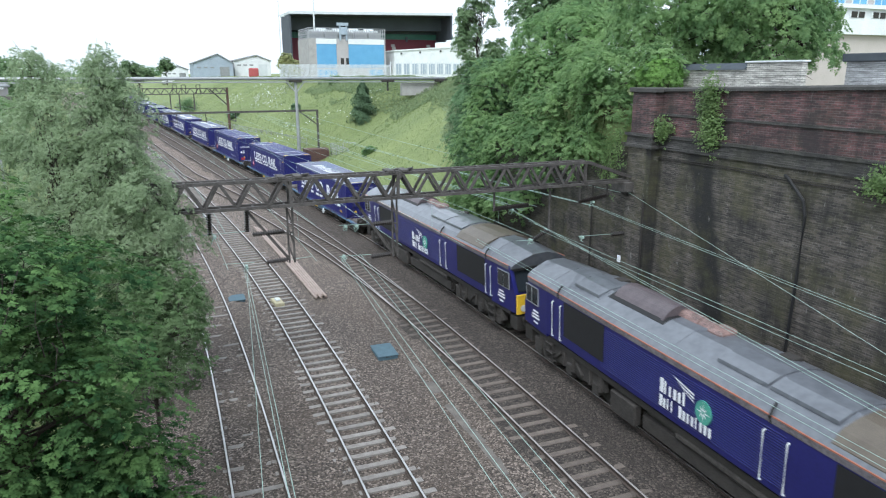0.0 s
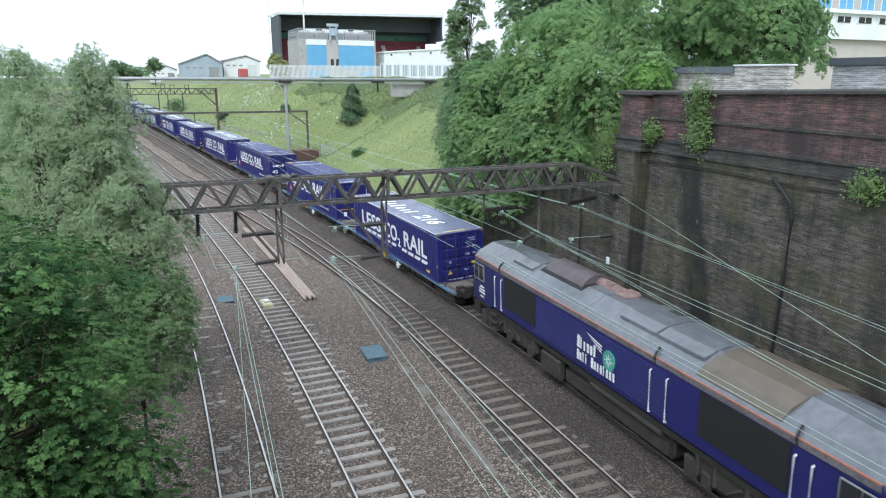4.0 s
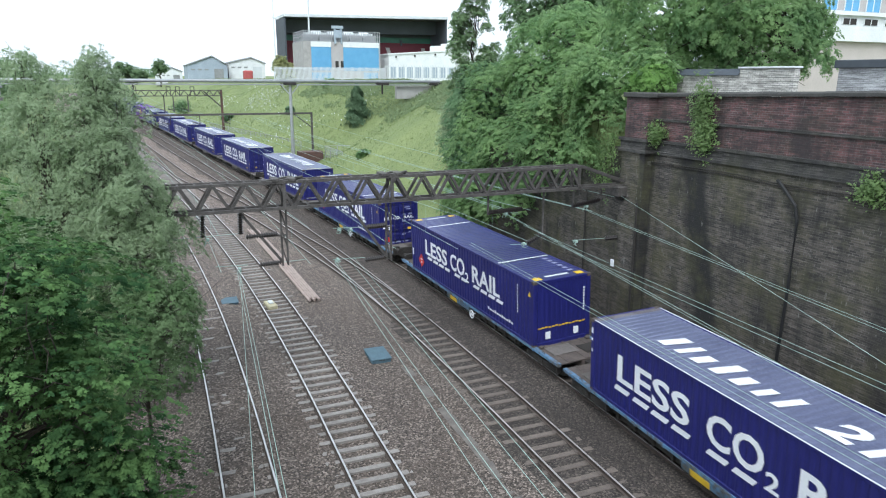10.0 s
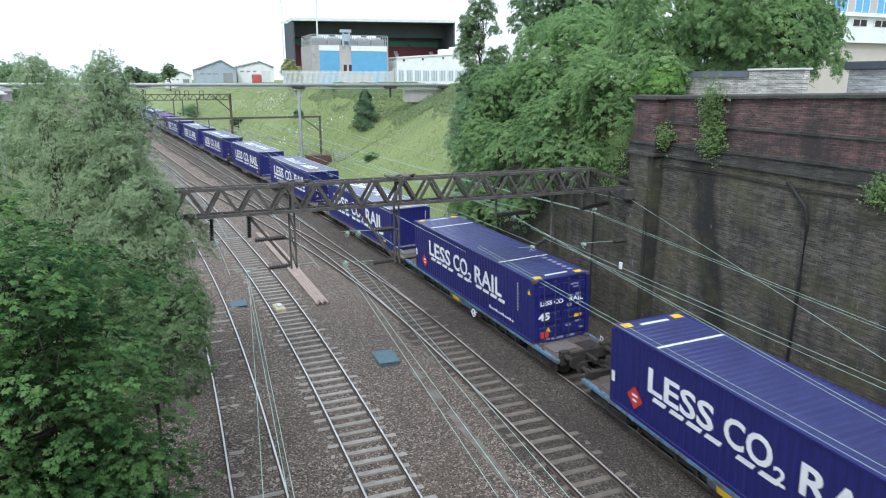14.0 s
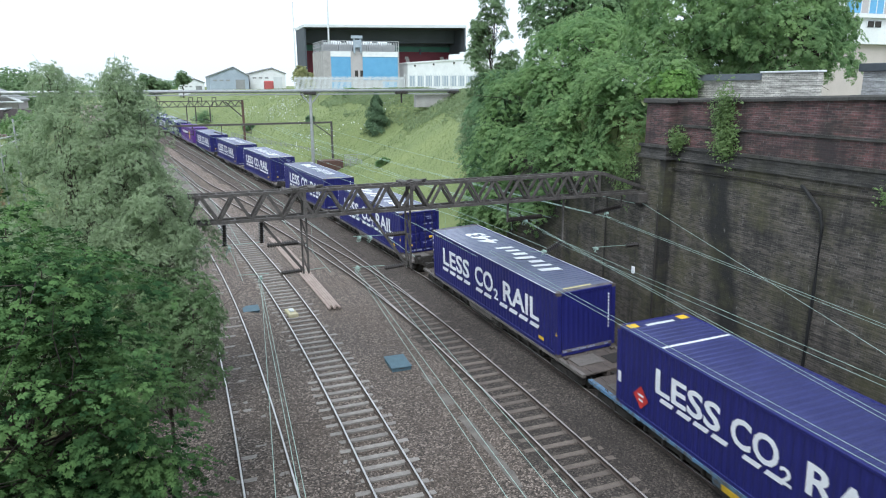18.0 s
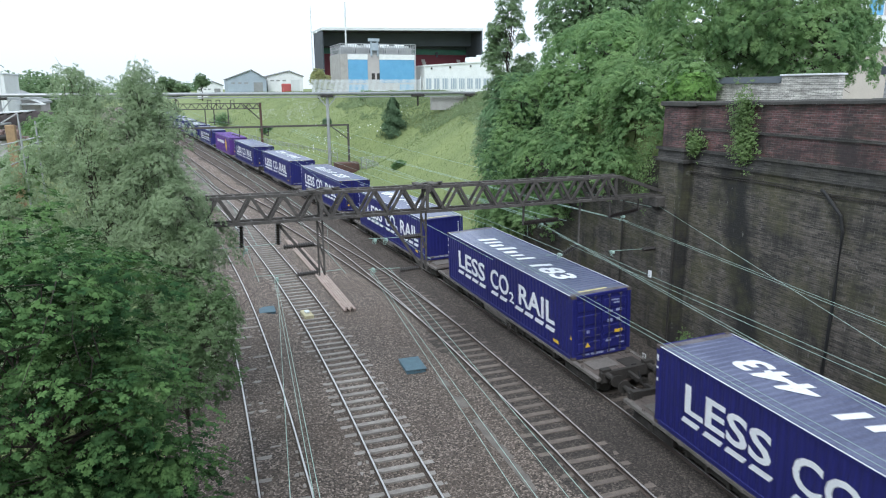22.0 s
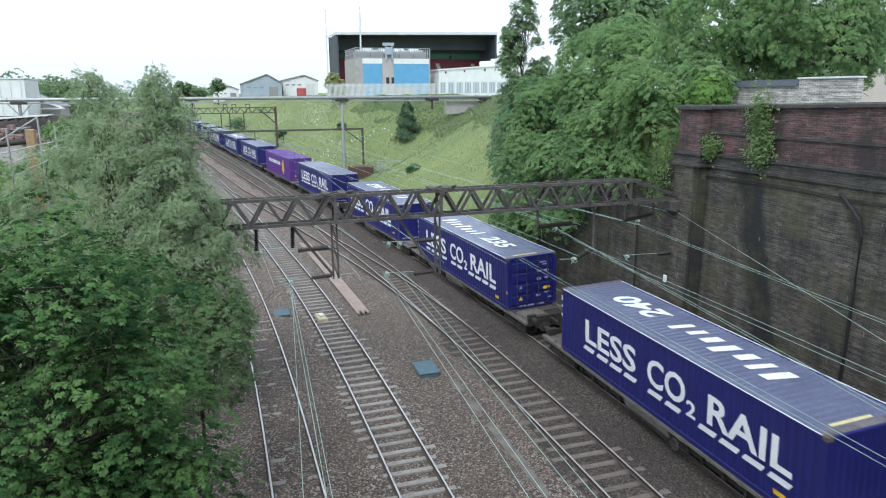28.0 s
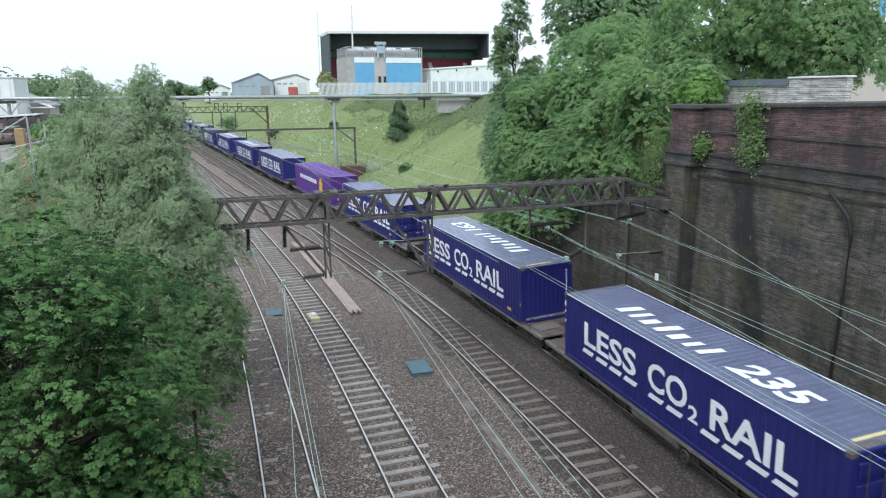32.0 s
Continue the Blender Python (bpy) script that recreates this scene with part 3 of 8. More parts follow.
def fans(blobs, rng, per, spread, size, inner, flat, shoots, deep):
    """Points for leaves, the way they face and the way they point: sprays over the shells of ellipsoids, each one a drooping plate of leaf rosettes."""
    pts, outs, ways = [], [], []
    for i, (x, y, z, rx, ry, rz, k) in enumerate(blobs):
        d = rng.normal(size=(k, 3))
        d[:, 2] = np.abs(d[:, 2] + 0.35) - 0.35
        d /= np.linalg.norm(d, axis=1)[:, None]
        c = np.array([x, y, z]) + d * rng.uniform(inner, 1.0, (k, 1)) * np.array([rx, ry, rz])
        seen = in_the_open(blobs, i, c, deep)
        c, d, k = c[seen], d[seen], int(seen.sum())
        tilt = d * np.array([0.6, 0.6, 0.2]) + rng.normal(size=(k, 3)) * 0.16 + np.array([0, 0, flat])
        tilt /= np.linalg.norm(tilt, axis=1)[:, None]
        u = d - tilt * np.sum(d * tilt, axis=1)[:, None] + rng.normal(size=(k, 3)) * 0.05
        u /= np.linalg.norm(u, axis=1)[:, None] + 1e-9
        w = np.cross(tilt, u)
        s, q = rng.uniform(-1, 1, (k, shoots, 1)), rng.uniform(-1, 1, (k, shoots, 1))
        q *= 0.75 * np.sqrt(1.05 - s * s)
        big = spread * rng.uniform(0.7, 1.3, (k, 1, 1))
        r0 = c[:, None, :] + (u[:, None, :] * s + w[:, None, :] * q) * big - tilt[:, None, :] * (s * s + q * q) * 0.3 * big + rng.normal(size=(k, shoots, 3)) * size * 0.35
        a = (np.arange(per) * math.tau / per + rng.uniform(0, math.tau, (k, shoots, 1)) + rng.normal(size=(k, shoots, per)) * 0.2)[..., None]
        way = u[:, None, None, :] * np.cos(a) + w[:, None, None, :] * np.sin(a)
        pts.append((r0[:, :, None, :] + way * size * 0.55).reshape(-1, 3))
        outs.append((tilt[:, None, None, :] * 1.2 + u[:, None, None, :] * 0.15 + way * 0.5 + rng.normal(size=(k, shoots, 1, 3)) * 0.22).reshape(-1, 3))
        ways.append(way.reshape(-1, 3))
    return np.concatenate(pts), np.concatenate(outs), np.concatenate(ways)


def limb(bm, a, b, r0, r1, rng, steps=4, bend=0.25):
    a, b = np.array(a, float), np.array(b, float)
    pts = [a + (b - a) * i / steps + (rng.normal(size=3) * bend * (0 < i < steps)) for i in range(steps + 1)]
    for i in range(steps):
        ra, rb = r0 + (r1 - r0) * i / steps, r0 + (r1 - r0) * (i + 1) / steps
        tube(bm, pts[i], pts[i + 1], ra, 7 if r0 > 0.1 else 5, rb)


def tree(name, label, foot, top, blobs, per, spread, size, material, seed, droop=0.0, trunk=0.2, inner=0.72, aspect=0.6, flat=0.75, shoots=0, loose=0.2, deep=0.68):
    """A tapered trunk with a limb to every lobe of the crown, and a crown of single leaves."""
    rng = np.random.default_rng(seed)
    t = thing(name, label, "tree", pose(*foot))
    f = np.array(foot)
    bm = bmesh.new()
    limb(bm, (0, 0, -0.4), np.array(top) - f, trunk, trunk * 0.25, rng, 6, trunk)
    part("trunk", bm, BARK, t, smooth=True)
    for x, y, z, rx, ry, rz, k in blobs:
        c = np.array([x, y, z]) - f
        bm = bmesh.new()
        h = min(max(0.25, (c[2] - rz) / max(top[2] - f[2], 0.1)), 0.9)
        limb(bm, (np.array(top) - f) * h * 0.85, c, trunk * 0.3, trunk * 0.08, rng, 4, 0.2)
        for _ in range(3):
            limb(bm, c + rng.normal(size=3) * 0.1, c + rng.normal(size=3) * np.array([rx, ry, rz]) * 0.55, trunk * 0.14, trunk * 0.04, rng, 2, 0.1)
        part("limb", bm, BARK, t, smooth=True)
    ways = None
    if shoots:
        p, o, ways = fans(blobs, rng, per, spread, size, inner, flat, shoots, deep)
    else:
        p, o = clumps(blobs, rng, per, spread, inner, flat)
    part("crown", leaf_mesh("crown", p - f, o, size, material, rng, droop, aspect, 0.25, loose, ways), material, t)
    return t


# ---- the lines: all tracks bend to the left away from the bridge ----
LINE_Y = np.arange(-130.0, 420.0, 0.5)
LINE_SLOPE = np.clip(0.018 - 0.003 * (LINE_Y - 16), -0.073, 0.03)
LINE_SLOPE = LINE_SLOPE - np.clip(0.0016 * (LINE_Y - 45), 0.0, 0.055)
LINE_X = np.cumsum(LINE_SLOPE) * 0.5
LINE_X += 15.04 - np.interp(22, LINE_Y, LINE_X)


def line_x(y):
    """The middle of the goods line that the train runs on."""
    return float(np.interp(y, LINE_Y, LINE_X))


def line_slope(y):
    return float(np.interp(y, LINE_Y, LINE_SLOPE))


def rise(y):
    """The line climbs a little away from the bridge."""
    q = max(y - 40, 0.0)
    return 0.009 * q * q / (q + 15)


def cant(y):
    """How far the goods line leans into its curve, degrees."""
    q = min(max((y - 38) / 25, 0), 1)
    return 2.4 * (1 - q * q * (3 - 2 * q))


TRACKS = {"goods": (0.0, 0.0), "main": (-3.83, 0.0), "slow": (-9.75, 0.006), "siding": (-13.38, 0.008), "loop": (-3.83, 0.0)}


def track_x(name, y):
    off, drift = TRACKS[name]
    if name == "loop":
        # a turnout from the main line that runs off to its left
        a, b = min(max(y - 28, 0), 20), min(max(y - 48, 0), 37)
        return line_x(y) - 3.83 - 0.77 * (a / 20) ** 2 - 0.077 * b
    return line_x(y) + off + drift * max(y - 20, 0)

# ---- the ground ----
def bank_height(x, y):
    """Height of the land: flat railway bed, grass bank rising on one side, a lower bank on the other."""
    toe = line_x(y) + (6.6 if y > 50 else 5.6)
    toe += 4.5 * math.exp(-((y - 96) / 9) ** 2)
    z = -0.75 + rise(y)
    if x > toe:
        q = min((x - toe) / 21.0, 1.0)
        z += (11.3 - rise(y)) * (q * 0.8 + 0.2 * q * q * (3 - 2 * q))
        if y < 39:
            z = 10.3 if x > 20.5 else z
    left = line_x(y) - 17.3 - (2.5 if y > 40 else 0)
    if x < left:
        q = min((left - x) / (6.0 if y > 40 else 11.0), 1.0)
        z += (7.6 if y > 40 else 5.4) * q * q * (3 - 2 * q)
    return z


xs = np.unique(np.concatenate([np.linspace(-1500, -80, 9), np.linspace(-80, -8, 19), np.linspace(-8, 60, 69), np.linspace(62, 150, 12), np.linspace(200, 2500, 8)]))
ysg = np.unique(np.concatenate([np.linspace(-700, -40, 7), np.linspace(-40, 260, 121), np.linspace(280, 420, 8), np.linspace(500, 4000, 9)]))
gv, gf = [], []
for y in ysg:
    for x in xs:
        z = bank_height(x, min(max(y, -100), 400))
        if z > 0.5:
            z += 0.25 * noise.noise((x * 0.3, y * 0.3, 0)) + 0.5 * noise.noise((x * 0.07, y * 0.07, 3))
        gv.append((x, y, z))
w = len(xs)
for j in range(len(ysg) - 1):
    for i in range(w - 1):
        gf.append((j * w + i, j * w + i + 1, (j + 1) * w + i + 1, (j + 1) * w + i))
ground = part("ground", raw_mesh("ground", np.array(gv), np.array(gf), GRASS), GRASS, smooth=True)
tagged(ground, "grassy ground with a bank beside the railway cutting", "ground", kind="structure")

# the bed of ballast, raised a little under every track
bv, bf = [], []
bys = np.unique(np.concatenate([np.arange(-60, 90, 0.75), np.arange(90, 400, 4.0)]))
nb = 89
for y in bys:
    for i in range(nb):
        u = i / (nb - 1)
        x = line_x(y) - 17.0 + u * 22.2
        d = min(abs(x - track_x(k, y)) for k in TRACKS)
        worn = min(abs(x - track_x(k, y)) for k in ('goods', 'main', 'loop'))
        heap = 0.068 if abs(x - track_x('siding', y)) < 1.3 else 0.03 if worn < 0.85 else 0.0
        z = -0.215 + (0.062 if d > 0.85 else 0.0) - 0.13 * min(max((d - 1.45) / 0.7, 0), 1) + heap + 0.03 * noise.noise((x * 1.3, y * 1.3, 5)) + 0.02 * noise.noise((x * 4, y * 4, 1))
        if i in (0, nb - 1):
            z = -0.6
        bv.append((x, y, z + rise(y)))
for j in range(len(bys) - 1):
    for i in range(nb - 1):
        bf.append((j * nb + i, j * nb + i + 1, (j + 1) * nb + i + 1, (j + 1) * nb + i))
bed = part("ballast", raw_mesh("ballast", np.array(bv), np.array(bf), BALLAST), BALLAST, smooth=True)
# the wall side is black with oil, silt and painted train shade, ragged-edged
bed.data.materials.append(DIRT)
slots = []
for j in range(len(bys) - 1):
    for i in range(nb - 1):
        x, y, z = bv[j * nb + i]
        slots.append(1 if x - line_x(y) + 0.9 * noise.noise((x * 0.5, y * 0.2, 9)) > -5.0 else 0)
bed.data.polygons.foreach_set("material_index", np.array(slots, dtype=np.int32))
tagged(bed, "brown and grey stone ballast under the railway tracks", "ballast", kind="stuff")


# ---- the tracks ----
RAIL_PROF = [(-0.075, -0.16), (0.075, -0.16), (0.075, -0.145), (0.012, -0.125), (0.012, -0.045), (0.036, -0.035), (0.036, -0.004), (0.028, 0.0), (-0.028, 0.0), (-0.036, -0.004), (-0.036, -0.035), (-0.012, -0.045), (-0.012, -0.125), (-0.075, -0.145)]


def rail(path, parent, top):
    """One rail along points (x, y, z): rusty web and foot, and a bright running surface."""
    rings, tops = [], []
    bm, bt = bmesh.new(), bmesh.new()
    for i, (x, y, z) in enumerate(path):
        a, b = path[max(i - 1, 0)], path[min(i + 1, len(path) - 1)]
        s = (b[0] - a[0]) / (b[1] - a[1])
        rings.append([bm.verts.new((x + px, y - px * s, z + pz)) for px, pz in RAIL_PROF])
        tops.append([bt.verts.new((x + px, y - px * s, z + pz)) for px, pz in ((-0.036, -0.006), (-0.026, 0.003), (0.026, 0.003), (0.036, -0.006))])
    n = len(RAIL_PROF)
    for a, b in zip(rings, rings[1:]):
        for i in range(n):
            bm.faces.new((a[i], a[(i + 1) % n], b[(i + 1) % n], b[i]))
    for a, b in zip(tops, tops[1:]):
        for i in range(3):
            bt.faces.new((a[i], a[i + 1], b[i + 1], b[i]))
    r = part("rail", bm, RAIL_SIDE, parent)
    part("running_surface", bt, top, r, "worn steel railhead")


def track_pose(name, y):
    return pose(track_x(name, y), y, rise(y), 0, -cant(y) if name == "goods" else 0, -math.degrees(math.atan(line_slope(y))))


def sleeper_mesh(material, conc):
    bm = bmesh.new()
    if conc:
        prism(bm, [(-1.25, -0.36), (1.25, -0.36), (1.25, -0.165), (1.2, -0.152), (-1.2, -0.152), (-1.25, -0.165)], -0.105, 0.105)
    else:
        rbox(bm, -1.3, 1.3, -0.115, 0.115, -0.32, -0.155, 0.012)
    for s in (-0.7525, 0.7525):
        box(bm, s - 0.16, s + 0.16, -0.09, 0.09, -0.17, -0.14)
    return mesh_of("sleeper", bm, material)


TRACK_LOOK = {"goods": ("timber", 0.68, 60), "main": ("timber", 0.68, 75), "slow": ("concrete", 0.65, 85), "siding": ("concrete", 0.70, 70), "loop": ("timber", 0.68, 38.5)}
TRACK_OBS = {}
SLEEPER_MESH = {"timber": sleeper_mesh(TIMBER, False), "concrete": sleeper_mesh(SLEEPER, True)}
for name, (look_of, pitch, near) in TRACK_LOOK.items():
    t = thing("railway_track", "railway track with %s sleepers and worn steel rails in ballast" % look_of, "track", kind="structure")
    TRACK_OBS[name] = t
    step = [y for y in np.concatenate([np.arange(-60, 100, 2.0), np.arange(100, 400, 6.0)]) if name != "loop" or y > 29]
    for side in (-0.7525, 0.7525):
        rail([tuple(track_pose(name, y) @ Vector((side, 0, 0))) for y in step], t, RAIL_TOP if name in ("slow", "siding") else RAIL_DULL)

# ---- the retaining wall ----
WALL_X = 20.0
wall = thing("wall_retaining", "tall sooty brick retaining wall with a red brick parapet", "wall", kind="structure")
bm = bmesh.new()
box(bm, WALL_X, WALL_X + 0.9, -30, 27, -0.6, 8.62)
box(bm, WALL_X + 0.03, WALL_X + 0.9, 27, 40, -0.6, 7.4)
part("lower_wall", bm, BRICK_LOW, wall, "dark sooty brickwork with damp stains and a painted shade band")
bm = bmesh.new()
for z0, z1, px in ((8.62, 8.74, 0.10), (8.74, 9.10, 0.05), (9.10, 9.22, 0.12)):
    box(bm, WALL_X - px, WALL_X + 0.9, -30, 25.0, z0, z1)
part("string_course", bm, BRICK_STRING, wall, "black engineering brick string course")
bm = bmesh.new()
box(bm, WALL_X + 0.03, WALL_X + 0.6, -30, 25.0, 9.22, 10.02)
vs = [bm.verts.new(c) for c in ((WALL_X + 0.05, -30, 10.12), (WALL_X + 0.6, -30, 10.12), (WALL_X + 0.6, 25, 10.12), (WALL_X + 0.05, 25, 10.12), (WALL_X + 0.05, -30, 12.54), (WALL_X + 0.6, -30, 12.54), (WALL_X + 0.6, 25, 11.0), (WALL_X + 0.05, 25, 11.0))]
for q in ((0, 1, 2, 3), (7, 6, 5, 4), (0, 4, 5, 1), (1, 5, 6, 2), (2, 6, 7, 3), (3, 7, 4, 0)):
    bm.faces.new([vs[i] for i in q])
part("parapet", bm, BRICK_RED, wall, "weathered red brick parapet")
bm = bmesh.new()
box(bm, WALL_X - 0.03, WALL_X + 0.6, -30, 25.0, 10.02, 10.12)
part("band", bm, BRICK_STRING, wall)
y = -30.0
cop_me = None
bm = bmesh.new()
prism(bm, [(-0.08, 0.0), (0.7, 0.0), (0.7, 0.1), (0.6, 0.16), (0.0, 0.16), (-0.08, 0.1)], -0.445, 0.445)
cop_me = mesh_of("coping_stone", bm, COPING)
for i in range(61):
    part("coping_stone", cop_me, COPING, wall).matrix_basis = pose(WALL_X, -29.55 + i * 0.9, 11.0 + (54.55 - i * 0.9) * 0.028 + 0.004 * (i % 3), -1.6, 0, 0)
for y0, dx in ((23.97, 0.42),):
    pil = thing("wall_pilaster", "brick pilaster at the end of the parapet", "wall", kind="structure")
    bm = bmesh.new()
    box(bm, WALL_X - dx, WALL_X + 0.7, y0, y0 + 1.6, -0.6, 8.6)
    part("shaft", bm, BRICK_LOW, pil)
    bm = bmesh.new()
    for z0, z1, px in ((8.6, 8.74, 0.12), (8.74, 9.1, 0.06), (9.1, 9.22, 0.14)):
        box(bm, WALL_X - dx - px, WALL_X + 0.7, y0 - px, y0 + 1.6 + px, z0, z1)
    part("string_course", bm, BRICK_STRING, pil)
    bm = bmesh.new()
    box(bm, WALL_X - dx + 0.05, WALL_X + 0.7, y0 + 0.05, y0 + 1.55, 9.22, 10.98)
    part("head", bm, BRICK_RED, pil, "red brick head")
    bm = bmesh.new()
    rbox(bm, WALL_X - dx - 0.08, WALL_X + 0.8, y0 - 0.1, y0 + 1.7, 10.98, 11.18, 0.03)
    part("cap", bm, COPING, pil, "dark stone cap")

# ---- the bridge that the view is taken from ----
bm = bmesh.new()
box(bm, -30, 60, -9.5, -0.6, 8.6, 10.3)
bridge = part("road_bridge", bm, CONCRETE)
tagged(bridge, "concrete road bridge across the cutting", "bridge", kind="structure")
bm = bmesh.new()
box(bm, -30, 60, -0.95, -0.6, 10.3, 11.3)
tagged(part("bridge_parapet", bm, CONCRETE), "plain bridge parapet", "parapet", kind="structure")

# ---- lattice gantry over the tracks ----
def insulator(bm, a, b, r=0.112):
    """A ribbed insulator from a to b."""
    a, b = Vector(a), Vector(b)
    n = max(3, int((b - a).length / 0.085))
    tube(bm, a, b, r * 0.5, 8)
    for i in range(n):
        p = a + (b - a) * ((i + 0.25) / n)
        tube(bm, p, p + (b - a) * (0.45 / n), r, 8, r * 0.8)


def lattice(t, y0, x0, x1, z0, z1, wide, bay, chord, web, taper=0.0):
    """A box boom between two chords: upright lattice faces front and back, and cross bracing above."""
    for yy in (y0 - wide / 2, y0 + wide / 2):
        for z, nm in ((z1, "top_chord"), (z0, "bottom_chord")):
            bm = bmesh.new()
            xe = x1 - taper if z == z1 else x1
            beam(bm, (x0 if z == z1 else x0 + 0.4, yy, z), (xe, yy, z), chord, chord)
            if z == z1 and taper:
                beam(bm, (xe, yy, z), (x1 + 0.3, yy, z0 + 0.12), chord, chord)
            part(nm, bm, STEEL, t)
        n = int((x1 - taper - x0) / bay)
        for i in range(n):
            a, m, b = x0 + i * bay + 0.4, x0 + (i + 0.5) * bay + 0.4, x0 + (i + 1) * bay + 0.4
            bm = bmesh.new()
            beam(bm, (a, yy, z0), (m, yy, z1), web, web * 1.4)
            beam(bm, (m, yy, z1), (min(b, x1 - taper), yy, z0), web, web * 1.4)
            part("lattice_bar", bm, STEEL, t)
    n = int((x1 - taper - x0) / (bay * 0.5))
    bm = bmesh.new()
    beam(bm, (0, -wide / 2, 0), (0, wide / 2, 0), web, web)
    tie = mesh_of("cross_tie", bm, STEEL)
    for i in range(n + 1):
        for z in (z0, z1):
            part("cross_tie", tie, STEEL, t).location = (x0 + 0.4 + i * bay * 0.5, y0, z)


GY = 25.5
gantry = thing("overhead_line_gantry", "dark weathered steel lattice gantry spanning the tracks", "gantry")
lattice(gantry, GY, -1.6, 19.5, 7.03, 8.0, 0.55, 1.15, 0.11, 0.075, taper=2.2)
for x in (17.1, 4.2, 8.4):
    for yy in (GY - 0.28, GY + 0.28):
        bm = bmesh.new()
        beam(bm, (x, yy, 7.0), (x, yy, 8.05), 0.11, 0.11)
        part("stiffener", bm, STEEL, gantry)
for x in (3.9, 4.5, 8.1, 8.7):
    bm = bmesh.new()
    beam(bm, (x - 0.5, GY - 0.3, 8.06), (x + 0.5, GY + 0.3, 8.1), 0.12, 0.06)
    rbox(bm, x - 0.14, x + 0.14, GY - 0.36, GY + 0.36, 8.02, 8.14, 0.02)
    part("joint_plate", bm, STEEL, gantry)
bm = bmesh.new()
rbox(bm, 19.1, 20.02, GY - 0.5, GY + 0.5, 6.55, 7.0, 0.03)
beam(bm, (19.3, GY, 6.6), (19.98, GY, 6.0), 0.3, 0.12)
part("wall_bracket", bm, STEEL, gantry, "heavy bracket fixed to the wall")
bm = bmesh.new()
for yy in (GY - 0.25, GY + 0.25):
    beam(bm, (-1.5, yy, -0.4), (-1.5, yy, 8.0), 0.16, 0.16)
for i in range(9):
    beam(bm, (-1.5, GY - 0.25, 0.2 + i * 0.85), (-1.5, GY + 0.25, 0.2 + (i + 1) * 0.85), 0.06, 0.06)
part("leg", bm, STEEL, gantry, "lattice steel leg")


def drop_frame(x, w, zb):
    """A frame of struts that hangs below the boom and carries the registration arms."""
    bm = bmesh.new()
    for d in (0, w):
        beam(bm, (x + d, GY, 7.0), (x + d, GY, zb), 0.065, 0.065)
    for i in range(3):
        z = 6.9 - (6.9 - zb) * i / 3
        beam(bm, (x, GY, z), (x + w, GY, z - (6.9 - zb) / 3), 0.05, 0.05)
    beam(bm, (x - 1.5, GY, 6.95), (x, GY, zb + 0.15), 0.10, 0.10)
    beam(bm, (x - 0.7, GY, 5.95), (x + w, GY, 5.95), 0.06, 0.06)
    part("drop_frame", bm, STEEL, gantry)


drop_frame(4.06, 0.2, 4.75)
drop_frame(8.22, 0.2, 4.55)
for x, z0, z1 in ((15.5, 7.0, 5.0), (12.78, 7.0, 6.1), (18.5, 6.9, 6.36), (17.05, 6.9, 6.15)):
    bm = bmesh.new()
    beam(bm, (x, GY, z0), (x, GY, z1), 0.07, 0.07)
    part("dropper_post", bm, STEEL, gantry)
for a, b in (((1.28, GY, 6.9), (1.25, GY, 6.1)), ((2.6, GY, 6.9), (2.57, GY, 6.1)), ((3.9, GY, 6.02), (2.75, GY, 5.98)), ((4.0, GY, 4.9), (3.2, GY, 4.86)), ((8.1, GY, 4.7), (7.3, GY, 4.65)),
             ((8.2, GY, 6.02), (7.4, GY, 6.0)), ((12.78, GY, 6.19), (14.45, GY, 6.25)), ((17.0, GY, 6.2), (18.5, GY, 6.4)), ((15.48, GY, 5.04), (14.74, GY, 4.66)), ((20.0, GY, 4.56), (18.91, GY, 4.52))):
    bm = bmesh.new()
    insulator(bm, a, b)
    part("insulator", bm, CERAMIC, gantry, "ribbed brown insulator")
for x0, x1, z in ((-0.6, 2.57, 6.08), (2.75, 1.6, 4.9), (7.3, 6.0, 4.75), (7.45, 6.05, 6.0), (14.74, 13.9, 4.64), (18.91, 17.1, 4.55), (3.2, 4.9, 4.86)):
    bm = bmesh.new()
    tube(bm, (x0, GY, z), (x1, GY, z + 0.05), 0.013, 6)
    part("steady_arm", bm, WIRE, gantry, "thin green steady arm")

# loops of wire and clamps where the wires meet the arms
rng = np.random.default_rng(5)
for x, z in ((13.64, 6.1), (17.75, 6.15), (14.62, 4.66), (2.45, 4.78), (6.2, 4.78), (6.3, 5.98), (6.75, 5.96), (17.3, 4.54), (1.4, 6.0)):
    bm = bmesh.new()
    for q in range(3):
        a, r = rng.uniform(0, 6.28), rng.uniform(0.03, 0.08)
        pipe(bm, [(x + r * math.cos(a + i * 0.7) * (1 + 0.15 * i), GY - 0.05 + 0.1 * q, z - 0.035 * i + r * math.sin(a + i * 0.9)) for i in range(6)], 0.013, 5)
    rbox(bm, x - 0.05, x + 0.05, GY - 0.12, GY + 0.12, z - 0.05, z + 0.05, 0.01)
    part("wire_clamp", bm, WIRE, gantry, "green clamp with loops of wire")

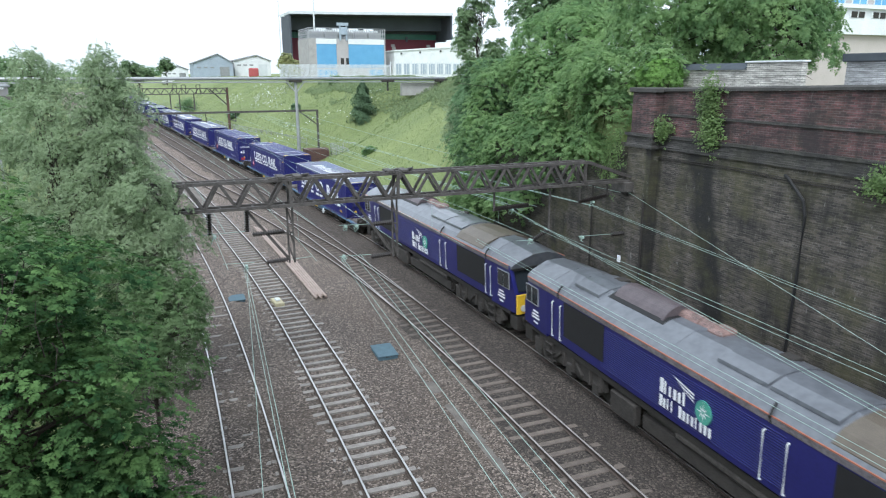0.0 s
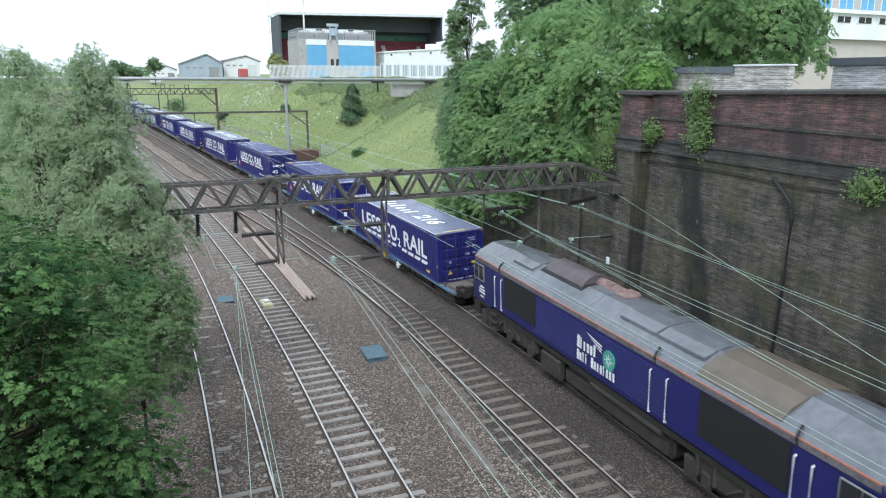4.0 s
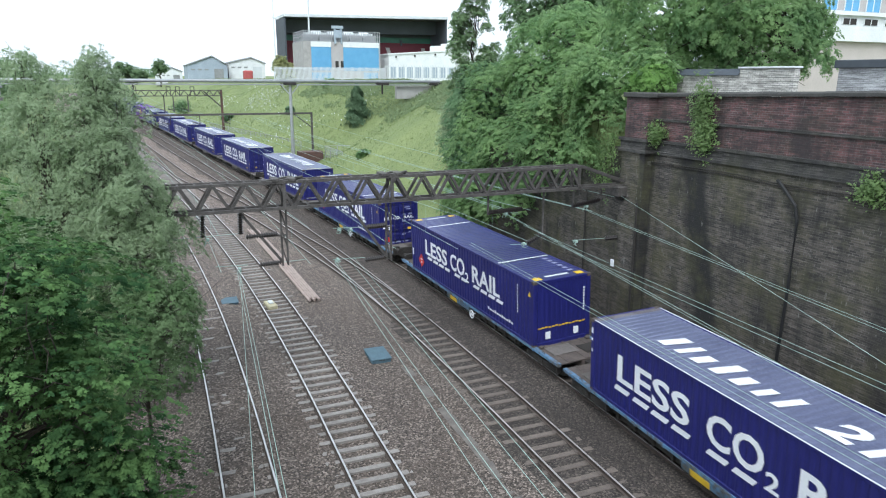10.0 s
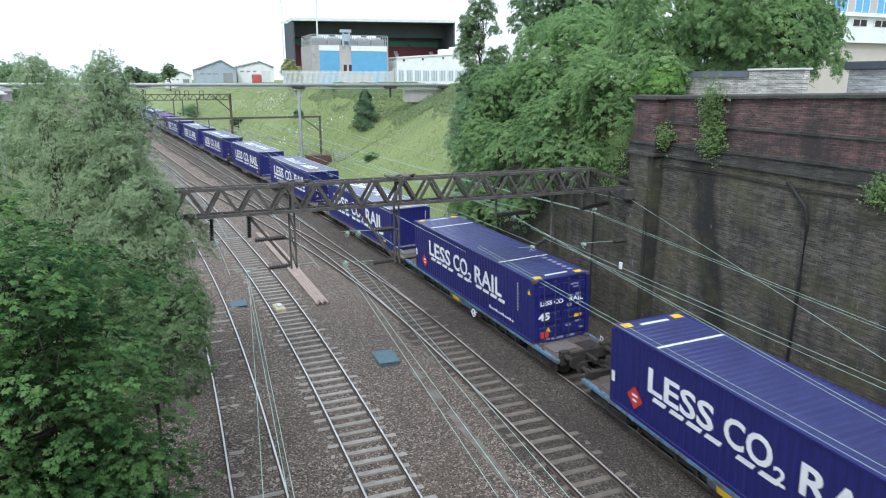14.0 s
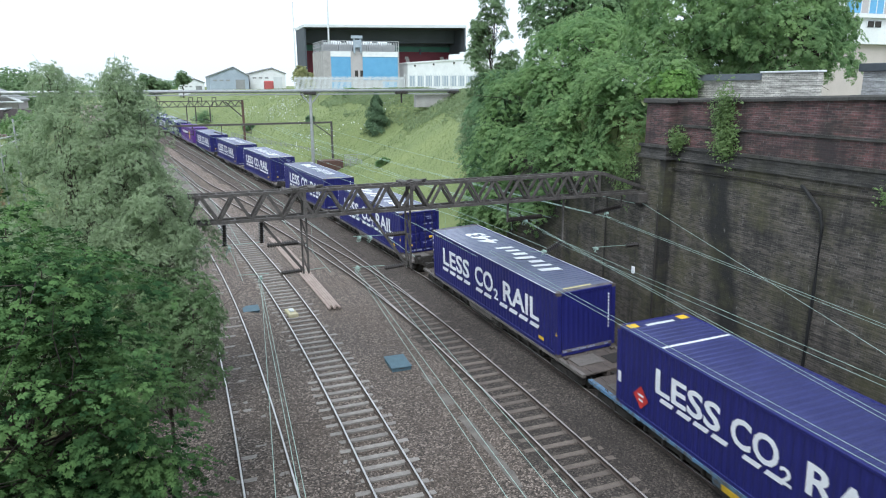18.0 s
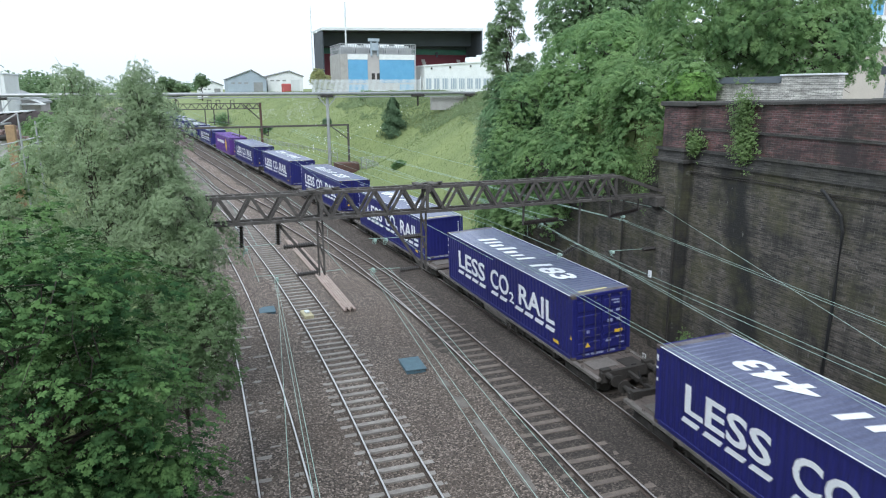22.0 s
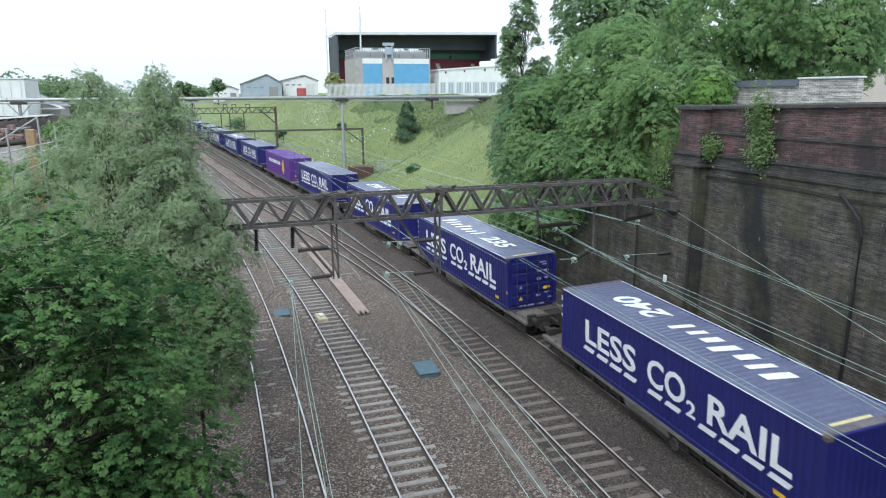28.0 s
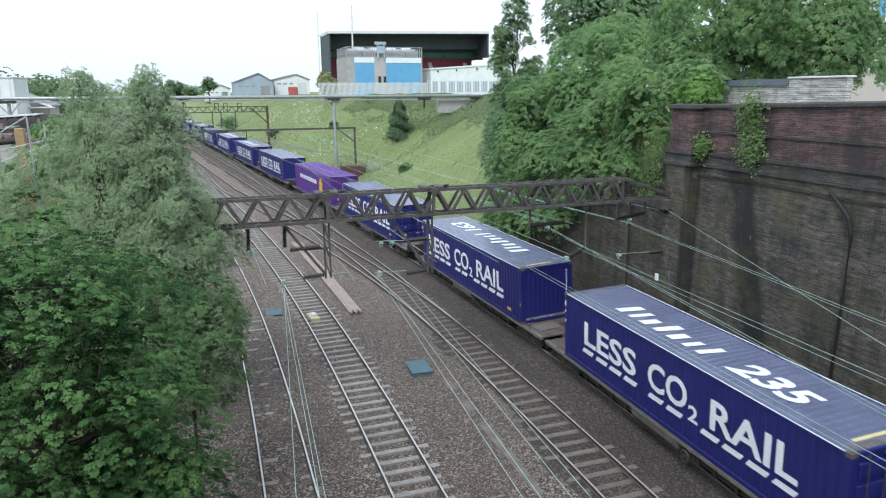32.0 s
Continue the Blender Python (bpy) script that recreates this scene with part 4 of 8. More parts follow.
# ---- second portal, plain beam ----
def plain_portal(y0, xa, xb, z, name, label):
    t = thing(name, label, "gantry")
    bm = bmesh.new()
    beam(bm, (xa, y0, z), (xb + 0.1, y0, z), 0.22, 0.26)
    part("beam", bm, STEEL, t)
    for x, s in ((xb, -1), (xa, 1)):
        bm = bmesh.new()
        beam(bm, (x, y0, -0.4), (x, y0, z + 0.1), 0.26, 0.26)
        beam(bm, (x + s * 2.6, y0, z), (x, y0, z - 2.0), 0.14, 0.14)
        part("post", bm, STEEL, t)
    for k in TRACKS:
        x = track_x(k, y0)
        bm = bmesh.new()
        beam(bm, (x + 0.9, y0, z), (x + 0.9, y0, z - 1.3), 0.1, 0.1)
        insulator(bm, (x + 0.9, y0, z - 1.2), (x - 0.1, y0, z - 0.9), 0.09)
        part("registration_arm", bm, CERAMIC, t)
    return t


plain_portal(97.0, -6.0, 20.5, 6.75, "overhead_line_portal", "plain steel portal over the tracks with hanging arms")
far_gantry = thing("overhead_line_gantry", "distant steel lattice gantry over the tracks", "gantry")
lattice(far_gantry, 140.0, -9.0, 12.3, 8.05, 9.08, 0.6, 1.5, 0.14, 0.09)
for x in (-9.0, 12.3):
    bm = bmesh.new()
    beam(bm, (x, 140, -0.4), (x, 140, 9.2), 0.42, 0.42)
    part("leg", bm, CORTEN, far_gantry, "rust-brown leg")
bm = bmesh.new()
beam(bm, (12.2, 140, 5.9), (9.1, 140, 8.9), 0.22, 0.22)
part("brace", bm, STEEL, far_gantry)
for x in (2.9, 4.5, 7.1, -3.0):
    bm = bmesh.new()
    for d in (-0.35, 0.35):
        beam(bm, (x + d, 140, 8.05), (x + d, 140, 9.75), 0.13, 0.13)
    beam(bm, (x - 0.35, 140, 9.72), (x + 0.35, 140, 9.72), 0.12, 0.12)
    part("frame", bm, STEEL, far_gantry)
    bm = bmesh.new()
    beam(bm, (x - 0.9, 140, 8.1), (x - 0.9, 140, 5.1), 0.2, 0.2)
    insulator(bm, (x - 0.9, 140, 5.4), (x - 2.0, 140, 5.7), 0.11)
    part("hanger", bm, STEEL, far_gantry)

# ---- pipe bridge on forked masts ----
pb = thing("pipe_bridge", "long grey pipe carried across the cutting on forked masts", "pipe bridge")
bm = bmesh.new()
tube(bm, (-60, 97, 11.28), (40, 97, 11.06), 0.22, 10)
part("pipe", bm, STEEL_LT, pb, "grey steel pipe", smooth=True)
bm = bmesh.new()
for i in range(26):
    x = -58 + i * 3.85
    z = 11.28 - 0.22 * (x + 60) / 100
    tube(bm, (x, 97, z), (x + 0.12, 97, z), 0.29, 10)
part("flanges", bm, STEEL_LT, pb)
bm = bmesh.new()
beam(bm, (-60, 97.2, 10.85), (40, 97.2, 10.6), 0.35, 0.16)
part("walkway", bm, STEEL_LT, pb)
for x, zf in ((17.7, 0.0), (-22.0, 3.0)):
    bm = bmesh.new()
    tube(bm, (x, 97, zf - 0.5), (x, 97, 10.6), 0.27, 10, 0.2)
    for s in (-1, 1):
        beam(bm, (x, 97, 9.2), (x + s * 1.3, 97, 10.75), 0.14, 0.14)
    part("mast", bm, STEEL_LT, pb, "forked grey mast")
    bm = bmesh.new()
    rbox(bm, x - 0.9, x + 0.8, 96.5, 97.5, 10.62, 10.95, 0.04)
    part("saddle", bm, UNDER, pb)
bm = bmesh.new()
rbox(bm, 33.4, 39.0, 97.6, 98.4, 8.6, 10.45, 0.03)
part("abutment", bm, CONCRETE, pb, "pale concrete abutment on the bank")
for x in (31.0, 39.3):
    bm = bmesh.new()
    rbox(bm, x - 0.9, x + 0.9, 96.5, 97.5, 10.6, 10.95, 0.04)
    box(bm, x - 0.1, x + 0.1, 96.9, 97.1, 9.3, 10.7)
    part("saddle", bm, UNDER, pb)

# ---- overhead wires ----
SUPPORT_Y = (-40.0, 25.5, 97.0, 175.0, 260.0)
wires = thing("overhead_wires", "green weathered contact and catenary wires above the tracks", "overhead wires")
# from the lattice gantry on, away from the bridge
for k, off in (("goods", -0.15), ("main", 0.2), ("slow", -0.2), ("siding", 0.1)):
    contact, caten = bmesh.new(), bmesh.new()
    for ya, yb in zip(SUPPORT_Y[1:], SUPPORT_Y[2:]):
        ys = [ya + (yb - ya) * i / 20 for i in range(21)]
        zz = [4.72 + rise(y) for y in ys]
        zc = [6.15 + rise(y) - 4 * 0.85 * (i / 20) * (1 - i / 20) for i, y in enumerate(ys)]
        xx = [track_x(k, y) + off * math.cos((y - 25.5) * 0.044) for y in ys]
        pipe(contact, list(zip(xx, ys, zz)), 0.010 if ya < 90 else 0.014, 5)
        pipe(caten, list(zip(xx, ys, zc)), 0.011 if ya < 90 else 0.014, 5)
        for i in range(1, 20, 2):
            tube(contact, (xx[i], ys[i], zz[i]), (xx[i], ys[i], zc[i]), 0.006, 4)
    part("contact_wire", contact, WIRE, wires)
    part("catenary_wire", caten, WIRE, wires)
# from the lattice gantry back under the bridge: place at the gantry, place at y = 9, sag
for xa, za, xb, zb in ((6.07, 4.72, 4.81, 4.72), (6.12, 4.76, 5.12, 4.74), (6.65, 4.75, 5.67, 4.72), (6.85, 4.8, 5.98, 4.74), (2.45, 4.72, 0.85, 4.72), (2.35, 4.76, 1.33, 4.72), (2.42, 4.78, 1.43, 4.74),
                       (13.64, 6.11, 12.47, 5.5), (13.7, 6.04, 12.56, 5.36), (17.75, 6.0, 16.54, 5.62), (17.85, 5.9, 16.62, 5.5), (14.48, 5.52, 15.16, 4.9), (15.06, 5.07, 15.13, 4.76), (11.93, 4.88, 11.68, 4.8), (12.0, 4.95, 11.8, 4.88), (19.42, 6.62, 14.92, 5.4)):
    k = (9 - 25.5)
    xe, ze = xa + (xb - xa) * (-40 - 25.5) / k, za + (zb - za) * min((-40 - 25.5) / k, 1.7)
    bm = bmesh.new()
    pts = []
    for i in range(21):
        y = 25.5 - 65.5 * i / 20
        pts.append((xa + (xe - xa) * i / 20, y, max(za + (zb - za) * (y - 25.5) / k, min(za, zb) - 0.3)))
    pipe(bm, pts, 0.0075, 5)
    part("contact_wire", bm, WIRE, wires)
for xa, ya, za, xb, yb, zb in ((17.95, 25.5, 5.9, 13.0, 97, 6.2), (18.05, 25.5, 5.9, 13.3, 97, 6.3), (14.15, 25.5, 6.02, 12.4, 97, 6.2), (14.25, 25.5, 6.06, 12.7, 97, 6.3), (20.0, 25.5, 6.3, 18.0, 97, 6.5), (8.6, 25.5, 5.0, 9.6, 97, 5.2)):
    bm = bmesh.new()
    pipe(bm, [(xa + (xb - xa) * i / 12, ya + (yb - ya) * i / 12, za + (zb - za) * i / 12 - 4 * 0.35 * (i / 12) * (1 - i / 12)) for i in range(13)], 0.012, 5)
    part("feeder_wire", bm, WIRE, wires)

# ---- trees ----
def lobes(seed, cx, cy, cz, rx, ry, rz, n, small, k):
    """A crown of n lobes spread inside an ellipsoid."""
    rng = np.random.default_rng(seed)
    out = []
    for i in range(n):
        d = rng.normal(size=3)
        d /= np.linalg.norm(d)
        r = rng.uniform(0.35, 0.8)
        s = small * rng.uniform(0.75, 1.25)
        out.append((cx + d[0] * rx * r, cy + d[1] * ry * r, cz + d[2] * rz * r, s * 1.1, s * 1.1, s * 0.85, k))
    return out


def crown(seed, cx, cy, cz, rx, ry, rz, n, small, k):
    """A crown of n lobes spread evenly over an ellipsoid, some of them deeper inside."""
    rng = np.random.default_rng(seed)
    out = []
    for i in range(n):
        h = 1 - 2 * (i + 0.5) / n
        a, q = i * 2.39996 + rng.normal() * 0.25, math.sqrt(1 - h * h)
        r = rng.choice([0.78, 0.74, 0.66, 0.5])
        s = small * rng.uniform(0.75, 1.25)
        out.append((cx + q * math.cos(a) * rx * r, cy + q * math.sin(a) * ry * r, cz + (h + rng.normal() * 0.06) * rz * r, s * 1.1, s * 1.1, s * 0.85, k))
    return out


def spire(seed, x, y, z0, z1, r, n, small, k):
    """A tall crown that narrows to a tip."""
    rng = np.random.default_rng(seed)
    out = []
    for i in range(n):
        q = (i + 0.5) / n
        w = r * min(1.0, (1 - q) * 2.3 + 0.1) * rng.uniform(0.25, 0.85)
        a = rng.uniform(0, math.tau)
        s = small * (0.42 + 0.6 * (1 - q)) * rng.uniform(0.8, 1.2)
        out.append((x + w * math.cos(a), y + w * math.sin(a), z0 + (z1 - z0) * q - s * 0.5, s, s, s * 1.25, max(12, int(k * (0.4 + 0.8 * (1 - q))))))
    return out


tree("maple_tree", "leafy fresh green tree beside the tracks", (-3.1, 13.0, 0.2), (-3.0, 13.2, 7.0), crown(3, -3.4, 13.4, 6.2, 3.45, 2.7, 4.1, 74, 0.95, 20) + crown(4, -2.0, 13.2, 3.2, 1.85, 1.5, 3.0, 26, 0.85, 22), 8, 0.4, 0.082, LEAF_NEAR, 11, trunk=0.09, flat=1.15, aspect=0.5, shoots=14, inner=0.5, loose=0.16, deep=0.42)
tree("elder_bush", "dark green bush between the birches and the tracks", (-1.0, 19.5, 0.0), (-0.8, 19.5, 5.0), crown(64, -0.7, 19.5, 5.0, 1.35, 1.5, 2.3, 24, 0.7, 26), 6, 0.3, 0.085, LEAF_ELDER, 65, trunk=0.08, flat=0.6, aspect=0.5, shoots=11, loose=0.2)
tree("birch_tree", "tall pale green birch with drooping twigs", (-1.6, 26.0, 0.0), (-1.6, 26.0, 9.4), spire(5, -1.6, 26.0, 2.6, 12.4, 2.5, 66, 1.25, 44) + crown(71, -1.05, 24.2, 6.5, 1.2, 1.1, 2.3, 16, 0.85, 44), 4, 0.34, 0.064, LEAF_BIRCH, 12, droop=0.8, trunk=0.08, flat=0.35, aspect=0.6, shoots=20, loose=0.4, deep=0.55)
tree("birch_tree", "pale green birch with drooping twigs beside another", (-3.7, 26.5, 0.4), (-3.6, 26.5, 9.4), spire(6, -3.6, 26.5, 3.0, 12.4, 2.9, 56, 1.25, 44) + crown(61, -2.5, 26.3, 8.7, 1.7, 1.2, 3.7, 26, 1.15, 40), 4, 0.34, 0.064, LEAF_BIRCH, 13, droop=0.8, trunk=0.08, flat=0.35, aspect=0.6, shoots=20, loose=0.4, deep=0.55)
tree("birch_tree", "low pale green birch at the edge of the yard", (-6.6, 27.0, 0.8), (-6.5, 27.0, 6.4), spire(26, -6.3, 27.0, 1.2, 9.0, 2.8, 46, 1.3, 36), 4, 0.34, 0.078, LEAF_BIRCH, 33, droop=0.8, trunk=0.08, flat=0.35, aspect=0.6, shoots=16, loose=0.4)


def hanging(seed, n):
    """Lobes of a crown that hangs over the head of the wall, lower towards its far end."""
    rng = np.random.default_rng(seed)
    out = []
    for i in range(n):
        y = 27.0 + 18.0 * (i + 0.5) / n
        z0 = 8.8 - (y - 27.0) * 0.40
        r = rng.uniform(1.1, 1.95)
        z = rng.uniform(z0 - 0.8, 12.5)
        x = rng.uniform(19.2, 20.2) if z < 8.4 else rng.uniform(19.9, 22.2) + 0.04 * (y - 27)
        out.append((x, y + rng.normal() * 0.4, z, r, r, r * 0.85, 58))
    return out


tree("sycamore_tree", "broad mid-green tree hanging over the brick wall", (22.6, 35.0, 8.0), (22.5, 35.0, 12.0), hanging(7, 50), 7, 0.62, 0.155, LEAF_WALL, 14, trunk=0.2, aspect=0.48, flat=0.5, shoots=8, loose=0.14)
tree("sycamore_tree", "green tree on the bank behind the wall end", (26.0, 37.0, 8.0), (25.8, 37.0, 14.0), crown(19, 24.8, 38.5, 12.8, 3.0, 5.6, 3.6, 28, 1.7, 62), 7, 0.62, 0.175, LEAF_WALL, 26, trunk=0.22, aspect=0.5, flat=0.4, shoots=6, loose=0.14)
tree("sycamore_tree", "tall leafy tree beyond the end of the wall", (23.2, 45.5, 0.5), (23.0, 45.5, 11.0), crown(29, 23.2, 45.5, 7.6, 3.2, 3.4, 6.8, 40, 1.6, 48) + crown(70, 23.8, 42.2, 9.3, 1.8, 1.8, 2.2, 10, 1.2, 36), 7, 0.6, 0.16, LEAF_MID, 27, trunk=0.22, aspect=0.48, flat=0.5, shoots=8, loose=0.14)
tree("sycamore_tree", "broad green tree behind the brick parapet", (26.0, 29.0, 10.0), (25.6, 29.0, 15.5), crown(8, 25.2, 28.8, 14.4, 3.1, 3.9, 4.1, 30, 1.65, 64), 7, 0.55, 0.15, LEAF_WALL, 15, trunk=0.22, aspect=0.48, flat=0.1, shoots=8, loose=0.16)
tree("sycamore_tree", "green tree on the street behind the white wall", (27.0, 23.6, 10.3), (26.8, 23.6, 15.0), crown(18, 26.4, 24.6, 14.3, 2.1, 2.4, 3.5, 24, 1.4, 70), 7, 0.5, 0.15, LEAF_WALL, 25, trunk=0.2, aspect=0.48, flat=0.1, shoots=8, loose=0.16)
tree("lime_tree", "dark green tree high on the bank", (31.0, 50.0, 9.5), (30.5, 50.0, 18.0), crown(9, 31.6, 49.0, 17.4, 5.2, 4.6, 4.6, 30, 1.9, 70), 7, 0.7, 0.23, LEAF_LIME, 16, trunk=0.28, aspect=0.55, flat=0.35, shoots=5, loose=0.15)
tree("ash_tree", "feathery deep green tree at the head of the bank", (28.2, 60.0, 7.5), (28.3, 60.0, 17.5), spire(10, 28.1, 60.0, 10.0, 20.4, 2.9, 50, 0.85, 36), 7, 0.5, 0.17, LEAF_ASH, 17, trunk=0.13, aspect=0.45, flat=0.5, shoots=5, loose=0.15)
tree("hawthorn_bush", "pale grey-green bushes at the end of the wall", (25.2, 56.0, 1.5), (25.0, 56.0, 8.0), lobes(12, 24.9, 54.5, 6.6, 1.6, 4.2, 3.4, 24, 1.2, 60), 20, 0.3, 0.19, LEAF_BIRCH, 18, trunk=0.14)
tree("hazel_bush", "green bushes hanging before the end of the wall", (20.8, 41.0, 0.0), (20.6, 41.0, 6.0), lobes(20, 21.3, 41.4, 5.2, 1.2, 4.0, 3.6, 22, 1.2, 60), 20, 0.28, 0.19, LEAF_WALL, 28, trunk=0.12)
tree("sycamore_tree", "leafy tree on the bank beyond the wall", (24.4, 51.0, 0.9), (24.2, 51.0, 9.0), crown(63, 24.3, 51.0, 7.6, 2.2, 2.5, 5.6, 26, 1.4, 46), 22, 0.32, 0.21, LEAF_MID, 66, trunk=0.2)

# ---- far buildings: the block with blue shutters ----
SLATS = {}


def shared_slat(h):
    """One upright slat of a roof screen."""
    k = round(h, 2)
    if k not in SLATS:
        bm = bmesh.new()
        box(bm, -0.11, 0.11, -0.04, 0.04, 0, h)
        SLATS[k] = mesh_of("screen_slat", bm, STEEL_LT)
    return SLATS[k]


def yard_block():
    t = thing("switch_house", "concrete equipment building with blue roller shutters", "building", pose(28.2, 150, 0))
    W, D, Z0, Z1 = 19.4, 12.0, 10.4, 19.0
    bm = bmesh.new()
    box(bm, 2.4, W, 0, D, Z0 - 1, Z1)
    part("wall", bm, PANEL_BROWN, t, "brown concrete walls")
    bm = bmesh.new()
    box(bm, 2.38, 2.9, -0.06, D, Z0, Z1 + 0.02)
    box(bm, 2.9, 3.8, -0.06, 0.0, Z0, Z1 + 0.02)
    part("grey_panel", bm, CONCRETE, t)
    for x0, x1 in ((4.0, 8.3), (11.0, 19.0)):
        bm = bmesh.new()
        box(bm, x0, x1, -0.12, -0.02, 13.0, 17.9)
        sh = part("shutter", bm, BLUE_DOOR, t, "sky blue shutter")
        bm = bmesh.new()
        for i in range(1, 8):
            box(bm, x0, x1, -0.16, -0.12, 13.0 + i * 0.6, 13.06 + i * 0.6)
        part("slats", bm, BLUE_DOOR, sh)
        bm = bmesh.new()
        box(bm, x0 - 0.05, x1 + 0.05, -0.2, -0.03, 17.9, 19.0)
        part("lintel", bm, WHITE_WALL, t, "white lintel panel")
    for x0, x1 in ((4.0, 8.3), (15.5, 18.8)):
        bm = bmesh.new()
        box(bm, x0, x1, -0.12, -0.02, Z0, 12.6)
        part("door", bm, BLUE_DOOR, t, "blue door")
    for x in (9.2, 10.4):
        bm = bmesh.new()
        box(bm, x, x + 0.7, -0.05, 0.0, 13.6, 15.0)
        part("vent", bm, UNDER, t)
    # fans and rails on the roof
    for i in range(5):
        x = 4.2 + i * 3.3
        fan = None
        bm = bmesh.new()
        rbox(bm, x - 1.4, x + 1.4, 1.0, 4.0, Z1 + 0.1, Z1 + 1.5, 0.06)
        fan = part("cooling_unit", bm, STEEL_LT, t, "galvanised cooling unit")
        bm = bmesh.new()
        tube(bm, (x, 2.5, Z1 + 1.5), (x, 2.5, Z1 + 1.9), 1.1, 16)
        part("cowl", bm, PALE, fan)
    for i in range(34):
        x = 2.5 + i * (W - 2.6) / 33
        h = 2.0 + 0.25 * math.sin(i * 2.3) * (i % 3 == 0)
        part("screen_slat", shared_slat(h), STEEL_LT, t).location = (x, 0.1, Z1)
    for i in range(12):
        part("screen_slat", shared_slat(2.0), STEEL_LT, t).matrix_basis = pose(2.5, 0.4 + i * D / 12, Z1, 0, 0, 90)
    bm = bmesh.new()
    for z in (Z1 + 0.2, Z1 + 1.1, Z1 + 2.2):
        beam(bm, (2.4, 0.2, z), (W, 0.2, z), 0.12, 0.12)
        beam(bm, (2.6, 0, z), (2.6, D, z), 0.12, 0.12)
    part("screen_rail", bm, STEEL_LT, t, "galvanised rails of the roof screen")
    for i in range(4):
        bm = bmesh.new()
        x = 5.0 + i * 3.6
        tube(bm, (x, 4.5, Z1 + 1.2), (x + 2.2, 4.5, Z1 + 1.2), 1.15, 14)
        part("roof_tank", bm, PALE, t, "pale steel tank")
    bm = bmesh.new()
    for x in (9.2, 10.6):
        beam(bm, (x, -0.2, Z1 - 0.4), (x, -0.2, Z1 + 3.2), 0.35, 0.35)
    beam(bm, (8.6, -0.2, Z1 + 3.0), (11.0, -0.2, Z1 + 3.0), 0.7, 0.6)
    rbox(bm, 9.3, 10.5, -0.5, 0.5, Z1 + 0.8, Z1 + 2.4, 0.05)
    part("pipe_frame", bm, SHED, t, "blue-grey pipe frame")
    return t


yard_block()


def stand():
    t = thing("football_stand", "large covered stand with a dark roof and red seats", "stadium stand", pose(39.4, 220, 0))
    W = 54.0
    bm = bmesh.new()
    prism(bm, [(0, 25.2), (W, 25.9), (W, 30.4), (0, 29.4)], 9, 16)
    part("roof", bm, STAND_DARK, t, "dark fascia and roof")
    bm = bmesh.new()
    prism(bm, [(-0.2, 29.4), (W + 0.2, 30.4), (W + 0.2, 31.2), (-0.2, 30.2)], -0.3, 16)
    part("roof_edge", bm, PALE, t)
    bm = bmesh.new()
    prism(bm, [(0, 29.2), (W, 30.2), (W, 30.39), (0, 29.39)], 0, 9)
    part("soffit", bm, STAND_DARK, t, "dark underside of the roof")
    for x0, zl, zh in ((-0.1, 12.0, 29.3), (W - 0.4, 12.0, 30.3)):
        bm = bmesh.new()
        box(bm, x0, x0 + 0.5, 0.2, 14, zl, zh)
        part("end_wall", bm, STAND_DARK, t)
    bm = bmesh.new()
    box(bm, 0, W, 14, 15.9, 9, 27)
    part("back_wall", bm, STAND_DARK, t)
    for i in range(13):
        bm = bmesh.new()
        box(bm, 0, W + 6, 1.2 + i * 1.0, 14.2, 12.0 + i * 0.85, 12.85 + i * 0.85)
        part("terrace_step", bm, SEAT_RED, t, "red terrace step")
    for x0 in (10, 23, 36, 49):
        bm = bmesh.new()
        for i in range(11):
            box(bm, x0, x0 + 1.3, 1.1 + i * 1.0, 2.3 + i * 1.0, 12.02 + i * 0.85, 12.9 + i * 0.85)
        part("stair", bm, CONCRETE, t)
    bm = bmesh.new()
    box(bm, 0, W + 6, 13.7, 13.95, 23.1, 24.9)
    part("green_band", bm, STAND_GREEN, t, "green glazed band")
    for x in (0, W - 0.6, 14, 28, 42):
        bm = bmesh.new()
        box(bm, x, x + 0.6, 12.9, 13.6, 10, 24)
        part("column", bm, STAND_DARK, t)
    return t


stand()
bm = bmesh.new()
tube(bm, (45.0, 212, 9), (45.2, 212, 37), 0.35, 8, 0.2)
tagged(part("lighting_mast", bm, PALE), "tall slim pale mast", "mast")
bm = bmesh.new()
tube(bm, (35.3, 215, 9), (35.3, 215, 36), 0.2, 8, 0.12)
beam(bm, (35.0, 215, 28.6), (36.9, 215, 28.3), 0.5, 0.4)
tagged(part("lighting_mast", bm, PALE), "slim pale mast with a floodlight arm", "mast")

# palisade fence along the head of the bank
def palisade(x0, x1, y0, y1, z0, h, n, label, name="palisade_fence", material=PALE, w=0.16):
    t = thing(name, label, "fence")
    bm = bmesh.new()
    for z in (0.35, h - 0.4):
        beam(bm, (x0, y0, z0 + z), (x1, y1, z0 + z), 0.06, 0.08)
    part("rail", bm, material, t)
    px, py = (x1 - x0) / n, (y1 - y0) / n
    sm = None
    for i in range(n + 1):
        if sm is None:
            bm = bmesh.new()
            box(bm, -w / 2, w / 2, -0.02, 0.02, 0, h - 0.12)
            v = [bm.verts.new(c) for c in ((-w / 2, 0, h - 0.12), (0, 0, h), (w / 2, 0, h - 0.12))]
            bm.faces.new(v)
            sm = mesh_of("pale", bm, material)
        part("pale", sm, material, t).matrix_basis = pose(x0 + px * i, y0 + py * i, z0, 0, 0, math.degrees(math.atan2(py, px)))
    return t


palisade(22.3, 44.7, 138, 138, 11.0, 2.6, 92, "tall pale palisade fence along the head of the bank", w=0.13)
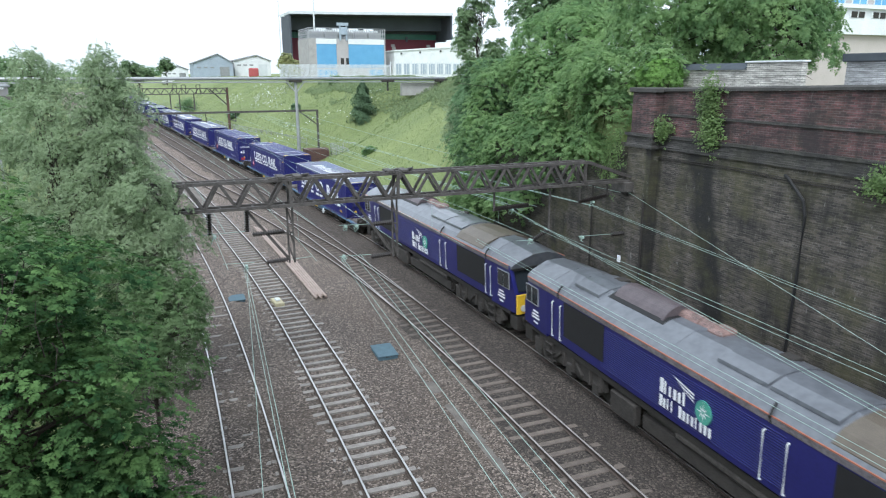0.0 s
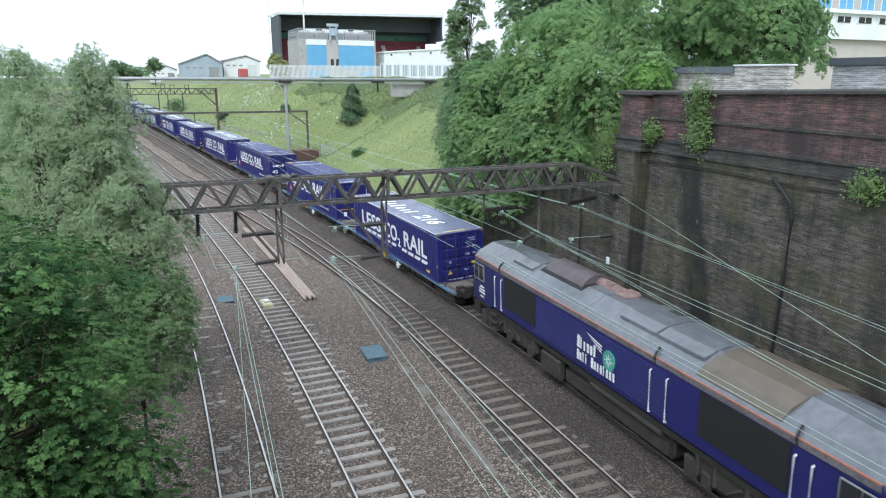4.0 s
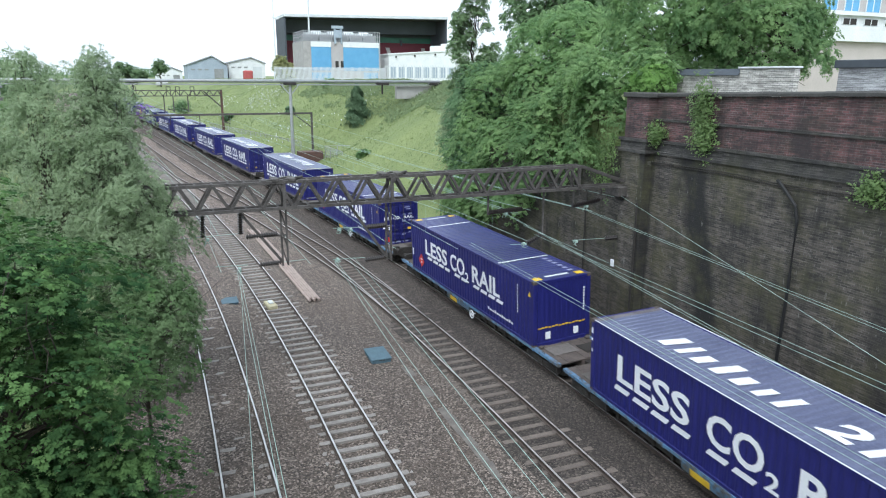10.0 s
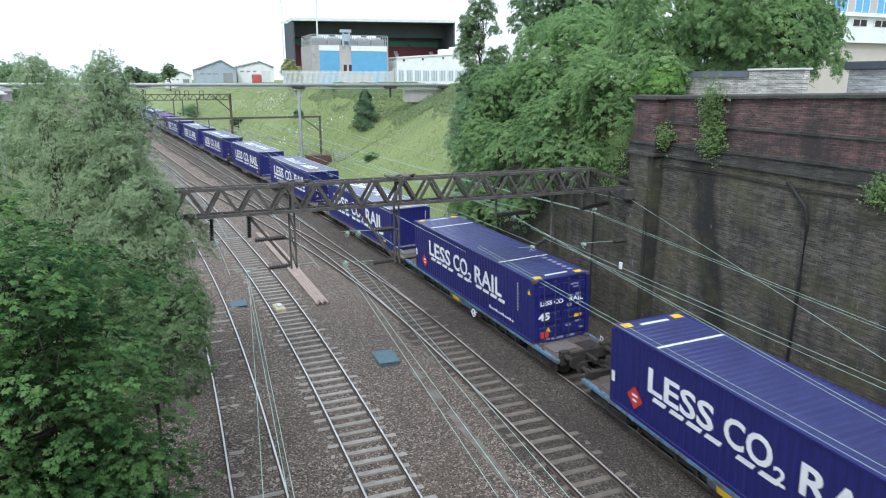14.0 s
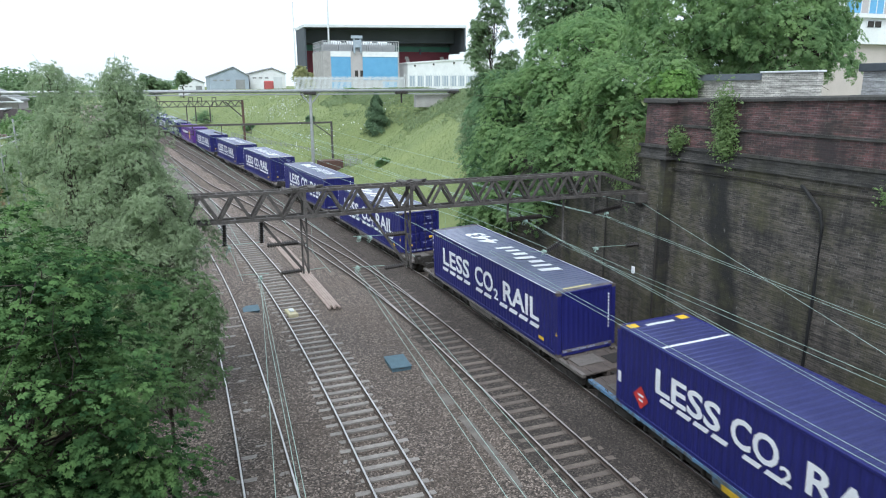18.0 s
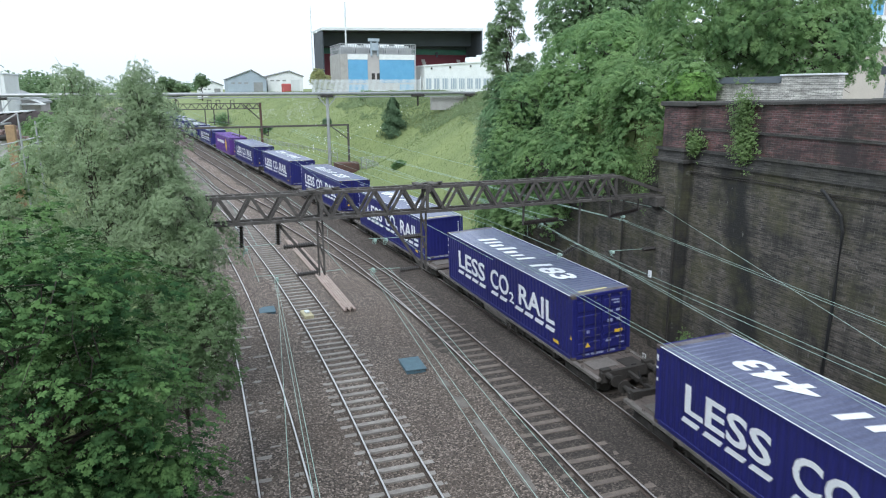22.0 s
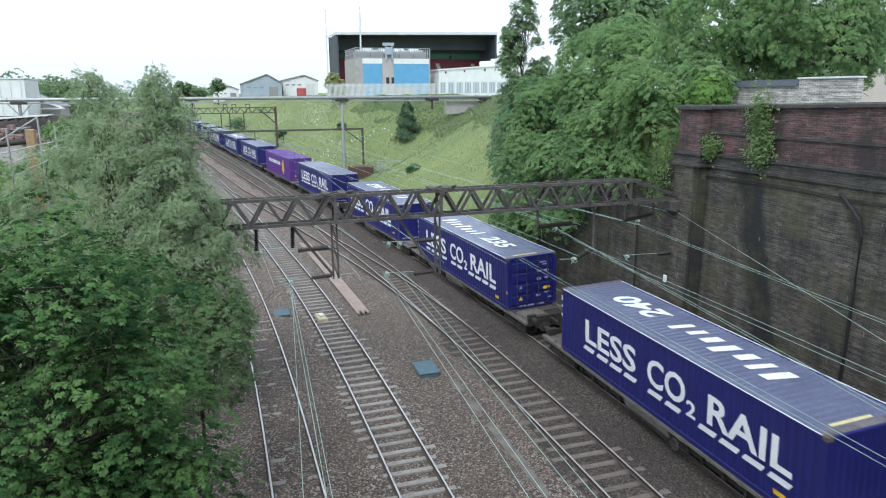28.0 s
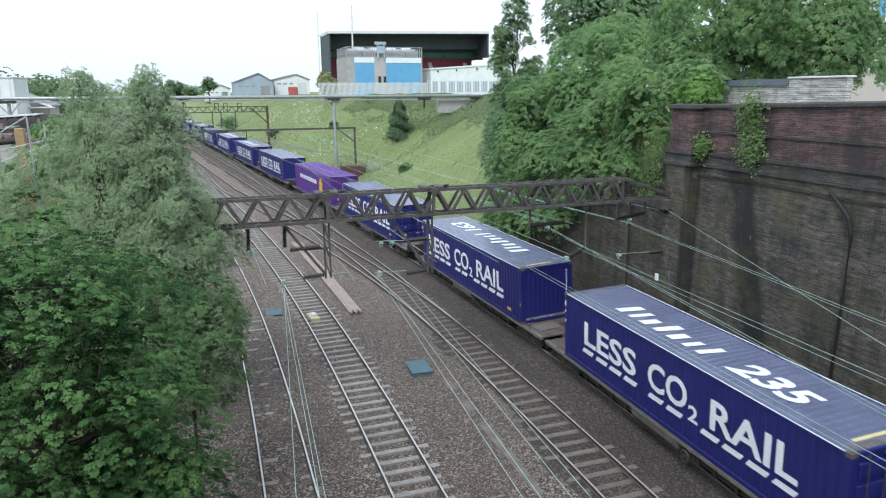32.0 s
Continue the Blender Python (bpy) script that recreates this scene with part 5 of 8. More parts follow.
palisade(44.8, 62.0, 138, 134, 11.2, 3.0, 32, "pale open railings before a low white building", w=0.12)


def low_white():
    t = thing("workshop", "long low white building with a flat roof", "building", pose(49.6, 150, 0))
    bm = bmesh.new()
    prism(bm, [(0, 10), (26, 10), (26, 18.3), (0, 16.5)], 0, 10)
    part("wall", bm, WHITE_WALL, t, "white rendered wall")
    bm = bmesh.new()
    prism(bm, [(-0.2, 16.5), (26.2, 18.3), (26.2, 18.6), (-0.2, 16.8)], -0.2, 10)
    part("roof_edge", bm, WHITE_WALL, t)
    for x in (1.5, 6.0, 11.0, 15.5):
        bm = bmesh.new()
        box(bm, x, x + 0.3, -0.25, 0, 15.8 + x * 0.065, 16.2 + x * 0.065)
        part("lamp", bm, UNDER, t)
    for x0 in range(0, 26, 2):
        bm = bmesh.new()
        box(bm, x0 + 0.3, x0 + 1.7, -0.06, 0, 11.5, 13.9)
        part("window", bm, SHED, t, "grey panelled window")
    bm = bmesh.new()
    rbox(bm, 11.4, 14.2, 1, 4, 17.2, 18.7, 0.1)
    part("roof_house", bm, WHITE_WALL, t)
    bm = bmesh.new()
    rbox(bm, 14.4, 17.6, 1, 4.5, 17.2, 19.3, 0.1)
    part("roof_house", bm, WHITE_WALL, t)
    return t


low_white()


def shed(x0, x1, y0, d, zw, zr, wallm, label, red=False):
    """A gabled shed whose ridge runs away from the railway."""
    t = thing("industrial_shed", label, "shed", pose(x0, y0, 0))
    w = x1 - x0
    bm = bmesh.new()
    prism(bm, [(0, 8), (w, 8), (w, zw), (w * 0.62, zr), (0, zw)], 0, d)
    part("wall", bm, wallm, t)
    bm = bmesh.new()
    prism(bm, [(-0.3, zw - 0.1), (w * 0.62, zr + 0.1), (w + 0.3, zw - 0.1), (w + 0.3, zw + 0.2), (w * 0.62, zr + 0.45), (-0.3, zw + 0.2)], -0.4, d)
    part("roof", bm, ROOF_GREY, t, "grey sheet roof")
    bm = bmesh.new()
    box(bm, w * 0.66, w * 0.9, -0.08, 0, 8, zw - 1.2)
    part("door", bm, ROOF_GREY if not red else PALE, t)
    for i in range(3):
        bm = bmesh.new()
        box(bm, w * (0.08 + i * 0.17), w * (0.18 + i * 0.17), -0.06, 0, zw - 1.7, zw - 1.2)
        part("window", bm, ROOF_GREY, t)
    return t


shed(12.3, 25.6, 260, 30, 15.3, 18.2, SHED, "blue-grey gabled industrial shed")
shed(26.5, 39.5, 265, 30, 16.2, 18.0, WHITE_WALL, "white gabled industrial shed", True)
shed(2.0, 12.0, 300, 20, 13.2, 14.6, WHITE_WALL, "low white shed far away")
bm = bmesh.new()
rbox(bm, 30.6, 33.6, 254, 258, 8, 13.6, 0.3)
tagged(part("red_container", bm, STORE_RED), "red storage box beside the sheds", "container")

# road behind the far portal and distant woods
def far_wood(name, x0, x1, y0, y1, z0, h, n, seed, material, k=46, leaf=0.07):
    rng = np.random.default_rng(seed)
    blobs = []
    for i in range(n):
        x, y = rng.uniform(x0, x1), rng.uniform(y0, y1)
        r = h * rng.uniform(0.35, 0.6)
        blobs.append((x, y, z0 + h * rng.uniform(0.3, 0.62), r * 1.25, r * 1.25, r, k))
    p, o = clumps(blobs, rng, 12, h * 0.06)
    ob = part(name, leaf_mesh(name, p, o, h * leaf, material, rng), material)
    return tagged(ob, "distant belt of green trees", "trees", kind="stuff")


far_wood("far_woods", -120, 12, 400, 470, 6, 10, 44, 31, LEAF_MID, 60)
far_wood("far_woods", -220, 60, 520, 640, 6, 10, 44, 34, LEAF_WALL)
far_wood("far_woods", -66, -24, 128, 175, 6, 9.0, 46, 32, LEAF_ASH, 110, 0.07)
tree("round_tree", "rounded dark tree by the far tracks", (-5.0, 225, 5), (-5, 225, 12), lobes(41, -5.0, 225, 12.6, 5.0, 3.0, 2.8, 9, 2.0, 60), 16, 0.4, 0.55, LEAF_ASH, 21, trunk=0.3)
tree("round_tree", "small rounded tree among the sheds", (3.6, 285, 8), (3.6, 285, 15), lobes(42, 3.6, 285, 14.6, 2.6, 2.6, 2.4, 7, 1.6, 50), 16, 0.4, 0.55, LEAF_ASH, 22, trunk=0.3)
tree("flowering_bush", "pale flowering shrub beside the building", (25.5, 148, 10), (25.5, 148, 15), lobes(43, 25.0, 147, 13.6, 2.4, 2.0, 2.6, 9, 1.2, 60), 18, 0.3, 0.35, LEAF_CREAM, 23, trunk=0.2)
# conifer on the bank
def conifer():
    rng = np.random.default_rng(77)
    t = thing("spruce_tree", "small dark conical spruce on the grass bank", "tree", pose(28.4, 101.3, 3.75))
    bm = bmesh.new()
    tube(bm, (0, 0, -0.6), (0, 0, 6.9), 0.16, 7, 0.02)
    part("trunk", bm, BARK, t)
    n = 10000
    h = rng.uniform(0.0, 1.0, n) ** 0.8
    a0 = rng.uniform(0, math.tau, n)
    r = (1 - h) ** 0.85 * 2.5 * rng.uniform(0.4, 1.15, n) * (0.88 + 0.2 * np.sin(h * 26 + a0 * 2) + 0.24 * np.sin(a0 * 3 + h * 9)) * np.minimum(1, 0.6 + h * 2.5) + 0.04
    a = a0
    p = np.stack([r * np.cos(a), r * np.sin(a), 0.15 + h * 7.0 + r * 0.05], axis=1)
    o = np.stack([np.cos(a), np.sin(a), a * 0 + 0.2], axis=1)
    part("crown", leaf_mesh("crown", p, o, 0.36, LEAF_SPRUCE, rng, droop=-0.3, aspect=0.3), LEAF_SPRUCE, t)


conifer()

# ---- the train ----
CL, CW, CH, CZ = 13.716, 2.5, 2.896, 0.86


def letters(text, size, bold, depth=0.004):
    """The mesh of a line of text in Blender's own font, in the x-y plane."""
    c = bpy.data.curves.new("lettering", "FONT")
    c.body, c.size, c.offset, c.extrude, c.resolution_u = text, size, bold, depth, 3
    ob = bpy.data.objects.new("lettering", c)
    scene.collection.objects.link(ob)
    me = bpy.data.meshes.new_from_object(ob.evaluated_get(bpy.context.evaluated_depsgraph_get()))
    bpy.data.objects.remove(ob)
    co = np.empty(len(me.vertices) * 3)
    me.vertices.foreach_get("co", co)
    co = co.reshape(-1, 3)
    co[:, :2] -= co[:, :2].min(axis=0)
    me.vertices.foreach_set("co", co.ravel())
    me.materials.clear()
    me.materials.append(WHITE)
    return me, co[:, :2].max(axis=0)


LETTER_CACHE = {}


def write(text, parent, m, wide, high, bold=0.03, name="lettering", slant=0.0):
    """Letters of that width and height, lying by the pose m (x along the line, y up the letter)."""
    if (name, text) not in LETTER_CACHE:
        LETTER_CACHE[name, text] = letters(text, 1.0, bold)
    me, (w0, h0) = LETTER_CACHE[name, text]
    ob = part(name, me, WHITE, parent)
    shear = Matrix(((1, slant, 0, 0), (0, 1, 0, 0), (0, 0, 1, 0), (0, 0, 0, 1)))
    if slant:
        me2 = me.copy()
        me2.transform(shear)
        ob.data = me2
    ob.matrix_basis = m @ Matrix.Diagonal((wide / w0, high / h0, 1, 1))
    return ob


def corrugated(bm, y0, y1, z0, z1, x, depth, n, side):
    """A side sheet of n trapezoid ribs in the y-z plane at x."""
    p = (y1 - y0) / n
    pts = []
    for i in range(n):
        a = y0 + i * p
        pts += [(a, 0), (a + p * 0.35, 0), (a + p * 0.5, depth), (a + p * 0.85, depth)]
    pts.append((y1, 0))
    lo = [bm.verts.new((x + d * side, y, z0)) for y, d in pts]
    hi = [bm.verts.new((x + d * side, y, z1)) for y, d in pts]
    for i in range(len(pts) - 1):
        bm.faces.new((lo[i], lo[i + 1], hi[i + 1], hi[i]))


SHARED = {}
KIND = ["plain"]  # boxes of another height keep meshes of their own
ROD_BLUE = mat("grimy_blue_rod", (0.05, 0.05, 0.11), (0.035, 0.03, 0.05), rough=0.6, scale=3, fine=20)
STENCIL = mat("worn_white_stencil", (0.34, 0.36, 0.5), (0.12, 0.13, 0.28), rough=0.6, scale=14, fine=60, bump=0)


def shared(name, build, material):
    """A mesh built once for all its repeats."""
    key = (KIND[0], name)
    if key not in SHARED:
        bm = bmesh.new()
        build(bm)
        SHARED[key] = mesh_of(name.split("|")[0], bm, material)
    return SHARED[key]


HX, HY = CW / 2, CL / 2


def container(colour, roofm, label, door_near=True, style="slogan", number="", flip=False, marks=False, smooth_side=False):
    """A 45 ft box: its near end is at -y. The mesh hangs from an empty at the middle of its floor."""
    t = thing("shipping_container", label, "container", group="containers on the train")
    t["tall"] = marks
    cn = colour.name
    for s in (-1, 1):
        part("side_panel", shared("side_panel|%s%d%d" % (cn, s, smooth_side), lambda bm: corrugated(bm, -HY + 0.2, HY - 0.2, 0.16, CH - 0.1, s * (HX - 0.015), 0.006 if smooth_side else 0.018, 44, -s), colour), colour, t)

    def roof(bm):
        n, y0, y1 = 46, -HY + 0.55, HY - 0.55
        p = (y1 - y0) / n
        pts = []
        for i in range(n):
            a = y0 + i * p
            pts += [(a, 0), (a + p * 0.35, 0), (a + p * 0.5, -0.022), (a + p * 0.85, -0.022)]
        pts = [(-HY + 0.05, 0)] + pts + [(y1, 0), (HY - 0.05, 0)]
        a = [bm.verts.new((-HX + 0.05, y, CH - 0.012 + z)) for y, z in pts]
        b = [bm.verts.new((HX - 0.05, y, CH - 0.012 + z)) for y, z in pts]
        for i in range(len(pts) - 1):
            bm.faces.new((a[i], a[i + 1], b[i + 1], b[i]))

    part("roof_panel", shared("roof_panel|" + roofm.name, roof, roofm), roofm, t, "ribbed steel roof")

    def frame_of(bm):
        for x in (-HX, HX - 0.16):
            for y in (-HY, HY - 0.2):
                rbox(bm, x, x + 0.16, y, y + 0.2, 0.0, CH - 0.005, 0.012)
        for x in (-HX, HX - 0.08):
            rbox(bm, x, x + 0.08, -HY, HY, 0.0, 0.17, 0.01)
            rbox(bm, x, x + 0.08, -HY, HY, CH - 0.1, CH, 0.012)
        for y in (-HY, HY - 0.1):
            rbox(bm, -HX, HX, y, y + 0.1, 0.0, 0.17, 0.01)
            rbox(bm, -HX, HX, y, y + 0.1, CH - 0.12, CH, 0.012)

    part("frame", shared("frame|" + cn, frame_of, colour), colour, t)

    def floor_of(bm):
        box(bm, -HX + 0.08, HX - 0.08, -HY + 0.1, HY - 0.1, 0.05, 0.16)

    part("floor_panel", shared("floor_panel", floor_of, UNDER), UNDER, t)

    for x in (-HX - 0.004, HX - 0.17):
        for y in (-HY - 0.004, HY - 0.17):
            for z in (-0.004, CH - 0.115):
                part("corner_casting", shared("corner_casting|%d" % marks, lambda bm: box(bm, 0, 0.174, 0, 0.174, 0, 0.12), DECK), DECK, t).location = (x, y, z)
    for near in (True, False):
        doors = near == door_near
        q = pose(0, 0, 0) if near else pose(0, 0, 0, 0, 0, 180)
        if doors:
            for s in (-1, 1):
                def door(bm):
                    rbox(bm, -1.07 if s < 0 else 0.01, -0.01 if s < 0 else 1.07, -HY + 0.03, -HY + 0.07, 0.2, CH - 0.14, 0.008)
                    for i in range(4):
                        z = 0.3 + i * 0.62
                        rbox(bm, -1.0 if s < 0 else 0.08, -0.08 if s < 0 else 1.0, -HY - 0.02, -HY + 0.03, z, z + 0.43, 0.02)

                d = part("door", shared("door|%s%d" % (cn, s), door, colour), colour, t)
                d.matrix_basis = q

                def rod(bm):
                    tube(bm, (0, -HY - 0.045, 0.1), (0, -HY - 0.045, CH - 0.08), 0.02, 7)
                    for z in (0.16, 0.7, 1.25, 1.9, CH - 0.2):
                        box(bm, -0.05, 0.05, -HY - 0.06, -HY + 0.02, z, z + 0.05)
                    tube(bm, (0, -HY - 0.065, 1.0), (0.2, -HY - 0.065, 1.03), 0.016, 6)

                for x in (s * 0.3, s * 0.78):
                    part("lock_rod", shared("lock_rod", rod, ROD_BLUE), ROD_BLUE, d, "grimy blue locking rod").location = (x, 0, 0)

            for x, z, w, h in ((0.55, 2.45, 0.34, 0.07), (0.62, 2.32, 0.25, 0.06), (0.35, 1.95, 0.2, 0.09), (0.72, 1.95, 0.24, 0.12), (0.33, 1.5, 0.22, 0.14), (0.72, 1.52, 0.2, 0.13), (0.28, 0.6, 0.24, 0.1), (0.72, 0.72, 0.24, 0.08), (-0.6, 1.14, 0.12, 0.14), (-0.62, 0.14, 0.16, 0.07), (0.85, 0.42, 0.2, 0.07), (-0.2, 0.11, 0.52, 0.1), (0.4, 0.11, 0.34, 0.1)):
                part("door_marking", shared("door_marking|%.2f%.2f" % (x, z), lambda bm: box(bm, x - w / 2, x + w / 2, -HY - 0.03, -HY - 0.022, z, z + h), STENCIL), STENCIL, t).matrix_basis = q

            if marks:
                door_face = Matrix(((1, 0, 0, 0), (0, 0, -1, -HY - 0.026), (0, 1, 0, 0), (0, 0, 0, 1)))
                for word, x, z, wide, high in (("LESS CO", -0.95, 1.72, 1.0, 0.2), ("RAIL", 0.3, 1.72, 0.65, 0.2), ("45", -1.05, 1.05, 0.5, 0.34)):
                    write(word, t, q @ door_face @ pose(x, z, 0.004), wide, high, name="door_lettering")
                part("red_label", shared("red_label", lambda bm: box(bm, -0.95, -0.6, -HY - 0.03, -HY - 0.022, 0.25, 0.55), RED), RED, t, "red label").matrix_basis = q

            part("warning_plate", shared("warning_plate", lambda bm: box(bm, 0.55, 0.88, -HY - 0.03, -HY - 0.022, 0.95, 1.1), YELLOW), YELLOW, t, "yellow warning plate").matrix_basis = q

            def warn(bm):
                v = [bm.verts.new((x, -HY - 0.026, z)) for x, z in ((-0.72, 0.5), (-0.5, 0.5), (-0.61, 0.72))]
                bm.faces.new(v)

            part("warning_triangle", shared("door_triangle", warn, YELLOW), YELLOW, t, "yellow warning triangle").matrix_basis = q
        else:
            def endp(bm):
                n, p = 10, (CW - 0.36) / 10
                pts = []
                for i in range(n):
                    a = -HX + 0.18 + i * p
                    pts += [(a, 0), (a + p * 0.35, 0), (a + p * 0.5, 0.011), (a + p * 0.85, 0.011)]
                pts.append((HX - 0.18, 0))
                lo = [bm.verts.new((x, -HY + 0.03 + d, 0.15)) for x, d in pts]
                hi = [bm.verts.new((x, -HY + 0.03 + d, CH - 0.1)) for x, d in pts]
                for i in range(len(pts) - 1):
                    bm.faces.new((lo[i], lo[i + 1], hi[i + 1], hi[i]))

            part("end_panel", shared("end_panel|" + cn, endp, colour), colour, t).matrix_basis = q

            def endb(bm):
                for i in range(9):
                    box(bm, 0.93, 0.98, -HY - 0.006, -HY + 0.02, 1.3 + i * 0.12, 1.37 + i * 0.12)
                for x in (-0.62, 0.62):
                    box(bm, x - 0.11, x + 0.11, -HY + 0.005, -HY + 0.012, 0.3, 0.62)

            if marks:
                tagged(part("end_markings", shared("end_markings", endb, WHITE), WHITE, t, "white stencilled panels"), kind="stuff").matrix_basis = q
            else:
                tagged(part("end_code", shared("end_code", lambda bm: [box(bm, 0.93, 0.97, -HY - 0.004, -HY + 0.02, 0.95 + i * 0.15, 1.04 + i * 0.15) for i in range(11)], WHITE), WHITE, t, "column of small white marks"), kind="stuff").matrix_basis = q
                part("end_beam", shared("end_beam", lambda bm: rbox(bm, -HX + 0.2, HX - 0.15, -HY - 0.012, -HY + 0.02, 0.14, 0.27, 0.006), ROOF_GRIME), ROOF_GRIME, t, "grimy bottom rail").matrix_basis = q
                for x, w in ((-0.95, 0.14), (-0.5, 0.3), (-0.16, 0.26), (0.2, 0.3), (0.85, 0.16)):
                    part("end_mark", shared("end_mark|%.2f" % x, lambda bm: box(bm, x - w / 2, x + w / 2, -HY - 0.018, -HY - 0.01, 0.16, 0.24), STENCIL), STENCIL, t).matrix_basis = q

            def tape(bm):
                for i in range(14):
                    x = -1.05 + i * 0.15
                    box(bm, x, x + 0.12, -HY + 0.008, -HY + 0.016, 0.78 + 0.012 * (i % 3), 0.84 + 0.012 * (i % 3))

            if marks:
                part("warning_stripe", shared("warning_stripe", tape, YELLOW), YELLOW, t, "yellow and black warning stripe").matrix_basis = q
    if style == "slogan":
        for s in (-1,):
            side = Matrix(((0, 0, s, s * (HX - 0.002)), (s, 0, 0, 0), (0, 1, 0, 0), (0, 0, 0, 1)))
            far = -HY if s > 0 else HY

            late = 0.0 if door_near else {"240": 0.45, "163": -0.5}.get(number, -0.1)

            def at(d, z, side=side, s=s, late=late):
                # d metres along the line of writing from its beginning end
                return side @ pose(d + late - HY, z, 0)

            if marks:
                row = (("LESS", 2.2, 1.32, 2.95, 0.86), ("CO", 5.55, 1.32, 1.7, 0.88), ("2", 7.3, 1.14, 0.4, 0.48), ("RAIL", 8.1, 1.32, 2.8, 0.86))
                late = 0.28 if door_near else 0.2
            else:
                row = (("LESS", 1.62, 1.12, 3.55, 0.98), ("CO", 5.87, 1.12, 2.06, 1.0), ("2", 8.0, 0.92, 0.46, 0.54), ("RAIL", 9.0, 1.12, 3.3, 0.98))
            for word, d, z, wide, high in row:
                write(word, t, at(d, z), wide, high, bold=0.02, name="slogan")

            def dash(bm):
                v = [bm.verts.new((s * (HX + 0.003), s * (a - HY), z)) for a, z in ((0, 0.765), (0.76, 0.765), (0.9, 0.97), (0.14, 0.97))]
                bm.faces.new(v)

            for d in (1.46, 2.48, 3.43, 4.4, 5.9, 6.89, 8.58, 9.54, 10.5, 11.47):
                ob = part("dash", shared("dash|%d" % s, dash, WHITE), WHITE, t)
                if marks:
                    ob.matrix_basis = Matrix.Translation((0, s * (2.1 + late + (d - 1.42) * 0.81 + HY * 0.81 - HY), 0.47)) @ Matrix.Diagonal((1, 0.81, 0.81, 1))
                else:
                    ob.location = (0, s * (d + late), 0)
    if style == "slogan" and marks:
        def diamond(bm):
            for s in (-1, 1):
                v = [bm.verts.new((s * (HX + 0.004), y + HY - 1.45, z + 0.78)) for y, z in ((0.42, 0), (0, 0.42), (-0.42, 0), (0, -0.42))]
                bm.faces.new(v)

        dia = part("diamond_sign", shared("diamond_sign", diamond, RED), RED, t, "red diamond sign")

        def inset(bm):
            for s in (-1, 1):
                for y, z, w, h in ((0.0, 0.08, 0.3, 0.08), (0.0, -0.1, 0.22, 0.08)):
                    box(bm, s * HX + s * 0.005 - 0.002, s * HX + s * 0.005 + 0.002, HY - 1.45 - w / 2, HY - 1.45 + w / 2, 0.78 + z - h / 2, 0.78 + z + h / 2)

        part("bars", shared("diamond_bars", inset, WHITE), WHITE, dia)

        def small(bm):
            for s in (-1, 1):
                for i in range(11):
                    d = 9.65 + i * 0.22
                    box(bm, s * HX - 0.003, s * HX + 0.003, HY - d - 0.13, HY - d, 0.47, 0.56 + 0.05 * (i % 3 == 0))
                for i in range(9):
                    box(bm, s * HX - 0.003, s * HX + 0.003, HY - 12.43, HY - 12.37, 1.2 + i * 0.15, 1.27 + i * 0.15)
                box(bm, s * HX - 0.003, s * HX + 0.003, HY - 0.28, HY - 0.1, 0.85, 1.25)

        tagged(part("small_markings", shared("small_markings", small, WHITE), WHITE, t, "small white markings"), kind="stuff")

        def tri(bm):
            for s in (-1, 1):
                v = [bm.verts.new((s * (HX + 0.003), HY - 13.38 + a, z)) for a, z in ((-0.12, 2.2), (0.12, 2.2), (0, 2.45))]
                bm.faces.new(v)

        part("warning_triangle", shared("warning_triangle", tri, YELLOW), YELLOW, t, "yellow warning triangle")

        for y in (-HY + 3.2, HY - 2.4):
            part("roof_stripe", shared("roof_stripe", lambda bm: box(bm, -HX + 0.1, HX - 0.1, 0, 0.1, CH - 0.005, CH + 0.004), WHITE), WHITE, t, "pale roof stripe").location = (0, y, 0)
        for i in range(7):
            part("roof_mark", shared("roof_mark", lambda bm: box(bm, 0.7, 0.9, 0, 0.22, CH - 0.004, CH + 0.004), STENCIL), STENCIL, t).location = (0, -HY + 0.7 + i * 0.4, 0)
        for y in (-HY + 0.4, HY - 0.55):
            part("roof_bar", shared("marked_roof_bar", lambda bm: box(bm, -0.5, 0.5, 0, 0.15, CH - 0.004, CH + 0.004), PALE), PALE, t).location = (0, y, 0)
        for x in (-HX + 0.18, HX - 0.5):
            for y in (-HY + 0.18, HY - 0.5):
                part("roof_corner", shared("roof_corner", lambda bm: box(bm, 0, 0.32, 0, 0.32, CH - 0.004, CH + 0.005), YELLOW), YELLOW, t, "yellow roof corner").location = (x, y, 0)
    if style == "slogan" and not marks:
        def small(bm):
            for s in (-1, 1):
                for z, h in ((2.35, 0.22), (2.05, 0.1), (1.6, 0.12)):
                    box(bm, s * HX - 0.003, s * HX + 0.003, -s * (HY - 0.08) - 0.045, -s * (HY - 0.08) + 0.045, z, z + h)

        tagged(part("small_markings", shared("post_markings", small, WHITE), WHITE, t, "small white markings on the corner post"), kind="stuff")

        for s in (-1, 1):
            c = s * (12.4 - HY)
            part("yellow_label", shared("yellow_label|%d" % s, lambda bm: box(bm, s * HX - 0.004, s * HX + 0.004, c - 0.22, c + 0.22, 0.36, 0.5), YELLOW), YELLOW, t, "yellow label")

            def tri_of(bm):
                v = [bm.verts.new((s * (HX + 0.003), -HY + 0.1 + a, z)) for a, z in ((-0.08, 0.95), (0.08, 0.95), (0, 1.15))]
                bm.faces.new(v)

            part("warning_triangle", shared("small_triangle|%d" % s, tri_of, YELLOW), YELLOW, t, "yellow warning triangle")

        def edge(bm):
            for x in (-HX, HX - 0.04):
                box(bm, x, x + 0.04, -HY + 0.2, HY - 0.2, CH - 0.01, CH + 0.006)

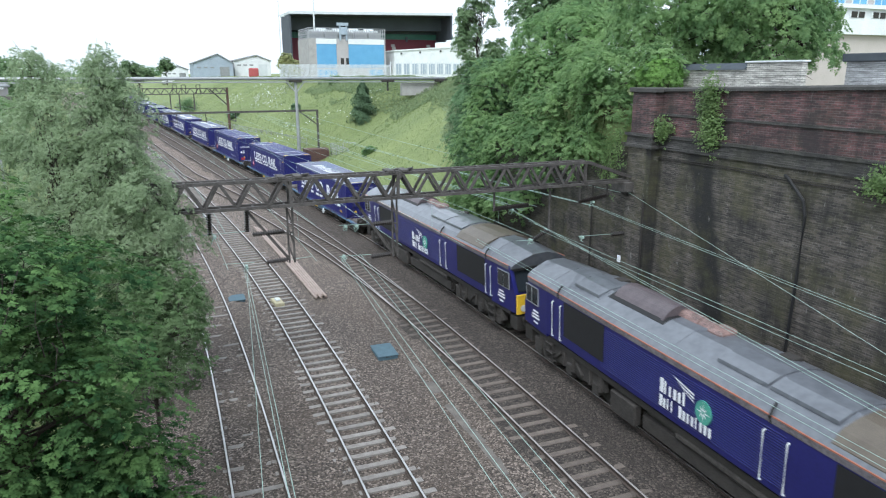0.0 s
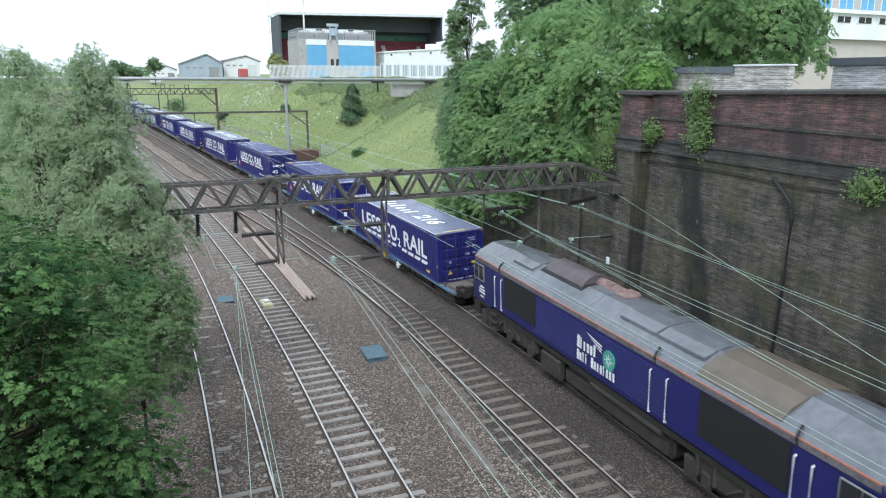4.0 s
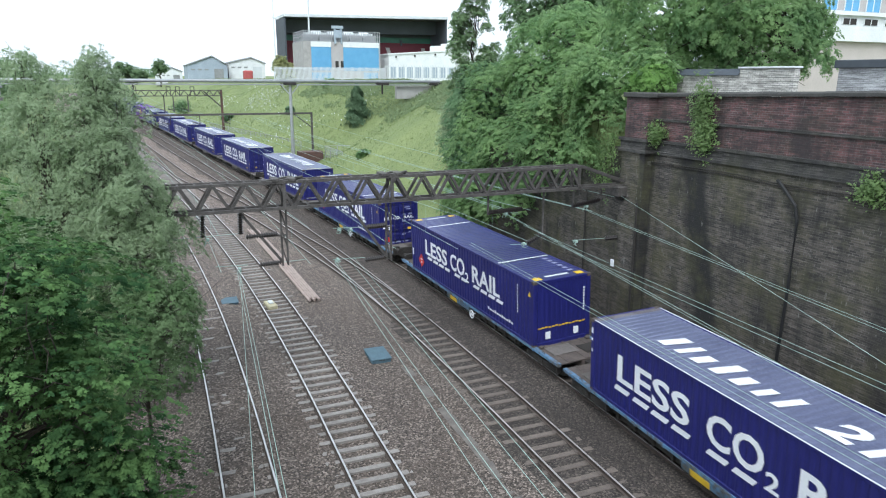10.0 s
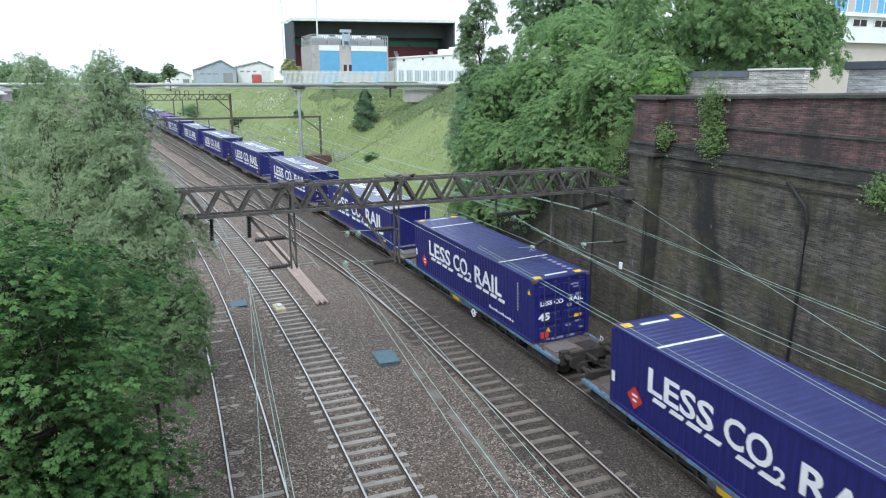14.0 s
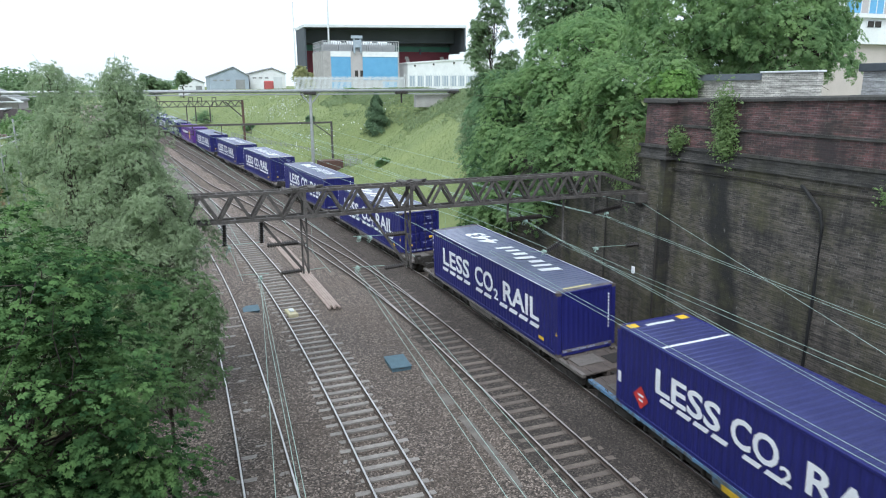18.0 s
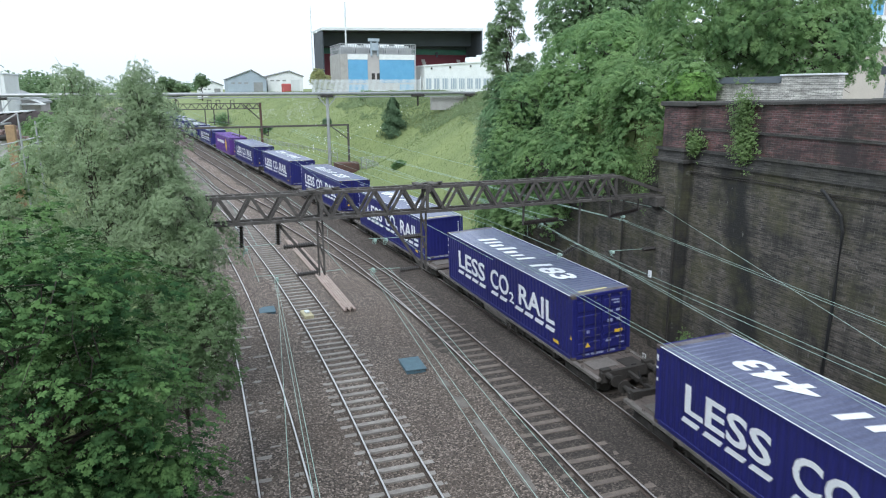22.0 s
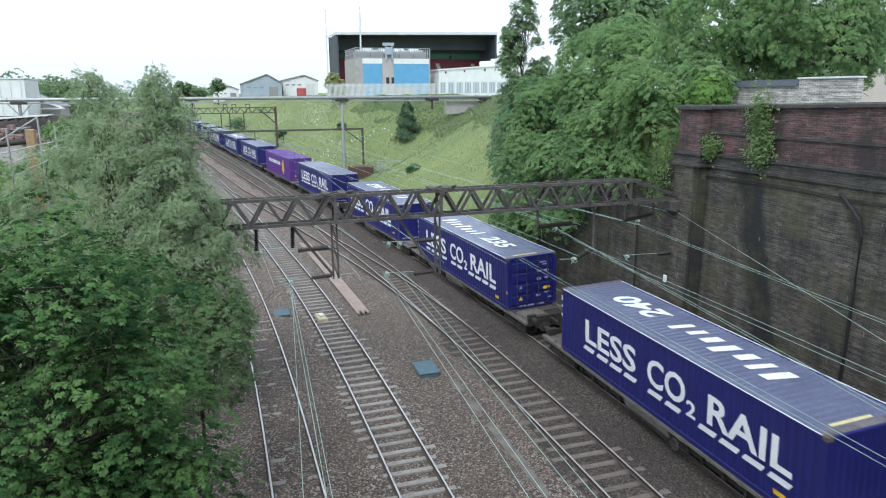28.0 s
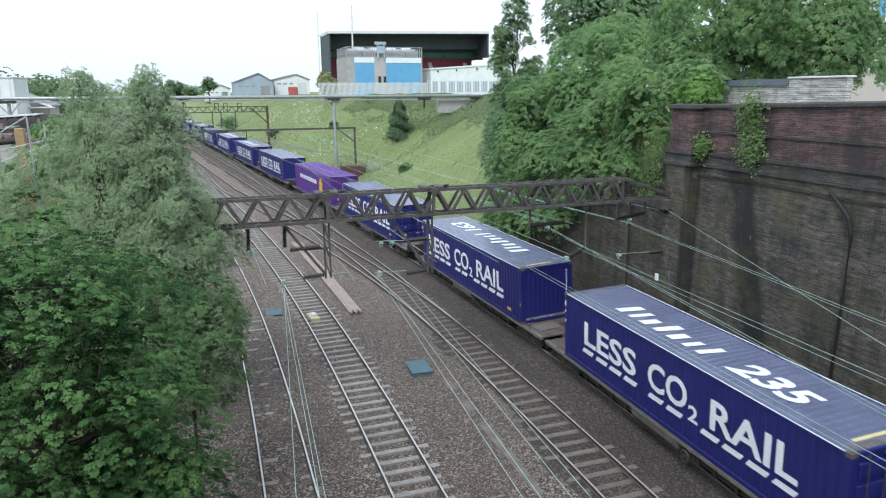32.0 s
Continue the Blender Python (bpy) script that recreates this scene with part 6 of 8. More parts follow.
        part("roof_edge", shared("roof_edge", edge, PALE), PALE, t, "pale worn roof edge")

        def header(bm):
            rbox(bm, -HX + 0.06, HX - 0.06, -HY + 0.08, -HY + 0.36, CH - 0.02, CH - 0.004, 0.004)

        for q in (pose(0, 0, 0), pose(0, 0, 0, 0, 0, 180)):
            part("roof_header", shared("roof_header", header, ROOF_GRIME), ROOF_GRIME, t, "grimy roof header plate").matrix_basis = q
    if number:
        # a name shown as plain slanted bars, and the fleet number after it
        q = pose(0, 0, CH + 0.002, 0, 0, 90 * -1 if not flip else 90)

        x = -4.25 if not flip else -3.95
        for k, (w, h) in enumerate(((0.42, 0.95), (0.3, 0.88), (0.42, 0.66), (0.4, 0.95), (0.42, 0.66), (0.3, 0.66), (0.3, 0.88))):
            def bar(bm):
                bm.faces.new([bm.verts.new((a + b * 0.25, b, 0)) for a, b in ((0, 0), (w, 0), (w, h), (0, h))])

            part("name_bar", shared("name_bar|%d" % k, bar, WHITE), WHITE, t, "white bar on the roof").matrix_basis = q @ pose(x, -0.58, 0.004)
            x += w + 0.39
        write(number, t, q @ pose(1.75 if not flip else 1.95, -0.6, 0.004), 2.65, 1.0, bold=0.03, name="fleet_number", slant=0.2)

        def roofb(bm):
            box(bm, -0.75, 0.45, -HY + 0.42, -HY + 0.54, CH - 0.006, CH + 0.003)

        part("roof_bar", shared("roof_bar", roofb, PALE_YEL), PALE_YEL, t)
    if style == "sunburst":
        def sign(bm):
            for s in (-1, 1):
                c = bm.verts.new((s * (HX + 0.004), -HY + 3.4, 1.45))
                ring = [bm.verts.new((s * (HX + 0.003), -HY + 3.4 + math.cos(i * math.tau / 16) * (0.75 if i % 2 else 0.5), 1.45 + math.sin(i * math.tau / 16) * (1.15 if i % 2 else 0.8))) for i in range(16)]
                for i in range(16):
                    bm.faces.new((c, ring[i], ring[(i + 1) % 16]))

        part("emblem", shared("emblem", sign, YELLOW), YELLOW, t, "orange and yellow emblem")

        def bars(bm):
            for s in (-1, 1):
                for i in range(9):
                    d = 2.2 + i * 0.75
                    box(bm, s * HX - 0.004, s * HX + 0.004, HY - d - 0.55, HY - d, 1.55, 2.0)

        part("name_bars", shared("name_bars_side", bars, WHITE), WHITE, t)
    return t


def wheelset(parent, y, r=0.42, name="wheelset"):
    def build(bm):
        tube(bm, (-0.85, 0, 0), (0.85, 0, 0), 0.08, 8)
        for s in (-1, 1):
            tube(bm, (s * 0.70, 0, 0), (s * 0.83, 0, 0), r, 20)
            tube(bm, (s * 0.66, 0, 0), (s * 0.70, 0, 0), r + 0.03, 20)
            for k in range(3):
                a = k * math.tau / 3
                box(bm, s * 0.835 - 0.01, s * 0.835 + 0.01, math.cos(a) * r * 0.55 - 0.06, math.cos(a) * r * 0.55 + 0.06, math.sin(a) * r * 0.55 - 0.06, math.sin(a) * r * 0.55 + 0.06)

    ob = part(name, shared("wheelset|%.2f" % r, build, UNDER), UNDER, parent)
    ob.matrix_basis = pose(0, y, r)
    return ob


WHEELS = []


def wagon(paint, label, buffer_near):
    """A low flat wagon for one 45 ft box; buffer_near: buffers at the -y end, or at the other."""
    t = thing("flat_wagon", label, "wagon", group="flat wagons of the train")
    E = HY + 1.85

    def sills(bm, s):
        pr = [(s * 1.27, 0.86), (s * 1.27, 0.74), (s * 1.20, 0.71), (s * 1.12, 0.74), (s * 1.12, 0.86)]
        prism(bm, pr, -E, E)
        prism(bm, [(s * 1.26, 0.71), (s * 1.22, 0.46), (s * 1.12, 0.46), (s * 1.12, 0.71)], -0.7, 1.9)
        for i in range(13):
            y = -E + 0.5 + i * (2 * E - 1) / 12
            box(bm, min(s * 1.27, s * 1.295), max(s * 1.27, s * 1.295), y - 0.06, y + 0.06, 0.74, 0.84)

    for s in (-1, 1):
        part("side_sill", shared("side_sill|%s%d" % (paint.name, s), lambda bm: sills(bm, s), paint), paint, t)

    def deck(bm):
        for a, b in ((-E, -HY + 0.4), (HY - 0.4, E)):
            box(bm, -1.115, 1.115, a, b, 0.78, 0.83)
            for x in (-0.75, 0.0, 0.75):
                box(bm, x - 0.06, x + 0.06, a, b, 0.83, 0.855)
        box(bm, -0.25, 0.25, -E, E, 0.5, 0.78)
        for i in range(9):
            y = -HY + 0.6 + i * (CL - 1.2) / 8
            box(bm, -1.115, 1.115, y - 0.1, y + 0.1, 0.6, 0.78)

    part("deck", shared("deck", deck, DECK), DECK, t, "brown steel end decks and cross members")

    for s in (-1, 1):
        part("brake_cylinder", shared("brake_cylinder|%d" % s, lambda bm: rbox(bm, s * 0.95 - 0.2, s * 0.95 + 0.2, -1.6, -0.6, 0.3, 0.6, 0.03), UNDER), UNDER, t)
        part("air_reservoir", shared("air_reservoir|%d" % s, lambda bm: tube(bm, (s * 1.0, 0.2, 0.42), (s * 1.0, 1.9, 0.42), 0.17, 10), UNDER), UNDER, t)

    def hand(bm, s):
        if s:
            ring = [(s * 1.33, -1.2 + 0.19 * math.cos(i * math.tau / 14), 0.5 + 0.19 * math.sin(i * math.tau / 14)) for i in range(14)]
            for a, b in zip(ring, ring[1:] + ring[:1]):
                tube(bm, a, b, 0.028, 6)
            for i in range(0, 14, 4):
                tube(bm, (s * 1.33, -1.2, 0.5), ring[i], 0.02, 5)
            tube(bm, (s * 1.1, -1.2, 0.5), (s * 1.34, -1.2, 0.5), 0.035, 6)

    def beams(bm, s):
        # grimy inner frame seen below the sill
        prism(bm, [(s * 1.08, 0.72), (s * 1.08, 0.38), (s * 0.98, 0.38), (s * 0.98, 0.72)], -5.4, 5.4)
        for i in range(12):
            y = -5.2 + i * 0.95
            box(bm, min(s * 1.08, s * 1.2), max(s * 1.08, s * 1.2), y - 0.04, y + 0.04, 0.42, 0.72)

    for s in (-1, 1):
        part("inner_frame", shared("inner_frame|%d" % s, lambda bm: beams(bm, s), UNDER), UNDER, t)

    blue = paint is WAGON_BLUE
    hw = WHITE if blue else BOGIE
    for s in (-1, 1):
        part("handwheel", shared("handwheel|%d%d" % (s, blue), lambda bm: hand(bm, s), hw), hw, t, "white brake handwheel" if blue else "dull brake handwheel")

    # fittings on the end decks: plates, hooks, locks, hoses and a lamp bracket
    for e in (-1, 1):
        y0 = e * (HY + 0.12)

        def span(a, b):
            return min(y0 + e * a, y0 + e * b), max(y0 + e * a, y0 + e * b)

        part("deck_plate", shared("deck_plate|%d" % e, lambda bm: rbox(bm, -0.95, 0.1, *span(0.15, 1.0), 0.852, 0.875, 0.006), WAGON_BROWN), WAGON_BROWN, t, "greyer chequered plate")
        part("deck_well", shared("deck_well|%d" % e, lambda bm: box(bm, 0.25, 0.95, *span(0.5, 1.3), 0.80, 0.858), UNDER), UNDER, t, "dark well in the deck")
        for x in (-1.02, 1.02):
            part("container_lock", shared("container_lock|%d" % e, lambda bm: rbox(bm, -0.09, 0.09, *span(0.0, 0.16), 0.85, 0.95, 0.02), DECK), DECK, t).location = (x, 0, 0)
        part("brake_hose", shared("brake_hose|%d" % e, lambda bm: pipe(bm, [(0.45, y0 + e * 1.2, 0.84), (0.5, y0 + e * 1.45, 0.98), (0.42, y0 + e * 1.75, 0.8), (0.4, y0 + e * 1.95, 0.5)], 0.032, 6), BLACK), BLACK, t, "black brake hose")
        part("lamp_bracket", shared("lamp_bracket|%d" % e, lambda bm: pipe(bm, [(1.0, y0 + e * 1.3, 0.83), (1.0, y0 + e * 1.3, 1.22), (1.0, y0 + e * 1.14, 1.22), (1.0, y0 + e * 1.14, 1.05)], 0.018, 5), PALE), PALE, t, "pale lamp bracket")
        for x in (-1.2, 1.2):
            part("tie_hook", shared("tie_hook|%d" % e, lambda bm: pipe(bm, [(0, y0 + e * 0.5, 0.86), (0, y0 + e * 0.52, 0.96), (0, y0 + e * 0.62, 0.96), (0, y0 + e * 0.64, 0.86)], 0.02, 5), DECK), DECK, t).location = (x, 0, 0)

    for s in (-1, 1) if blue else ():
        part("panel", shared("panel|%d" % s, lambda bm: prism(bm, [(s * 1.245, 0.47), (s * 1.275, 0.70), (s * 1.265, 0.70), (s * 1.235, 0.47)], 0.7, 1.5), YELLOW), YELLOW, t, "yellow panel")
    for y in (-E + 1.5, E - 1.5):
        def bog(bm):
            for s in (-1, 1):
                prism(bm, [(s * 0.98, 0.24), (s * 1.10, 0.24), (s * 1.10, 0.52), (s * 0.98, 0.52)], -1.15, 1.15)
                for w in (-0.9, 0.9):
                    rbox(bm, s * 1.0 - 0.1, s * 1.0 + 0.16, w - 0.17, w + 0.17, 0.22, 0.55, 0.03)
                tube(bm, (s * 1.04, 0, 0.28), (s * 1.04, 0, 0.56), 0.16, 8)
            box(bm, -1.0, 1.0, -0.25, 0.25, 0.34, 0.55)

        b = part("bogie", shared("bogie", bog, BOGIE), BOGIE, t, "small-wheeled bogie")
        b.location = (0, y, 0)
        for w in (-0.9, 0.9):
            WHEELS.append((wheelset(b, w, 0.37), 0.37, w))
    e = -1 if buffer_near else 1

    def buf(bm):
        for s in (-1, 1):
            box(bm, s * 0.87 - 0.17, s * 0.87 + 0.17, min(e * E, e * (E - 0.25)), max(e * E, e * (E - 0.25)), 0.7, 1.15)
        box(bm, -1.1, 1.1, min(e * (E - 0.12), e * (E + 0.03)), max(e * (E - 0.12), e * (E + 0.03)), 0.62, 1.05)

    part("headstock", shared("headstock|%d" % e, buf, UNDER), UNDER, t)

    def one(bm):
        tube(bm, (0, e * E, 0.95), (0, e * (E + 0.35), 0.95), 0.11, 10)
        tube(bm, (0, e * (E + 0.35), 0.95), (0, e * (E + 0.62), 0.95), 0.08, 10)
        tube(bm, (0, e * (E + 0.62), 0.95), (0, e * (E + 0.66), 0.95), 0.24, 14)

    for s in (-0.87, 0.87):
        part("buffer", shared("buffer|%d" % e, one, UNDER), UNDER, t, "black round buffer").location = (s, 0, 0)

    def cpl(bm):
        beam(bm, (0, e * E, 0.85), (0, e * (E + 0.7), 0.8), 0.12, 0.16)
        pipe(bm, [(0.3, e * E, 0.8), (0.32, e * (E + 0.3), 0.5), (0.3, e * (E + 0.7), 0.45)], 0.03, 6)

    part("coupling", shared("coupling|%d" % e, cpl, UNDER), UNDER, t)
    part("drawbar", shared("drawbar|%d" % e, lambda bm: beam(bm, (0, -e * E, 0.65), (0, -e * (E + 0.22), 0.65), 0.25, 0.2), UNDER), UNDER, t)
    return t


ROOF_HALF = [(-1.31, 3.06), (-1.3, 3.2), (-1.08, 3.39), (-0.36, 3.69)]
ROOF_ARC = ROOF_HALF + [(0.0, 3.7)] + [(-x, z) for x, z in ROOF_HALF[::-1]]


def locomotive(label):
    """A six-axle diesel: cabs at both ends (-y and +y), long louvred sides, rounded grey roof."""
    t = thing("diesel_locomotive", label, "locomotive", group="locomotives at the head of the train")
    B = 10.55

    def body(bm):
        prism(bm, [(-1.32, 1.4), (-1.32, 3.02), (-1.26, 3.14), (1.26, 3.14), (1.32, 3.02), (1.32, 1.4)], -B + 2.1, B - 2.1)

    part("body", shared("body", body, LOCO), LOCO, t, "dark blue body sides")

    def roof(bm):
        prism(bm, ROOF_ARC, -B + 2.1, B - 2.1)

    part("roof", shared("roof", roof, LOCO_ROOF), LOCO_ROOF, t, "weathered grey roof")

    for s in (-1, 1):
        part("cantrail", shared("cantrail|%d" % s, lambda bm: box(bm, s * 1.315 - 0.02, s * 1.315 + 0.012, -B + 0.5, B - 0.5, 3.02, 3.17), ROOF_GRIME), ROOF_GRIME, t, "grimy brown strip below the roof")
        part("cantrail_stripe", shared("cantrail_stripe|%d" % s, lambda bm: box(bm, s * 1.312 - 0.02, s * 1.312 + 0.02, -B + 0.5, B - 0.5, 3.17, 3.2), ORANGE), ORANGE, t, "orange line along the edge of the roof")

    def ribs(bm):
        for s in (-1, 1):
            for i in range(20):
                z = 1.55 + i * 0.068
                v = [bm.verts.new((s * (1.322 + d), y, z + dz)) for y in (-3.4, 4.6) for d, dz in ((0, 0), (0.016, 0.04), (0, 0.05))]
                bm.faces.new((v[0], v[1], v[4], v[3]))
                bm.faces.new((v[1], v[2], v[5], v[4]))

    part("side_louvres", shared("side_louvres", ribs, LOCO), LOCO, t, "blue horizontal louvres")

    for s in (-1, 1):
        for a, b in ((-7.85, -4.8), (4.4, 7.1)):
            part("radiator_grille", shared("radiator_grille|%d%.1f" % (s, a), lambda bm: box(bm, s * 1.33 - 0.012, s * 1.33 + 0.012, a, b, 1.75, 2.98), LOCO_GRILLE), LOCO_GRILLE, t, "black mesh grille")

    for s in (-1, 1):
        for y in (-8.5, -8.0, -3.5, -2.75, 7.3, 7.9):
            part("handrail", shared("handrail|%d" % s, lambda bm: pipe(bm, [(s * 1.33, 0, 1.5), (s * 1.39, 0, 1.52), (s * 1.39, 0, 2.78), (s * 1.33, 0, 2.8)], 0.026, 6), PALE), PALE, t, "pale handrail").location = (0, y, 0)

    def sil(bm):
        tube(bm, (0.1, 2.5, 3.24), (0.1, 5.2, 3.24), 0.72, 32)
        tube(bm, (0.1, 2.46, 3.24), (0.1, 2.56, 3.24), 0.75, 32)

    part("silencer", shared("silencer", sil, RUST), RUST, t, "mauve-brown exhaust silencer")

    part("silencer_well", shared("silencer_well", lambda bm: prism(bm, [(-0.64, 3.4), (-0.64, 3.585), (-0.36, 3.705), (0.36, 3.705), (0.8, 3.53), (0.8, 3.4)], 2.3, 5.35), BLACK), BLACK, t, "dark well round the silencer")
    for s in (-1, 1):
        for y in (-8.0, -2.9, 7.5):
            part("roof_hose", shared("roof_hose|%d" % s, lambda bm: pipe(bm, [(s * 1.33, 0, 3.02), (s * 1.36, 0.02, 3.2), (s * 1.26, 0.05, 3.34), (s * 1.12, 0.1, 3.42)], 0.035, 6), BLACK), BLACK, t, "black hose over the edge of the roof").location = (0, y, 0)
    for y in (-1.4, 6.4):
        part("roof_vent", shared("roof_vent", lambda bm: rbox(bm, 0.35, 0.75, -0.25, 0.25, 3.6, 3.72, 0.02), UNDER), UNDER, t, "small dark roof vent").location = (0, y, 0)

    def stack(bm):
        tube(bm, (0.25, 1.6, 3.62), (0.25, 2.7, 3.62), 0.25, 16)
        tube(bm, (0.25, 1.0, 3.62), (0.25, 1.6, 3.62), 0.22, 16)
        rbox(bm, -0.08, 0.55, 0.45, 1.1, 3.5, 3.82, 0.08)

    part("exhaust_pipe", shared("exhaust_pipe", stack, COPPER), COPPER, t, "bright rusty exhaust pipe")

    for a, b in ((-4.3, -2.3), (-2.2, -0.4), (5.6, 7.2)):
        part("roof_hatch", shared("roof_hatch|%.1f" % a, lambda bm: prism(bm, [(-0.86, 3.5), (-0.84, 3.585), (-0.45, 3.705), (0, 3.745), (0.45, 3.705), (0.84, 3.585), (0.86, 3.5)], a, b), LOCO_ROOF), LOCO_ROOF, t, "grey roof hatch")
    for y in (-B + 2.15, -4.4, -2.25, 1.2, 5.5, 7.3, B - 2.15):
        part("roof_rib", shared("roof_rib", lambda bm: prism(bm, [(x * 1.003, z + 0.008) for x, z in ROOF_ARC], -0.02, 0.02), LOCO_ROOF), LOCO_ROOF, t).location = (0, y, 0)

    def fan(bm):
        prism(bm, [(-1.22, 3.2), (-1.22, 3.295), (-0.985, 3.522), (-0.9, 3.56), (-0.45, 3.69), (0, 3.73), (0.45, 3.69), (0.9, 3.56), (0.985, 3.522), (1.22, 3.295), (1.22, 3.2)], -7.4, -4.5)

    part("radiator_fan_panel", shared("radiator_fan_panel", fan, RADIATOR), RADIATOR, t, "brown radiator panel on the roof")
    for e in (-1, 1):
        # cab: sides, raked front, overhanging roof
        q = pose(0, 0, 0) if e < 0 else pose(0, 0, 0, 0, 0, 180)

        def cab(bm):
            y0, y1, y2 = -B + 2.1, -B + 0.55, -B + 0.05
            ring = []
            for y, zt, w in ((y0, 3.14, 1.32), (y1, 3.14, 1.30), (y2, 2.0, 1.26), (y2, 1.05, 1.26)):
                ring.append((y, zt, w))
            vs = {}
            for s in (-1, 1):
                vs[s] = [bm.verts.new((s * 1.32, y0, 1.28)), bm.verts.new((s * 1.32, y0, 3.14)), bm.verts.new((s * 1.28, y1 - 0.05, 3.14)), bm.verts.new((s * 1.25, y2, 2.05)), bm.verts.new((s * 1.25, y2, 1.28))]
                bm.faces.new(vs[s])
            a, b = vs[-1], vs[1]
            for i in range(5):
                bm.faces.new((a[i], a[(i + 1) % 5], b[(i + 1) % 5], b[i]))

        c = part("cab", shared("cab", cab, LOCO), LOCO, t, "dark blue cab")
        c.matrix_basis = q

        def nose(bm):
            rbox(bm, -1.2, 1.2, -B - 0.03, -B + 0.1, 1.2, 2.02, 0.02)

        part("nose_panel", shared("nose_panel", nose, YELLOW), YELLOW, c, "bright yellow warning panel")

        def screen(bm):
            for x0, x1 in ((-1.12, -0.06), (0.06, 1.12)):
                v = [bm.verts.new(p) for p in ((x0, -B - 0.0, 2.15), (x1, -B - 0.0, 2.15), (x1, -B + 0.42, 3.0), (x0, -B + 0.42, 3.0))]
                bm.faces.new(v)

        part("windscreen", shared("windscreen", screen, GLASS), GLASS, c, "dark raked windscreen")

        for s in (-1, 1):
            for a, b in ((-B + 0.40, -B + 0.82), (-B + 0.88, -B + 1.34)):
                part("side_window", shared("side_window|%d%.2f" % (s, a), lambda bm: box(bm, s * 1.33 - 0.05, s * 1.33 + 0.006, a, b, 2.25, 2.88), GLASS), GLASS, c, "dark cab side window")

            def wfr(bm):
                a, b = -B + 0.36, -B + 1.36
                for z in (2.21, 2.88):
                    box(bm, s * 1.335 - 0.04, s * 1.335 + 0.01, a, b, z, z + 0.02)
                for y in (a, -B + 0.83, b):
                    box(bm, s * 1.335 - 0.04, s * 1.335 + 0.01, y, y + 0.02, 2.21, 2.9)

            part("window_frame", shared("window_frame|%d" % s, wfr, STEEL_LT), STEEL_LT, c, "pale window frame")

        def croof(bm):
            pr = ROOF_ARC
            a = [bm.verts.new((x, -B + 2.1, z)) for x, z in pr]
            b = [bm.verts.new((x * 0.96, -B + 0.12 + (3.7 - z) * 0.35, 3.04 + (z - 3.06) * 0.86)) for x, z in pr]
            for i in range(len(pr)):
                bm.faces.new((a[i], a[(i + 1) % len(pr)], b[(i + 1) % len(pr)], b[i]))
            bm.faces.new(a[::-1])
            bm.faces.new(b)

        part("cab_roof", shared("cab_roof", croof, LOCO_ROOF), LOCO_ROOF, c, "pale grey cab roof")

        def bufs(bm):
            for s in (-1, 1):
                tube(bm, (s * 0.87, -B + 0.1, 1.0), (s * 0.87, -B - 0.38, 1.0), 0.11, 10)
                tube(bm, (s * 0.87, -B - 0.38, 1.0), (s * 0.87, -B - 0.43, 1.0), 0.25, 14)
            box(bm, -1.2, 1.2, -B - 0.02, -B + 0.6, 0.55, 1.1)
            beam(bm, (0, -B, 0.9), (0, -B - 0.62, 0.85), 0.12, 0.16)
            for s in (-0.45, 0.5):
                pipe(bm, [(s, -B, 0.75), (s, -B - 0.25, 0.4), (s, -B - 0.5, 0.4)], 0.03, 6)

        part("buffer_beam", shared("buffer_beam", bufs, UNDER), UNDER, c, "black buffers and couplings")

        for x in (-0.9, 0.9):
            part("headlight", shared("headlight", lambda bm: tube(bm, (0, -B - 0.02, 1.45), (0, -B - 0.06, 1.45), 0.14, 12), PALE), PALE, c).location = (x, 0, 0)

        def hood(bm):
            prism(bm, [(-1.2, 2.98), (1.2, 2.98), (1.2, 3.06), (-1.2, 3.06)], -B + 0.2, -B + 0.6)

        part("sun_hood", shared("sun_hood", hood, BLACK), BLACK, c, "black hood over the windscreen")

        def bog(bm):
            for s in (-1, 1):
                pts = [(-2.45, 0.62), (-2.3, 1.0), (-0.9, 1.06), (0.9, 1.06), (2.3, 1.0), (2.45, 0.62), (1.9, 0.5), (-1.9, 0.5)]
                a = [bm.verts.new((s * 1.02, y, z)) for y, z in pts]
                b = [bm.verts.new((s * 1.16, y, z)) for y, z in pts]
                for i in range(8):
                    bm.faces.new((a[i], a[(i + 1) % 8], b[(i + 1) % 8], b[i]))
                bm.faces.new(a)
                bm.faces.new(b[::-1])
                for w in (-1.85, 0.0, 1.85):
                    rbox(bm, s * 1.1 - 0.12, s * 1.1 + 0.18, w - 0.2, w + 0.2, 0.32, 0.75, 0.04)
                    for d in (-0.34, 0.34):
                        tube(bm, (s * 1.16, w + d, 0.55), (s * 1.16, w + d, 1.12), 0.1, 8)
                tube(bm, (s * 1.2, -1.0, 0.62), (s * 1.2, -0.55, 0.95), 0.05, 6)
                tube(bm, (s * 1.2, 1.0, 0.62), (s * 1.2, 0.55, 0.95), 0.05, 6)
                rbox(bm, s * 1.12 - 0.1, s * 1.12 + 0.14, 2.2, 2.75, 0.3, 0.9, 0.03)
            box(bm, -1.0, 1.0, -2.0, 2.0, 0.6, 1.0)

        bo = part("bogie", shared("loco_bogie", bog, BOGIE), BOGIE, t, "dusty three-axle bogie")
        bo.matrix_basis = pose(0, e * 6.95, 0)
        for w in (-1.85, 0.0, 1.85):
            WHEELS.append((wheelset(bo, w, 0.53, "wheelset"), 0.53, w))

